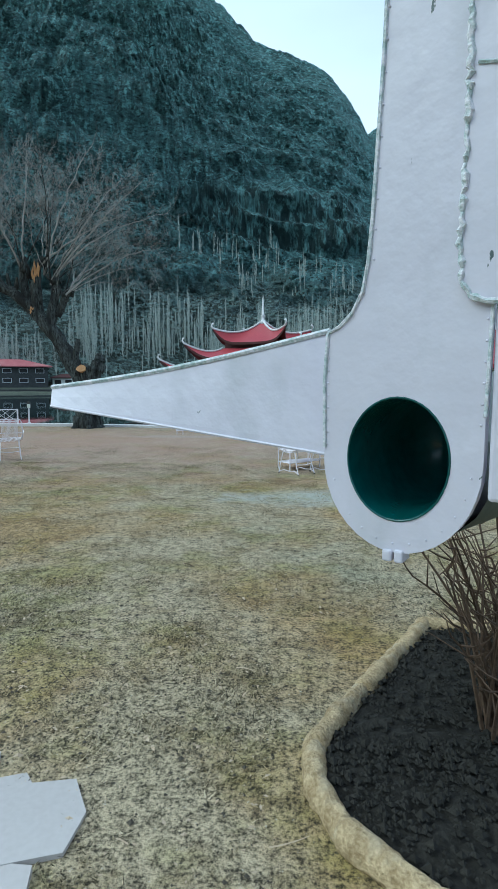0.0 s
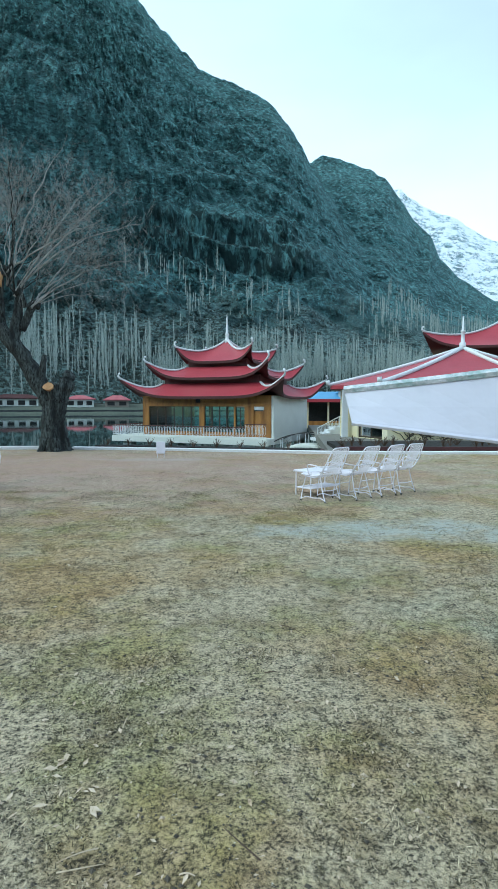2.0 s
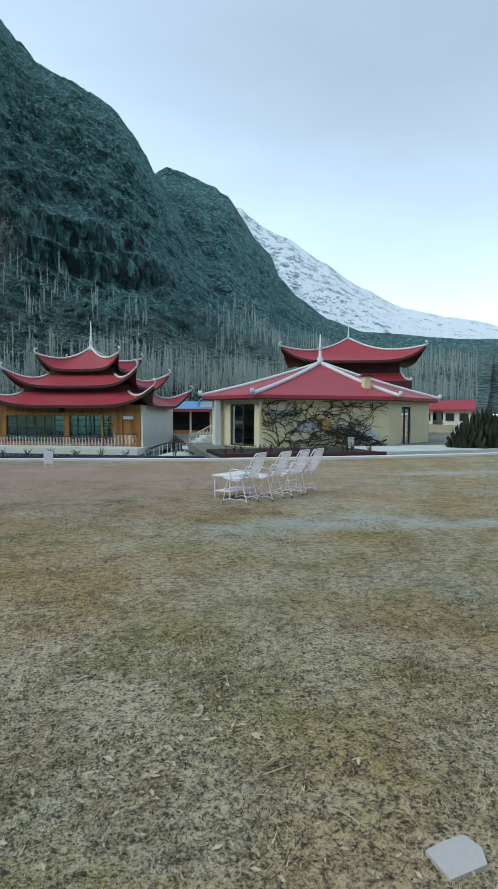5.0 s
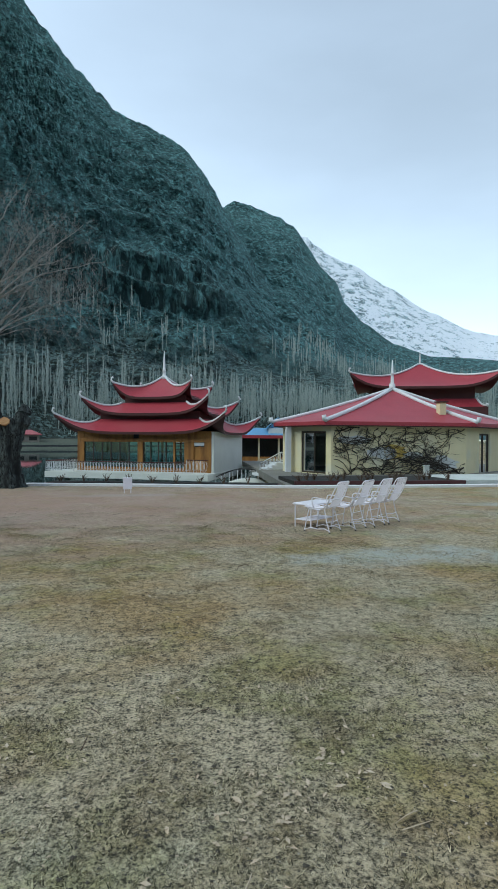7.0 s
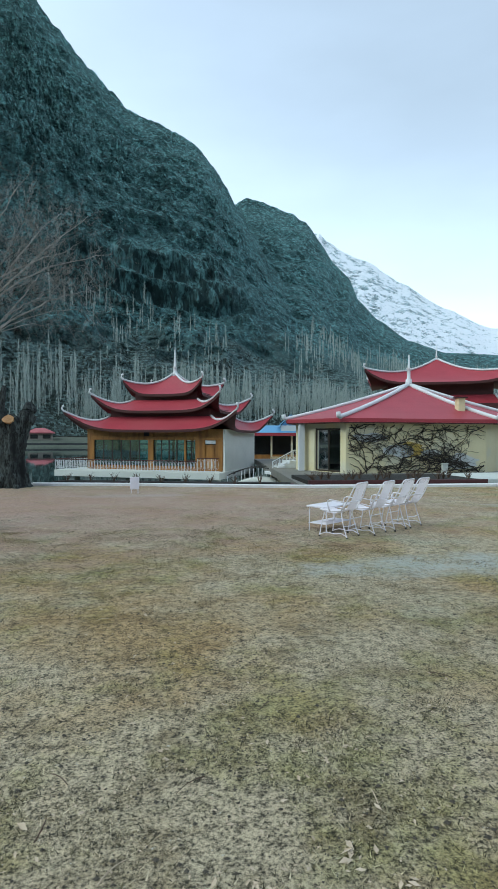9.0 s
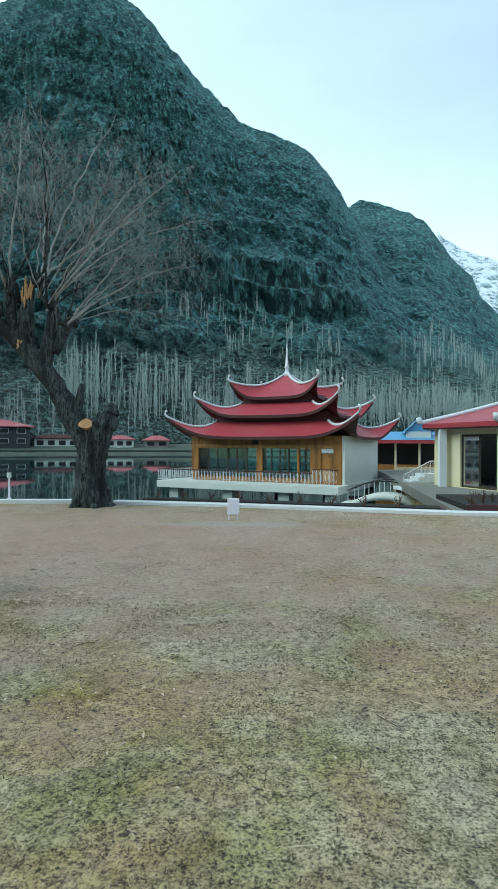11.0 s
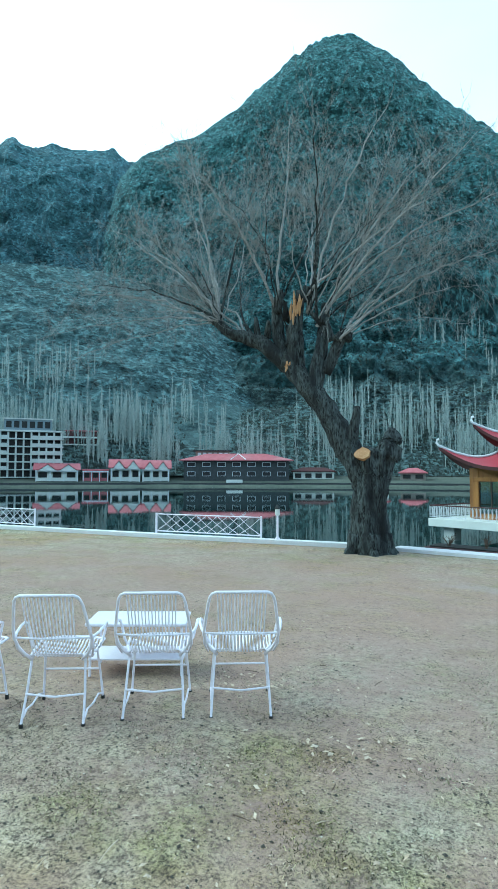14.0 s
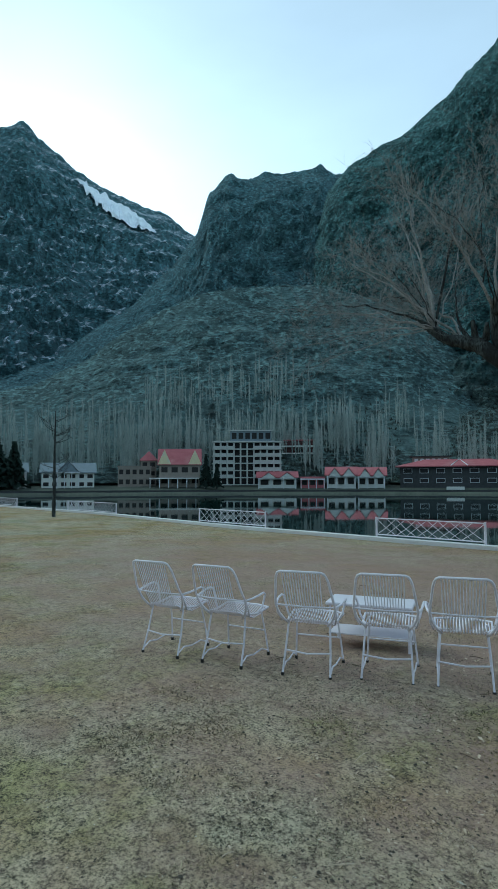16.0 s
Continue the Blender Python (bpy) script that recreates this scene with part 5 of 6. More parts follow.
# ------------------------------------------------------------------ aircraft tail
def build_aircraft():
    c, ang = Vector((0.297, 1.65, 1.40)), 31
    root = thing("display_aircraft", Matrix.Translation(c) @ pose(0, 0, 0, 0, 0, -ang) @ Matrix.Scale(1.1, 4), "white-painted tail of an old propeller aircraft on display", "aircraft")
    # end plate: x across, z up, seen from -y
    R, r = 0.25, 0.163
    outline = [(-0.21, 0.02), (-0.214, 0.20), (-0.205, 0.335), (-0.17, 0.352), (-0.135, 0.385), (-0.105, 0.44), (-0.09, 0.52), (-0.082, 0.62), (-0.07, 0.85), (-0.06, 1.05), (-0.05, 1.5), (0.25, 1.5), (0.225, 0.5), (0.217, 0.12)]
    arc = [(0.002 + (R - 0.035) * math.cos(radians(a)), R * math.sin(radians(a)) + 0.0) for a in range(0, -181, -10)]
    ring = outline + arc
    hole = [(0.0 + 0.138 * math.cos(radians(a)), r * math.sin(radians(a))) for a in range(0, 360, 9)]
    bm = B()

    def loop(pts, y):
        vs = [bm.verts.new((x, y, z)) for x, z in pts]
        return vs, [bm.edges.new((vs[i], vs[(i + 1) % len(vs)])) for i in range(len(vs))]

    ov, oe = loop(ring, 0)
    hv, he = loop(hole, 0)
    bmesh.ops.triangle_fill(bm, use_beauty=True, use_dissolve=False, edges=oe + he)
    ext = bmesh.ops.extrude_face_region(bm, geom=list(bm.faces))
    bmesh.ops.translate(bm, vec=(0, 0.035, 0), verts=[v for v in ext["geom"] if isinstance(v, bmesh.types.BMVert)])
    plate = part("tail_plate", bm, ALU, root, "white riveted end plate")
    # chipped bead along the plate's edge
    part("edge_bead", tube(B(), [(x, -0.001, z) for x, z in outline[:11]], 0.006, 6), ALU_EDGE, plate, "chipped edge with green primer")
    part("edge_bead", tube(B(), [(x, -0.001, z) for x, z in outline[11:]] , 0.005, 6), ALU_EDGE, plate)
    # exhaust duct
    bm = B()
    rows = [[bm.verts.new((x * s, y, z * s)) for x, z in hole] for y, s in ((0.0, 1.0), (0.02, 0.985), (0.12, 0.96), (0.38, 0.9), (0.40, 0.0001))]
    for p, q in zip(rows, rows[1:]):
        for i in range(len(p)):
            bm.faces.new((p[i], p[(i + 1) % len(p)], q[(i + 1) % len(p)], q[i]))
    part("exhaust_duct", bm, DUCT, root, "dark green hollow tail pipe", True)
    part("duct_lip", tube(B(), [(x, 0.0, z) for x, z in hole + hole[:1]], 0.003, 6, False), DUCT, root)
    # rivets round the plate
    rv = bpy.data.meshes.new("rivet")
    bm = B()
    bmesh.ops.create_icosphere(bm, subdivisions=1, radius=0.003)
    bm.to_mesh(rv)
    bm.free()
    rv.materials.append(ALU)
    for a in range(-8, -176, -14):
        share("rivet", rv, plate, (0.002 + 0.19 * math.cos(radians(a)), -0.001, 0.225 * math.sin(radians(a))))
    for k in range(9):
        share("rivet", rv, plate, (-0.202, -0.001, 0.03 + 0.034 * k))
    for k in range(12):
        share("rivet", rv, plate, (0.207 + 0.0012 * k, -0.001, 0.1 + 0.05 * k))
    for k in range(10):
        share("rivet", rv, plate, (-0.076 + 0.0033 * k, -0.001, 0.52 + 0.075 * k))
    # rudder skin and its seam
    bm = B()
    pts = [(0.158, 1.5), (0.150, 0.75), (0.146, 0.50), (0.152, 0.44), (0.175, 0.405), (0.21, 0.39), (0.40, 0.375), (0.6, 0.38), (0.6, 1.5)]
    f = bm.faces.new([bm.verts.new((x, -0.012, z)) for x, z in pts])
    ext = bmesh.ops.extrude_face_region(bm, geom=[f])
    bmesh.ops.translate(bm, vec=(0, 0.04, 0), verts=[v for v in ext["geom"] if isinstance(v, bmesh.types.BMVert)])
    rud = part("rudder", bm, ALU, root, "white rudder panel")
    seam, rs = B(), random.Random(21)
    line = []
    for (xa, za), (xb, zb) in zip(pts[:6], pts[1:7]):
        m = max(2, round(math.hypot(xb - xa, zb - za) / 0.014))
        line += [(xa + (xb - xa) * k / m, za + (zb - za) * k / m) for k in range(m)]
    tube(seam, [(x + rs.gauss(0, 0.0025), -0.012 + rs.gauss(0, 0.001), z) for x, z in line], [rs.uniform(0.004, 0.011) for _ in line], 6)
    part("seam", seam, ALU_EDGE, rud, "rough lumpy welded seam")
    part("dent_crease", tube(B(), [(0.17, -0.013, 0.92), (0.25, -0.014, 0.90), (0.34, -0.013, 0.86)], 0.005, 5), ALU_EDGE, rud)
    part("fuselage_side", box(B(), 0.228, 0.75, 0.0, 0.05, -0.085, 0.38, 0.01), ALU, root, "white fuselage side panel")
    # fuselage running away from the plate
    bm = B()
    rows = []
    for k in range(9):
        s = k / 8
        rows.append([bm.verts.new((0.033 + 0.25 * s + (0.2 + 0.36 * s) * math.cos(2 * math.pi * j / 20), 0.05 + 4.2 * s, -0.02 + 0.04 * s + (0.2 + 0.3 * s) * math.sin(2 * math.pi * j / 20))) for j in range(20)])
    for p, q in zip(rows, rows[1:]):
        for j in range(20):
            bm.faces.new((p[j], p[(j + 1) % 20], q[(j + 1) % 20], q[j]))
    part("fuselage", bm, OLIVE, root, "green-grey fuselage underside", True)
    part("tie_down", box(B(), -0.030, -0.003, -0.01, 0.05, -0.275, -0.243, 0.006), ALU, root, "white tie-down lug")
    part("tie_down", box(B(), 0.003, 0.028, -0.01, 0.05, -0.275, -0.240, 0.006), ALU, root)
    # tailplane, built in world directions from its root to its tip
    inv = root.matrix_world.inverted()
    bm = B()
    rootT, rootB, tipT, tipB = Vector((0.115, 1.848, 1.785)), Vector((0.121, 1.804, 1.392)), Vector((-1.005, 2.31, 1.60)), Vector((-0.995, 2.265, 1.524))
    n = 14
    away = Vector((0.5, 0.83, 0.0))
    g = []
    for i in range(n + 1):
        s = i / n
        t, b = rootT.lerp(tipT, s), rootB.lerp(tipB, s)
        t.z -= 0.02 * math.sin(math.pi * s)
        th = 0.07 - 0.03 * s
        row = [b + away * th + Vector((0, 0, 0.012)), b, b.lerp(t, 0.08) - away * 0.001, b.lerp(t, 0.5) - away * 0.0015, b.lerp(t, 0.94) - away * 0.001, t, t + away * th * 0.8, b.lerp(t, 0.5) + away * th]
        g.append([bm.verts.new(inv @ p) for p in row])
    for p, q in zip(g, g[1:]):
        for k in range(8):
            bm.faces.new((p[k], p[(k + 1) % 8], q[(k + 1) % 8], q[k]))
    bm.faces.new(g[0])
    bm.faces.new(g[-1][::-1])
    tp = part("tailplane", bm, ALU, root, "white tapered tailplane")
    part("leading_edge", tube(B(), [inv @ (rootT.lerp(tipT, s / 10) - Vector((0, 0, 0.02 * math.sin(math.pi * s / 10)))) for s in range(11)], 0.009, 6), ALU_EDGE, tp, "chipped leading edge")
    part("trailing_edge", tube(B(), [inv @ rootB.lerp(tipB, s / 10) for s in range(11)], 0.005, 6), ALU, tp)
    bm = B()
    lo = [(rootB.lerp(tipB, s / 8), rootB.lerp(tipB, s / 8) + away * (0.42 - 0.27 * s / 8)) for s in range(9)]
    rows = [[bm.verts.new(inv @ (a + Vector((0, 0, -0.002)))), bm.verts.new(inv @ (b + Vector((0, 0, 0.05)))), bm.verts.new(inv @ (b + Vector((0, 0, 0.09)))), bm.verts.new(inv @ (a + away * 0.05 + Vector((0, 0, 0.05))))] for a, b in lo]
    for p, q in zip(rows, rows[1:]):
        for k in range(4):
            bm.faces.new((p[k], p[(k + 1) % 4], q[(k + 1) % 4], q[k]))
    bm.faces.new(rows[0])
    bm.faces.new(rows[-1])
    part("tailplane_underside", bm, OLIVE, tp, "green-grey underside")


build_aircraft()


# ------------------------------------------------------------------ planting bed under the tail
BED = [(0.10, 2.32), (0.37, 2.80), (0.65, 3.27), (0.86, 3.62), (1.35, 3.58), (2.2, 3.5), (2.9, 2.9), (2.6, 1.7), (1.6, 1.15), (0.85, 1.33), (0.44, 1.60), (0.20, 1.85), (0.10, 2.08)]


def build_bed():
    rnd = random.Random(5)
    n = len(BED)
    bm = B()
    cx, cy = 1.3, 2.4
    rings = []
    for k in range(15):
        s = 1 - k / 14
        rings.append([])
        for i in range(n * 4):
            (x0, y0), (x1, y1) = BED[i // 4], BED[(i // 4 + 1) % n]
            f = (i % 4) / 4
            x, y = cx + (x0 + (x1 - x0) * f - cx) * s, cy + (y0 + (y1 - y0) * f - cy) * s
            z = 0.03 + 0.06 * (1 - s) + 0.035 * noise.noise(Vector((x * 9, y * 9, 0))) + 0.03 * abs(noise.noise(Vector((x * 22, y * 22, 4))))
            rings[-1].append(bm.verts.new((x, y, z)))
    for p, q in zip(rings, rings[1:]):
        for i in range(n * 4):
            bm.faces.new((p[i], p[(i + 1) % (n * 4)], q[(i + 1) % (n * 4)], q[i]))
    tagged(link("planting_bed_soil", bm, SOIL, smooth=False), "dark crumbly soil in the planting bed", "soil", kind="structure")
    # clods
    verts, faces = [], []
    for _ in range(4200):
        a, s = rnd.random(), rnd.random() ** 0.5
        i = int(a * n)
        x0, y0 = BED[i]
        x1, y1 = BED[(i + 1) % n]
        f = a * n - i
        x, y = cx + (x0 + (x1 - x0) * f - cx) * s * 0.96, cy + (y0 + (y1 - y0) * f - cy) * s * 0.96
        w = rnd.uniform(0.005, 0.013) + 0.016 * rnd.random() ** 4
        k = len(verts)
        for dx, dy, dz in ((1, 0, 0), (-1, 0.2, 0), (0, 1, 0), (0, -1, 0.2), (0, 0, 1), (0.1, 0, -1)):
            verts.append((x + dx * w * rnd.uniform(0.6, 1.3), y + dy * w * rnd.uniform(0.6, 1.3), 0.06 + 0.06 * (1 - s) + dz * w * rnd.uniform(0.5, 1.1)))
        for u, v in ((0, 2), (2, 1), (1, 3), (3, 0)):
            faces += [(k + u, k + v, k + 4), (k + v, k + u, k + 5)]
    tagged(new("soil_clods", raw("soil_clods", verts, faces, SOIL)), "crumbs and clods of dark soil", "soil", kind="stuff")
    # edging stones laid end to end
    for i in range(n):
        (x0, y0), (x1, y1) = BED[i], BED[(i + 1) % n]
        L = math.hypot(x1 - x0, y1 - y0)
        ob = thing("edging_stone", pose((x0 + x1) / 2, (y0 + y1) / 2, 0, 0, 0, math.degrees(math.atan2(y1 - y0, x1 - x0))), "rounded sandy-yellow edging stone round the planting bed", "edging", "edging stones of the bed")
        bm = B()
        seg = 14
        rows = []
        for k in range(17):
            u = -L / 2 - 0.02 + (L + 0.04) * k / 16
            rr = (0.050 + 0.014 * noise.noise(Vector((x0 + u * 6, y0, 1)))) * (0.85 if k in (0, 16) else 1.0)
            rows.append([bm.verts.new((u, (rr + 0.012 * noise.noise(Vector((u * 22, j * 0.8, i)))) * math.cos(2 * math.pi * j / seg) + 0.012 * noise.noise(Vector((u * 9, 5.5, i))), 0.045 + 1.15 * rr * math.sin(2 * math.pi * j / seg) + 0.012 * noise.noise(Vector((u * 25, j * 0.9, i + 0.5))))) for j in range(seg)])
        for p, q in zip(rows, rows[1:]):
            for j in range(seg):
                bm.faces.new((p[j], p[(j + 1) % seg], q[(j + 1) % seg], q[j]))
        bm.faces.new(rows[0])
        bm.faces.new(rows[-1])
        part("stone", bm, STONE, ob, "", True)
    # bare bushes
    for bx, by, h, m in ((0.92, 2.42, 0.8, 26), (1.15, 3.0, 1.0, 20), (1.65, 2.6, 0.9, 14)):
        ob = thing("bare_rose_bush", pose(bx, by, 0.05), "leafless brown rose bush in the planting bed", "bush", "bare bushes in the bed")
        for _ in range(m):
            a, t = rnd.random() * 6.3, rnd.uniform(0.05, 0.75)
            L = h * rnd.uniform(0.6, 1.1)
            p0 = Vector((rnd.gauss(0, 0.04), rnd.gauss(0, 0.04), 0))
            tip = p0 + Vector((math.cos(a) * math.sin(t), math.sin(a) * math.sin(t), math.cos(t))) * L
            pts = bez(p0, p0.lerp(tip, 0.5) + Vector((0, 0, 0.12)), tip, 7)
            bm = B()
            tube(bm, pts, [0.011 - 0.001 * i for i in range(8)], 5)
            for k in range(2, 8):
                d = Vector((rnd.gauss(0, 1), rnd.gauss(0, 1), rnd.uniform(0.2, 1.2))).normalized()
                tube(bm, [pts[k], pts[k] + d * 0.06, pts[k] + d * rnd.uniform(0.1, 0.24) + Vector((0, 0, 0.03))], [0.005, 0.004, 0.002], 4)
            part("stem", bm, TWIG, ob)


build_bed()


def build_slabs():
    rnd = random.Random(2)
    for x, y, z, w, d, rz in ((-0.98, 1.86, -0.022, 0.44, 0.38, 24), (-1.18, 1.97, -0.034, 0.34, 0.20, 30), (-1.34, 2.16, -0.034, 0.2, 0.14, 8), (-0.98, 1.50, -0.026, 0.34, 0.34, 8)):
        ob = thing("broken_slab", pose(x, y, z, 0, rnd.uniform(-2, 2), rz), "broken pale marble slab lying on the grass", "slab", "broken slabs")
        pts = [(-w / 2, -d / 2), (w * 0.3, -d / 2 * 1.1), (w / 2, -d * 0.1), (w * 0.44, d * 0.42), (0, d / 2), (-w / 2 * 0.9, d * 0.45)]
        part("stone", prism(B(), pts, -0.03, 0.045), SLAB, ob)


build_slabs()


# ------------------------------------------------------------------ garden chairs and tables
def chair_parts(root):
    def fr(pts, r=0.011, seg=8):
        return tube(B(), pts, r, seg)

    zt, yt, zs, yb = 0.87, -0.36, 0.40, -0.13
    half = [(0.165, yb + 0.02, zs + 0.0), (0.205, yb - 0.01, zs + 0.045), (0.235, yb - 0.045, 0.50), (0.25, -0.21, 0.565), (0.243, -0.25, 0.63), (0.218, yt + 0.04, zt - 0.075), (0.207, yt + 0.017, zt - 0.035), (0.193, yt + 0.006, zt - 0.012), (0.168, yt, zt)]
    top = [(-x, y, z) for x, y, z in half] + half[::-1]
    part("back_frame", fr(top, 0.0105), WHITE, root, "", True)
    back = part("backrest", fr([(-0.248, -0.22, 0.575), (-0.12, -0.27, 0.582), (0, -0.285, 0.583), (0.12, -0.27, 0.582), (0.248, -0.22, 0.575)], 0.007), WHITE, root)
    for i in range(15):
        f = -1 + 2 * i / 14
        part("rod", tube(B(), [(0.158 * f, yt, zt - 0.005), (0.15 * f, -0.26, 0.62), (0.138 * f, yb - 0.02, zs + 0.03)], 0.0045, 5), WHITE, back)
    seat = part("seat", fr([(-0.17, -0.12, zs + 0.03), (-0.215, 0.06, zs + 0.01), (-0.225, 0.26, zs + 0.03), (-0.1, 0.31, zs + 0.03), (0.1, 0.31, zs + 0.03), (0.225, 0.26, zs + 0.03), (0.215, 0.06, zs + 0.01), (0.17, -0.12, zs + 0.03)], 0.01), WHITE, root, "woven wire seat", True)
    for i in range(17):
        bm = B()
        x = -0.2 + 0.4 * i / 16
        tube(bm, [(x * 0.75, yb - 0.02, zs + 0.05), (x, 0.02, zs - 0.02), (x, 0.18, zs - 0.005), (x, 0.29, zs + 0.03)], 0.0055, 4)
        part("seat_rod", bm, WHITE, seat)
    for s in (-1, 1):
        part("armrest", fr([(s * 0.248, -0.21, 0.57), (s * 0.272, -0.11, 0.58), (s * 0.284, -0.01, 0.595), (s * 0.284, 0.06, 0.60), (s * 0.276, 0.10, 0.585), (s * 0.262, 0.11, 0.53), (s * 0.245, 0.10, 0.46), (s * 0.22, 0.09, zs + 0.015)], 0.0095), WHITE, root, "", True)
        part("side_hoop", fr([(s * 0.248, -0.20, 0.57), (s * 0.25, -0.16, 0.49), (s * 0.225, -0.1, zs + 0.02)], 0.008), WHITE, root, "", True)
        part("rear_leg", fr([(s * 0.175, -0.08, zs + 0.02), (s * 0.19, -0.13, 0.2), (s * 0.2, -0.20, 0.012)], 0.0085), WHITE, root)
        part("front_leg", fr([(s * 0.18, 0.2, zs + 0.02), (s * 0.2, 0.25, 0.2), (s * 0.215, 0.28, 0.012)], 0.0085), WHITE, root)
        part("side_stretcher", fr([(s * 0.2, -0.195, 0.035), (s * 0.2, -0.10, 0.075), (s * 0.205, 0.02, 0.06), (s * 0.21, 0.16, 0.075), (s * 0.213, 0.275, 0.035)], 0.007), WHITE, root)
        for y in (-0.20, 0.28):
            part("foot", tube(B(), [(s * 0.2 if y < 0 else s * 0.215, y, -0.012), (s * 0.2 if y < 0 else s * 0.215, y, 0.02)], 0.014, 8), IRON, root, "dark foot cap")
    part("stretcher", fr([(-0.19, -0.15, 0.19), (0, -0.16, 0.175), (0.19, -0.15, 0.19)], 0.007), WHITE, root)
    part("stretcher", fr([(-0.2, 0.25, 0.22), (0.2, 0.25, 0.22)], 0.007), WHITE, root)


def table_parts(root, w=0.82, d=0.42):
    part("tabletop", box(B(), -w / 2, w / 2, -d / 2, d / 2, 0.40, 0.432, 0.012), WHITE, root)
    shelf = part("shelf", box(B(), -w / 2 + 0.03, w / 2 - 0.03, -0.012, 0.012, 0.122, 0.13), WHITE, root, "slatted lower shelf")
    for i in range(9):
        x = -w / 2 + 0.07 + (w - 0.14) * i / 8
        part("slat", box(B(), x - 0.045, x + 0.045, -d / 2 + 0.03, d / 2 - 0.03, 0.13, 0.14), WHITE, shelf)
    for sx in (-1, 1):
        for sy in (-1, 1):
            part("leg", tube(B(), [(sx * (w / 2 - 0.04), sy * (d / 2 - 0.04), 0.40), (sx * (w / 2 - 0.04), sy * (d / 2 - 0.04), 0.0)], 0.011, 8), WHITE, root)
        part("rail", tube(B(), [(sx * (w / 2 - 0.04), -d / 2 + 0.04, 0.135), (sx * (w / 2 - 0.04), d / 2 - 0.04, 0.135)], 0.008, 6), WHITE, root)


LABEL_C = "white wire garden chair with tall rod back on the lawn"
first = thing("garden_chair", pose(-8.18, 10.08, 0.0, 0, 0, 20), LABEL_C, "chair", "five chairs facing the lake")
chair_parts(first)
for x, y, rz in ((-7.58, 10.33, 20), (-6.90, 10.64, 29), (-6.38, 11.01, 30), (-5.88, 11.31, 30)):
    copy_thing(first, pose(x, y, 0, 0, 0, rz))
for x, y, rz in ((0.10, 10.02, 44), (0.66, 10.28, 42), (1.16, 10.62, 40), (1.58, 10.92, 38)):
    c = copy_thing(first, pose(x, y, 0, 0, 0, rz))
    tagged(c, group="four chairs by the side table")
tb = thing("side_table", pose(-7.00, 11.60, 0, 0, 0, 28), "low white metal table with a slatted shelf", "table")
table_parts(tb)
copy_thing(tb, pose(0.12, 10.72, 0, 0, 0, 40))


# ------------------------------------------------------------------ lakeside railings, lamp, sign
def build_railing(x0, y0, x1, y1, h=0.5):
    L = math.hypot(x1 - x0, y1 - y0)
    root = thing("lake_railing", pose(x0, y0, 0.10, 0, 0, math.degrees(math.atan2(y1 - y0, x1 - x0))), "white lattice railing on the lakeside kerb", "railing", "lakeside railings")
    for z in (0.06, h):
        part("rail", tube(B(), [(0, 0, z), (L, 0, z)], 0.016, 6), WHITE, root)
    for x in (0.0, L):
        part("post", tube(B(), [(x, 0, -0.05), (x, 0, h + 0.03)], 0.028, 8), WHITE, root)
    n = max(3, round(L / 0.62))
    for i in range(n):
        for s in (0, 1):
            bm = B()
            a, b = L * i / n, L * (i + 1) / n
            tube(bm, [(a, 0.012 * s, 0.06 if s else h), ((a + b) / 2, 0.012 * s, h / 2), (b, 0.012 * s, h if s else 0.06)], 0.009, 5)
            part("lattice_bar", bm, WHITE, root)
            if i + 1 < n:
                bm = B()
                m = (a + b) / 2
                tube(bm, [(m, 0.006, 0.06 if s else h), (m + (b - a), 0.006, h if s else 0.06)], 0.008, 5)
                part("lattice_bar", bm, WHITE, root)


for r in ((-13.1, 19.93, -10.1, 20.1), (-21.1, 19.73, -17.4, 19.73), (-33.9, 20.05, -28.5, 20.15), (-46, 19.6, -41, 19.7)):
    build_railing(*r)


def build_lamp():
    root = thing("garden_lamp", pose(-9.65, 20.07, 0.10) @ Matrix.Diagonal((0.85, 0.85, 0.78, 1)), "short white bollard lamp with a lantern head beside the lake", "lamp")
    part("post", tube(B(), [(0, 0, 0), (0, 0, 0.05), (0, 0, 0.06), (0, 0, 0.72)], [0.07, 0.07, 0.035, 0.03], 10), WHITE, root)
    part("lantern", tube(B(), [(0, 0, 0.72), (0, 0, 0.76), (0, 0, 0.92)], [0.045, 0.068, 0.064], 8), PALE, root, "pale lantern glass")
    part("cap", tube(B(), [(0, 0, 0.92), (0, 0, 0.95), (0, 0, 1.02), (0, 0, 1.06)], [0.085, 0.078, 0.04, 0.012], 8), IRON, root, "dark cap")


build_lamp()


def build_sign():
    root = thing("white_signboard", pose(-3.5, 17.3, 0, 0, 0, 5) @ Matrix.Diagonal((0.66, 0.66, 0.66, 1)), "blank white board on short legs at the lawn's edge", "sign")
    part("board", box(B(), -0.19, 0.19, -0.05, 0.05, 0.16, 0.68, 0.02), WHITE, root)
    for x in (-0.14, 0.14):
        part("leg", tube(B(), [(x, 0, -0.02), (x, 0, 0.18)], 0.018, 8), WHITE, root)


build_sign()


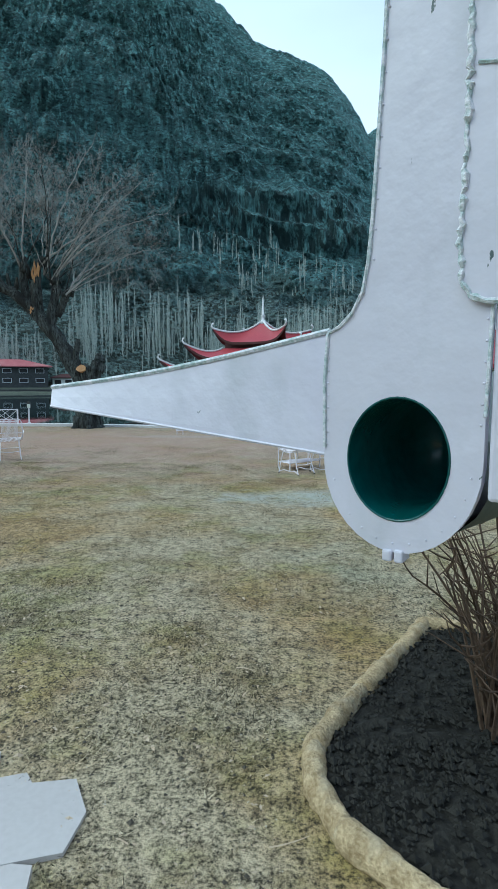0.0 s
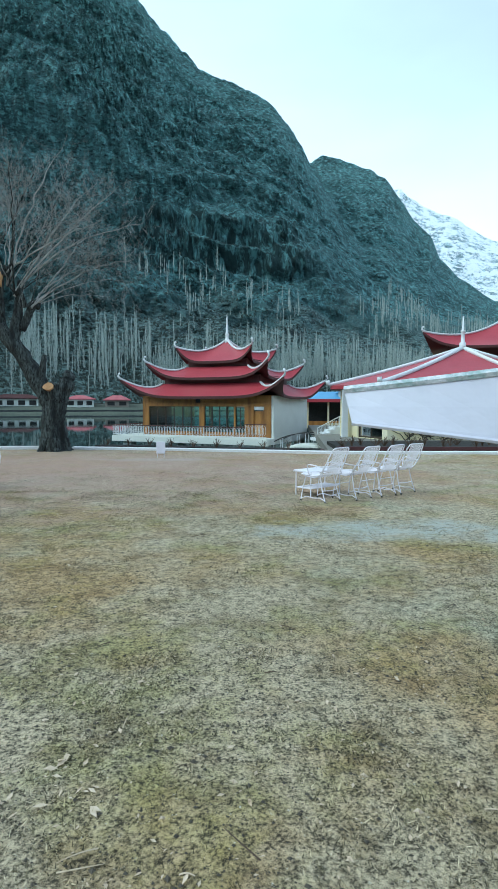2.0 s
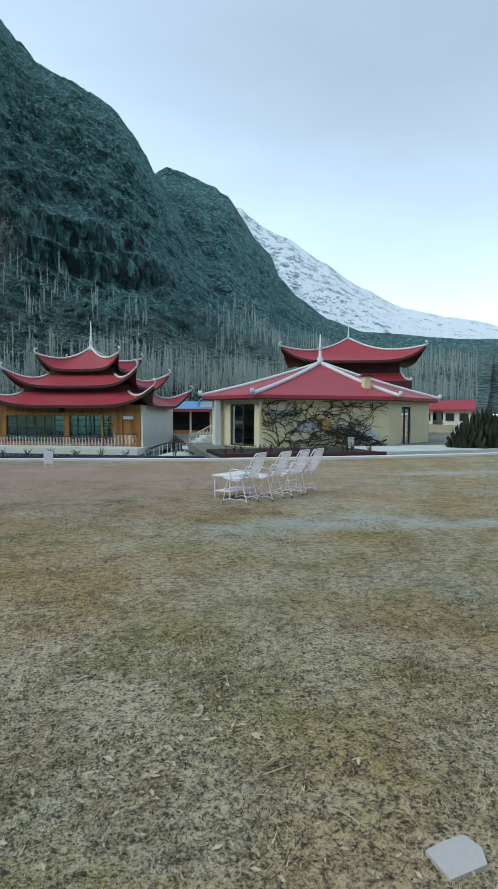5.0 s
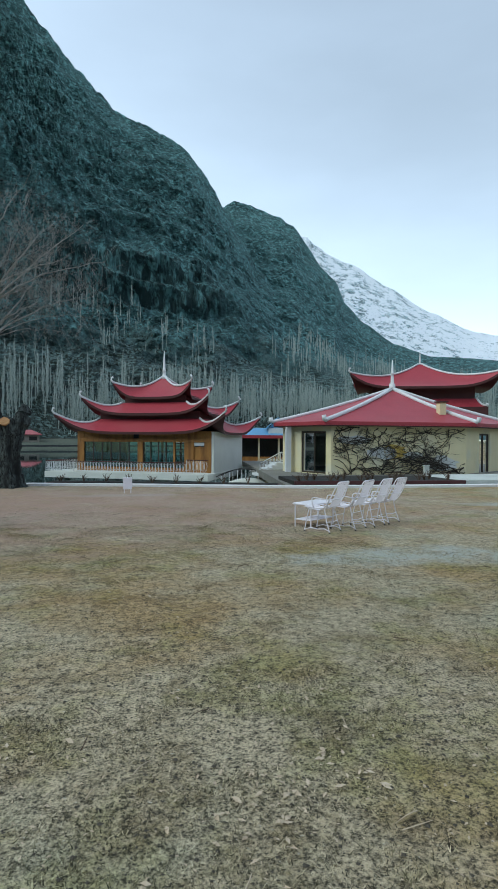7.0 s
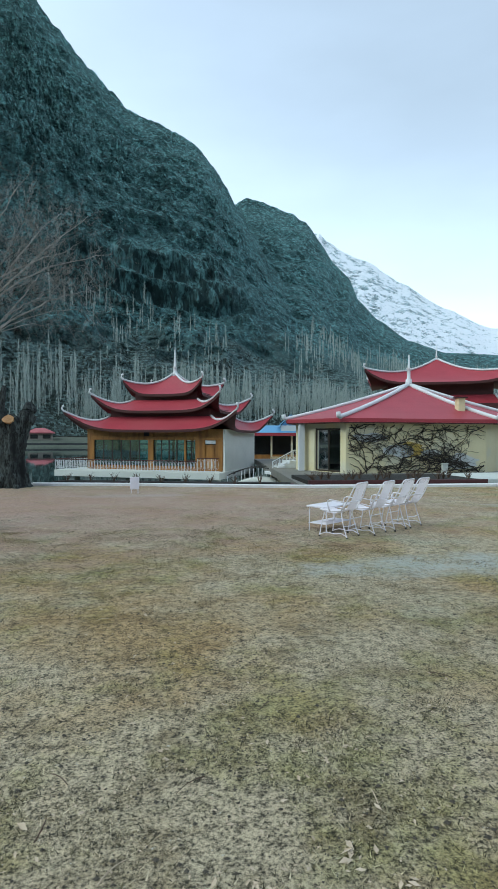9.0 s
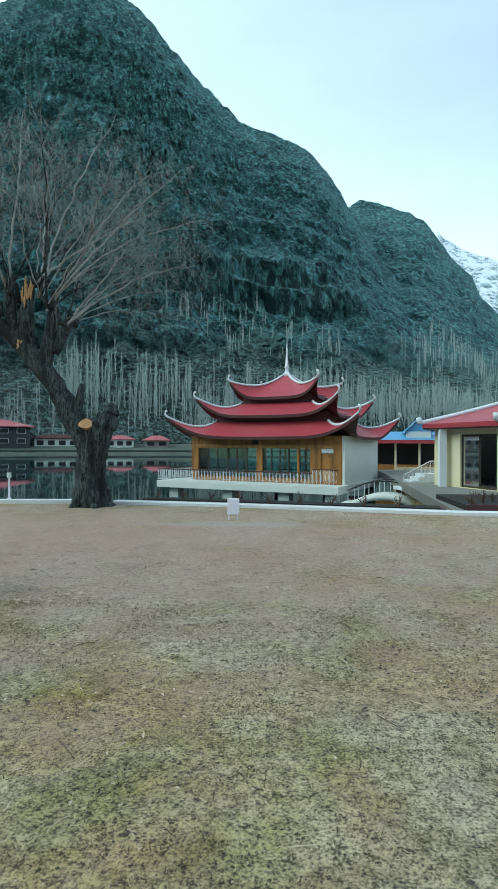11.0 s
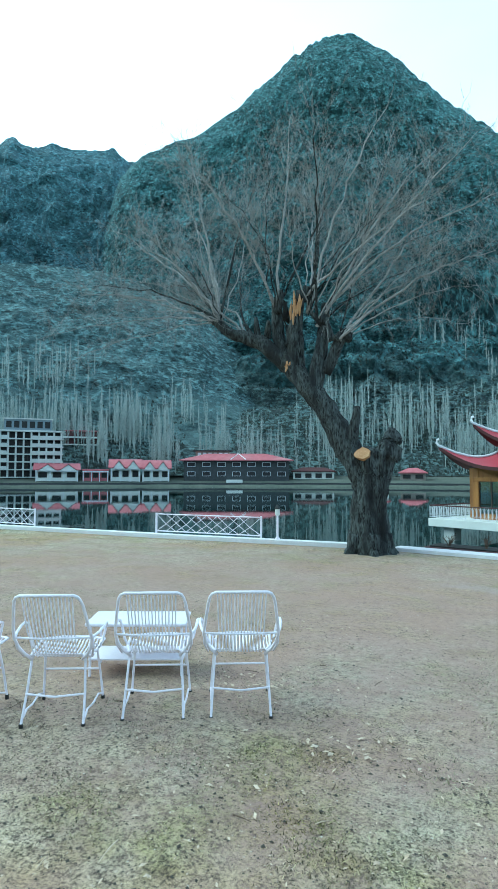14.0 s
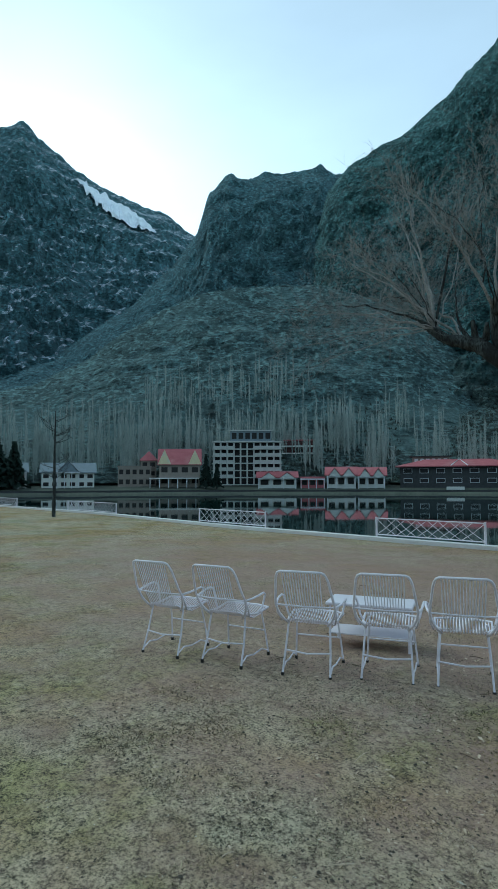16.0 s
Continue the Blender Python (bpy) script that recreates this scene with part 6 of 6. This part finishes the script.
# ------------------------------------------------------------------ far shore
def house(name, az0, az1, r, z0, h, depth, wall, roofm, label, storeys=1, bays=4, gable=0.0, hip=0.0, over=0.6, group=""):
    p, q = polar(az0, r, z0), polar(az1, r, z0)
    w = (q - p).length
    root = thing(name, Matrix.Translation((p + q) / 2) @ pose(0, 0, 0, 0, 0, math.degrees(math.atan2(q.y - p.y, q.x - p.x))), label, "house", group)
    part("wall", box(B(), -w / 2, w / 2, 0, depth, -0.6, h), wall, root)
    bm = B()
    if hip:
        ring = [(-w / 2 - over, -over), (w / 2 + over, -over), (w / 2 + over, depth + over), (-w / 2 - over, depth + over)]
        vs = [bm.verts.new((x, y, h)) for x, y in ring]
        lo = [bm.verts.new((x, y, h - 0.25)) for x, y in ring]
        tops = [bm.verts.new((-w / 2 + depth / 2, depth / 2, h + hip)), bm.verts.new((w / 2 - depth / 2, depth / 2, h + hip))] if w > depth * 1.1 else [bm.verts.new((0, depth / 2, h + hip))] * 2
        bm.faces.new((vs[0], vs[1], tops[1], tops[0]) if tops[0] is not tops[1] else (vs[0], vs[1], tops[0]))
        bm.faces.new((vs[1], vs[2], tops[1]))
        bm.faces.new((vs[2], vs[3], tops[0], tops[1]) if tops[0] is not tops[1] else (vs[2], vs[3], tops[0]))
        bm.faces.new((vs[3], vs[0], tops[0]))
        for i in range(4):
            bm.faces.new((lo[i], lo[(i + 1) % 4], vs[(i + 1) % 4], vs[i]))
        bm.faces.new(lo[::-1])
    elif gable:
        for s in (0, 1):
            y0, y1 = (-over, depth / 2) if s == 0 else (depth + over, depth / 2)
            a = [bm.verts.new(v) for v in ((-w / 2 - over, y0, h), (w / 2 + over, y0, h), (w / 2 + over, y1, h + gable), (-w / 2 - over, y1, h + gable))]
            bm.faces.new(a)
        box(bm, -w / 2 - over, w / 2 + over, -over, depth + over, h - 0.2, h - 0.002)
    else:
        box(bm, -w / 2 - over * 0.3, w / 2 + over * 0.3, -over * 0.3, depth + over * 0.3, h, h + 0.3)
    part("roof", bm, roofm, root)
    sh = h / storeys
    for k in range(storeys):
        for i in range(bays):
            x = -w / 2 + w * (i + 0.5) / bays
            ww, hh = min(w / bays * 0.62, 2.2), sh * 0.48
            wd = part("window", box(B(), x - ww / 2, x + ww / 2, -0.10, 0.02, sh * k + sh * 0.26, sh * k + sh * 0.26 + hh), TRIM if wall is DSTONE else FRAME, root)
            part("pane", box(B(), x - ww / 2 + 0.12, x + ww / 2 - 0.12, -0.13, -0.101, sh * k + sh * 0.26 + 0.1, sh * k + sh * 0.26 + hh - 0.1), DARK, wd)
    return root, w


def porch(root, x0, x1, z, material, depth=2.2, posts=4):
    part("porch_roof", box(B(), x0, x1, -depth, 0.0, z, z + 0.3), material, root)
    for i in range(posts):
        x = x0 + 0.2 + (x1 - x0 - 0.4) * i / (posts - 1)
        part("porch_post", box(B(), x - 0.1, x + 0.1, -depth + 0.1, -depth + 0.3, -0.5, z), TRIM, root)


ZB = 0.2
rt, w = house("dark_stone_house", -34.0, -23.6, 156, ZB + 0.5, 5.0, 12, DSTONE, FADED, "dark stone two-storey house with a low red hipped roof", 2, 7, hip=1.9, over=1.1)
part("roof_ridge", tube(B(), [(-1.5, -1.1, 5.1), (0.5, 5.9, 6.9), (2.5, -1.1, 5.1)], 0.16, 5), TRIM, rt)
part("upper_storey", box(B(), -11.5, -2.0, 7, 11, 5.3, 7.6), BRICKY, rt)
part("upper_roof", box(B(), -12.2, -1.4, 6.4, 11.6, 7.6, 7.9), DSTONE, rt)
for i in range(6):
    part("upper_window", box(B(), -10.9 + 1.5 * i, -10.0 + 1.5 * i, 6.9, 7.02, 6.2, 7.2), TRIM, rt)
part("front_steps", box(B(), -2.6, 1.6, -5.0, -0.2, -2.0, -0.3), PALE, rt, "white front steps")
house("lake_cottage", -23.2, -19.2, 160, ZB, 2.6, 5, PALE, MAROON, "small white cottage with a dark red roof", 1, 4, hip=1.0, group="small lakeside cottages")
house("lake_cottage", -16.6, -14.0, 158, ZB, 2.4, 5, PALE, FADED, "small white cottage with a red roof", 1, 3, hip=1.0, group="small lakeside cottages")
house("lake_cottage", -12.9, -10.6, 158, ZB, 2.2, 4, BRICKY, FADED, "low stone cottage with a red roof", 1, 2, hip=1.2, group="small lakeside cottages")
depth_of_gable = 3.4


def prism_face(cx, half, y, z0, z1):
    """A thick triangular gable wall."""
    bm = B()
    f = [bm.verts.new(v) for v in ((cx - half, y, z0), (cx + half, y, z0), (cx, y, z1))]
    b = [bm.verts.new(v) for v in ((cx - half, y + 0.2, z0), (cx + half, y + 0.2, z0), (cx, y + 0.2, z1))]
    bm.faces.new(f)
    bm.faces.new(b[::-1])
    for i in range(3):
        bm.faces.new((f[i], b[i], b[(i + 1) % 3], f[(i + 1) % 3]))
    return bm


for a0, a1, h, g, wl in ((-47.8, -44.0, 2.8, 1.6, PALE), (-43.6, -41.2, 2.6, 0, FADED), (-41.0, -38.2, 3.4, 2.2, PALE), (-38.0, -35.4, 3.2, 2.2, PALE)):
    rt, w = house("red_roofed_guesthouse", a0, a1, 155, ZB, h, 7, wl, FADED, "white lakeside guesthouse with a red gabled roof", 1, 3, gable=g, group="red-roofed guesthouses")
    porch(rt, -w / 2, w / 2, h * 0.8, TRIM, 1.4)
    if g:
        k = w * 0.24
        for cx in (-w * 0.22, w * 0.26):
            bm = B()
            for e in (-1, 1):
                a = [bm.verts.new(v) for v in ((cx, -1.9, h + g * 0.85), (cx, depth_of_gable, h + g * 0.85), (cx + e * k, depth_of_gable, h * 0.86), (cx + e * k, -1.9, h * 0.86))]
                bm.faces.new(a)
            part("gable_roof", bm, FADED, rt, "small red front gable")
            part("gable_face", prism_face(cx, k * 0.9, -1.6, h * 0.86, h + g * 0.72), PALE, rt)
# unfinished concrete hotel
rt, w = house("concrete_hotel", -52.2, -45.6, 162, ZB + 0.6, 12.2, 10, DARK, CONC, "large grey concrete hotel, six storeys, unfinished", 1, 1, over=0.4)
for k in range(7):
    part("floor_slab", box(B(), -w / 2 - 0.5, w / 2 + 0.5, -1.6, 0.2, k * 2.0, k * 2.0 + 0.3), CONC, rt)
for i in range(11):
    x = -w / 2 + w * i / 10
    part("column", box(B(), x - 0.22, x + 0.22, -1.2, 0.02, 0, 12.2), CONC, rt)
for k in range(1, 6):
    for i in (0, 1, 2, 6, 7, 8, 9):
        x = -w / 2 + w * (i + 0.5) / 10
        part("balcony", box(B(), x - w / 20, x + w / 20 - 0.25, -1.62, -1.5, k * 2.0 + 0.3, k * 2.0 + 1.0), CONC, rt)
part("penthouse", box(B(), -w / 2 + 4.5, w / 2 - 2.5, 0, 8, 12.5, 15.3), HGREY, rt)
part("penthouse_roof", box(B(), -w / 2 + 4.1, w / 2 - 2.1, -0.4, 8.4, 15.3, 15.6), CONC, rt)
for i in range(6):
    part("penthouse_window", box(B(), -w / 2 + 5.0 + 1.9 * i, -w / 2 + 6.3 + 1.9 * i, -0.1, 0.02, 13.1, 14.8), DARK, rt)
rt, w = house("brick_hotel", -45.3, -42.2, 178, 5.5, 9.0, 8, MAROON, FADED, "red-roofed hotel wing under construction on the slope", 1, 1, over=1.0)
for k in range(4):
    part("floor_slab", box(B(), -w / 2 - 0.6, w / 2 + 0.6, -1.4, 0.2, k * 2.2 + 0.4, k * 2.2 + 0.8), PALE, rt)
# tall red-roofed house with stone annex
rt, w = house("tall_gabled_house", -57.6, -53.6, 158, ZB + 0.4, 6.0, 7, BRICKY, FADED, "tall stone house with a steep red gabled roof", 2, 4, gable=4.4, over=0.5)
porch(rt, -w / 2 - 2.5, w / 2 + 1.5, 2.0, PALE, 3.0, 7)
for s in (-1, 1):
    bm = B()
    x = s * (w / 2 - 1.4)
    bm.faces.new([bm.verts.new(v) for v in ((x - 1.8, -0.55, 6.0), (x + 1.8, -0.55, 6.0), (x, -0.55, 10.0))])
    bm.faces.new([bm.verts.new(v) for v in ((x - 1.8, -0.4, 6.0), (x, -0.4, 10.0), (x + 1.8, -0.4, 6.0))])
    part("gable", bm, CREAM, rt, "cream gable")
house("stone_annex", -61.6, -58.4, 160, ZB + 0.3, 5.4, 6, BRICKY, BRICKY, "square stone annex with many windows", 2, 5)
house("stone_turret", -59.4, -57.9, 162, ZB + 0.3, 7.4, 4, BRICKY, FADED, "stone turret with a pyramid red roof", 3, 2, hip=2.6, over=0.4)
for a0, a1 in ((-68.6, -63.8), (-76.2, -69.9)):
    rt, w = house("grey_roofed_villa", a0, a1, 158, ZB, 4.2, 8, PALE, HGREY, "white lakeside villa with blue-grey gabled roofs", 2, 6, gable=2.6, group="grey-roofed villas")
    for x in ((0,) if a0 > -70 else (-w / 3, w / 3)):
        bm = B()
        for s in (-1, 1):
            bm.faces.new([bm.verts.new(v) for v in ((x, -1.6, 7.3), (x, 3, 7.3), (x + s * 3.0, 3, 4.1), (x + s * 3.0, -1.6, 4.1))])
        part("gable_roof", bm, TRIM, rt)
        bm = B()
        bm.faces.new([bm.verts.new(v) for v in ((x - 2.7, -1.2, 4.2), (x + 2.7, -1.2, 4.2), (x, -1.2, 7.0))])
        part("gable_face", bm, HGREY, rt)
        porch(rt, x - 2.9, x + 2.9, 4.0, TRIM, 1.5, 4)
# houses up the slope, seen past the restaurant
for az, r, c in ((35.0, 84, RED), (36.8, 88, RED), (38.6, 82, RED)):
    house("hill_cottage", az - 1.3, az + 1.3, r, 0.0, 2.2, 4, PALE, c, "small white cottage with a bright red roof", 1, 2, gable=1.3, group="cottages behind the restaurant")
strip("wall_far_embankment", [tuple(polar(a, 150.5).xy) for a in range(-80, 22, 2)], -0.4, 0.4, -1.6, -0.35, DSTONE, "stone embankment of the far shore", "embankment")


def spiky_tree(name, x, y, z, h, w, material, label, rnd, n=260):
    root = thing(name, pose(x, y, z), label, "tree")
    part("trunk", tube(B(), [(0, 0, -0.3), (0, 0, h * 0.5), (0, 0, h)], [w * 0.09, w * 0.06, 0.02], 7), BARK, root)
    verts, faces = [], []
    for _ in range(n):
        s = rnd.uniform(0.1, 1.0)
        a = rnd.random() * 6.3
        r = w * (1.04 - s) * rnd.uniform(0.5, 1.1)
        c = Vector((math.cos(a) * r, math.sin(a) * r, s * h - 0.25 * r))
        k = len(verts)
        t = Vector((-math.sin(a), math.cos(a), 0)) * w * 0.16
        verts += [(0, 0, s * h), tuple(c + t), tuple(c + Vector((0, 0, -0.15 * w))), tuple(c - t)]
        faces += [(k, k + 1, k + 2), (k, k + 2, k + 3)]
    crown = new("crown", raw("crown", verts, faces, material))
    crown.parent = root


rr = random.Random(8)
for az, r, h, w in ((-72.6, 156, 15, 5.4), (-71.0, 156, 12, 4.2), (-53.0, 153, 9, 2.4), (-51.9, 153, 6.5, 2.0)):
    p = polar(az, r, ZB)
    spiky_tree("conifer", p.x, p.y, p.z, h, w, CONIFER, "dark green conifer on the far shore", rr)


def brushy(name, x, y, z, rx, ry, h, m, material, label, seed, blades=900, group=""):
    """A dense shrub: short stems with many small leaves or clumps."""
    rnd = random.Random(seed)
    root = thing(name, pose(x, y, z), label, "bush", group)
    verts, faces = [], []
    for _ in range(blades):
        a, s = rnd.random() * 6.3, rnd.random() ** 0.5
        p = Vector((rx * s * math.cos(a), ry * s * math.sin(a), 0))
        top = h * (1 - 0.75 * s * s) * rnd.uniform(0.4, 1.1)
        q = p + Vector((rnd.gauss(0, 0.15), rnd.gauss(0, 0.15), top))
        k, b = len(verts), rnd.uniform(0.02, 0.05) * m
        d = rnd.random() * 6.3
        e = Vector((math.cos(d), math.sin(d), 0)) * b
        verts += [tuple(p - e), tuple(p + e), tuple(q + e * 1.6 + Vector((0, 0, -0.1))), tuple(q)]
        faces += [(k, k + 1, k + 2, k + 3)]
    ob = new("foliage", raw("foliage", verts, faces, material))
    ob.parent = root
    part("stem", tube(B(), [(0, 0, -0.1), (0.02, 0, h * 0.3), (0, 0.03, h * 0.6)], [0.05, 0.04, 0.02], 6), BARK, root)
    return root


brushy("juniper_hedge", 13.6, 20.6, 0.0, 1.5, 0.8, 1.7, 1.6, SHRUB, "dark tangled shrub beside the restaurant", 1, 1500)
brushy("juniper_hedge", 16.0, 20.2, 0.0, 1.8, 1.0, 2.2, 1.6, SHRUB, "dark tangled shrub beside the restaurant", 2, 1700)
strip("kerb_bed_edge", [(14.6, 19.3), (16, 19.2), (18, 19.4), (22, 20.6)], -0.1, 0.1, -0.1, 0.22, MAROON, "dark red edging of the shrub bed", "kerb")


def stemmy(name, x, y, h, n, seed, label, group, z=0.0):
    rnd = random.Random(seed)
    root = thing(name, pose(x, y, z), label, "bush", group)
    bm = B()
    for _ in range(n):
        a, t = rnd.random() * 6.3, rnd.uniform(0.1, 0.9)
        tip = Vector((math.cos(a) * math.sin(t), math.sin(a) * math.sin(t), math.cos(t))) * h * rnd.uniform(0.6, 1.1)
        tube(bm, bez((0, 0, -0.02), tip * 0.5 + Vector((0, 0, 0.05)), tip, 4), [0.012, 0.011, 0.009, 0.007, 0.004], 4)
        for s in (0.5, 0.75):
            e = Vector((rnd.gauss(0, 1), rnd.gauss(0, 1), 0.8)).normalized() * h * 0.3
            tube(bm, [tip * s, tip * s + e], [0.007, 0.003], 3)
    part("stem", bm, TWIG, root)


strip("flower_bed_soil", [(1.9, 18.95), (4.6, 18.85), (7.9, 18.85)], 0.0, 3.0, -0.1, 0.16, SOIL, "dark soil of the raised bed before the restaurant", "soil")
strip("kerb_flower_bed", [(1.85, 18.9), (4.6, 18.8), (7.95, 18.8)], -0.08, 0.0, -0.1, 0.19, MAROON, "dark red edging of the raised flower bed", "kerb")
strip("wall_low_terrace", [(8.0, 18.9), (12.9, 19.25), (14.5, 19.5)], 0.0, 3.2, -0.1, 0.17, CONC, "low grey plinth of the terrace before the vine wall", "wall")
for i in range(16):
    stemmy("bare_flower_bush", 2.1 + 0.36 * i, 19.15 + 0.35 * (i % 3), 0.36, 10, 40 + i, "leafless low flowering bush", "bare bushes before the restaurant", 0.15)
for i in range(9):
    stemmy("bare_waterside_bush", -5.9 + 0.78 * i, 21.03 - 0.235 * i, 0.34, 7, 70 + i, "leafless low bush by the water", "bare bushes by the water", 0.06)


def build_sapling():
    root = thing("young_tree", pose(-29.8, 17.6, 0), "slim young tree with a bare trunk and thin dark crown", "tree")
    part("trunk", tube(B(), [(0, 0, -0.1), (0.02, 0, 1.5), (-0.03, 0, 3.2), (0.02, 0, 5.0)], [0.09, 0.07, 0.05, 0.02], 8), BARK, root)
    rnd = random.Random(6)
    for i in range(16):
        a, s = rnd.random() * 6.3, rnd.uniform(1.8, 4.6)
        tip = Vector((math.cos(a) * 0.8, math.sin(a) * 0.8, s + rnd.uniform(0.2, 0.9)))
        bm = B()
        tube(bm, bez((0, 0, s), (tip.x * 0.6, tip.y * 0.6, s + 0.1), tip, 5), [0.02, 0.017, 0.014, 0.011, 0.008, 0.004], 4)
        for _ in range(7):
            q = Vector((0, 0, s)).lerp(tip, rnd.uniform(0.4, 1))
            tube(bm, [q, q + Vector((rnd.gauss(0, 0.25), rnd.gauss(0, 0.25), rnd.uniform(-0.1, 0.35)))], [0.008, 0.003], 3)
        part("branch", bm, BARK, root)


build_sapling()


# ------------------------------------------------------------------ turf detail
# stretches of lawn beside the line walked: x0, x1, y0, y1 and the share of what lies there
STRETCHES = [(-4.6, 1.6, 1.3, 4.5, 0.34), (-5.6, 3.0, 4.5, 8.6, 0.20), (-7.4, 0.4, 8.6, 11.0, 0.26), (-10.5, 1.5, 11.0, 14.0, 0.15), (-6.5, 5.0, 8.6, 13.0, 0.05)]


def in_bed(x, y):
    return (x > -0.05) & (y > 1.1) & (y < 3.8)


def build_turf():
    rng = np.random.default_rng(3)
    xs, ys = [], []
    for x0, x1, y0, y1, share in STRETCHES:
        k = int(330000 * share)
        xs.append(rng.uniform(x0, x1, k))
        ys.append(rng.uniform(y0, y1, k))
    x, y = np.concatenate(xs), np.concatenate(ys)
    # blades stand in tufts and leave worn places bare
    tuft = np.array([noise.fractal(Vector((a * 1.3, b * 1.3, 2)), 0.7, 2.1, 4) for a, b in zip(x, y)])
    keep = (rng.uniform(-0.7, 0.7, len(x)) < tuft * 1.6 + 0.05) & ~in_bed(x, y)
    x, y = x[keep], y[keep]
    n = len(x)
    h = rng.uniform(0.008, 0.024, n) * np.where(y > 8.6, 0.7, 1.0)
    z = np.array([lawn_z(a, b) for a, b in zip(x, y)]) - 0.003
    a, lean, w = rng.uniform(0, 6.28, n), rng.uniform(0.4, 2.4, n), rng.uniform(0.0020, 0.0045, n)
    b = rng.uniform(0, 6.28, n)
    v = np.empty((n, 3, 3))
    v[:, 0] = np.stack([x + w * np.cos(a), y + w * np.sin(a), z], 1)
    v[:, 1] = np.stack([x - w * np.cos(a), y - w * np.sin(a), z], 1)
    v[:, 2] = np.stack([x + h * lean * np.cos(b), y + h * lean * np.sin(b), z + h], 1)
    me = bpy.data.meshes.new("grass")
    me.from_pydata(v.reshape(-1, 3).tolist(), [], np.arange(3 * n).reshape(-1, 3).tolist())
    me.materials.append(BLADE)
    tagged(new("grass", me), "short dry grass blades of the lawn", "grass", kind="stuff")


build_turf()


def spot(rnd):
    """A place on the lawn beside the line walked."""
    while True:
        k = rnd.random()
        for x0, x1, y0, y1, share in STRETCHES:
            k -= share
            if k <= 0:
                break
        x, y = rnd.uniform(x0, x1), rnd.uniform(y0, y1)
        if not in_bed(x, y):
            return x, y


def build_litter():
    rnd = random.Random(17)
    verts, faces = [], []

    def leaf(x, y, s, curl):
        a = rnd.random() * 6.3
        z = lawn_z(x, y) + 0.012
        c, d = Vector((math.cos(a), math.sin(a), 0)), Vector((-math.sin(a), math.cos(a), 0))
        p = Vector((x, y, z))
        k = len(verts)
        up = Vector((0, 0, 1))
        pts = [p - c * s, p - d * s * 0.35 + up * curl * s, p + c * s * 0.1 - d * s * 0.38 + up * curl * s, p + c * s + up * curl * s * 0.6, p + c * s * 0.1 + d * s * 0.38 + up * curl * s * 0.7, p + d * s * 0.33]
        verts.extend(tuple(q) for q in pts)
        faces.append(tuple(range(k, k + 6)))

    for _ in range(5200):
        x, y = spot(rnd)
        leaf(x, y, rnd.uniform(0.004, 0.012) + 0.014 * rnd.random() ** 5, rnd.uniform(0, 0.7))
    for _ in range(260):
        x, y = spot(rnd)
        leaf(x, y, rnd.uniform(0.012, 0.028), rnd.uniform(0.1, 0.8))
    for cx, cy, m in ((-2.35, 3.0, 30), (-2.15, 3.2, 26), (-3.6, 3.6, 14), (-5.0, 11.1, 24), (-6.0, 11.75, 34)):
        for _ in range(m):
            leaf(rnd.gauss(cx, 0.14), rnd.gauss(cy, 0.16), rnd.uniform(0.012, 0.034), rnd.uniform(0, 0.5))
    tagged(new("fallen_leaves", raw("fallen_leaves", verts, faces, LEAF)), "curled pale dead leaves scattered over the lawn", "leaves", kind="stuff")
    cv, cf = [], []
    for _ in range(24000):
        x, y = spot(rnd)
        w = rnd.uniform(0.0015, 0.0055) + 0.010 * rnd.random() ** 8
        z, k = lawn_z(x, y) + 0.006, len(cv)
        cv.extend((x + dx * w * rnd.uniform(0.5, 1.6), y + dy * w * rnd.uniform(0.5, 1.6), z + dz * w) for dx, dy, dz in ((1, 0, 0), (-0.3, 0.9, 0), (-0.9, -0.1, 0), (0, -0.9, 0), (0, 0, 0.6)))
        cf.extend(((k, k + 1, k + 4), (k + 1, k + 2, k + 4), (k + 2, k + 3, k + 4), (k + 3, k, k + 4)))
    tagged(new("lawn_crumbs", raw("lawn_crumbs", cv, cf, CRUMB)), "dark crumbs of soil between the grass", "soil", kind="stuff")
    for name, material, label, m, far in (("fallen_twigs", TWIG, "small dark twigs lying in the grass", 60, 0.22), ("straw_stalks", LEAF, "pale dry stalks lying in the grass", 90, 0.16)):
        bm = B()
        for _ in range(m):
            (x, y), a, L = spot(rnd), rnd.random() * 6.3, rnd.uniform(0.05, far)
            z = lawn_z(x, y) + 0.012
            bend = rnd.uniform(-0.35, 0.35)
            tube(bm, bez((x, y, z), (x + L * 0.5 * math.cos(a + bend), y + L * 0.5 * math.sin(a + bend), z + 0.014), (x + L * math.cos(a), y + L * math.sin(a), z), 6), [0.0032, 0.0031, 0.003, 0.0028, 0.0026, 0.0022, 0.0016], 4)
        tagged(link(name, bm, material), label, "twigs", kind="stuff")


build_litter()
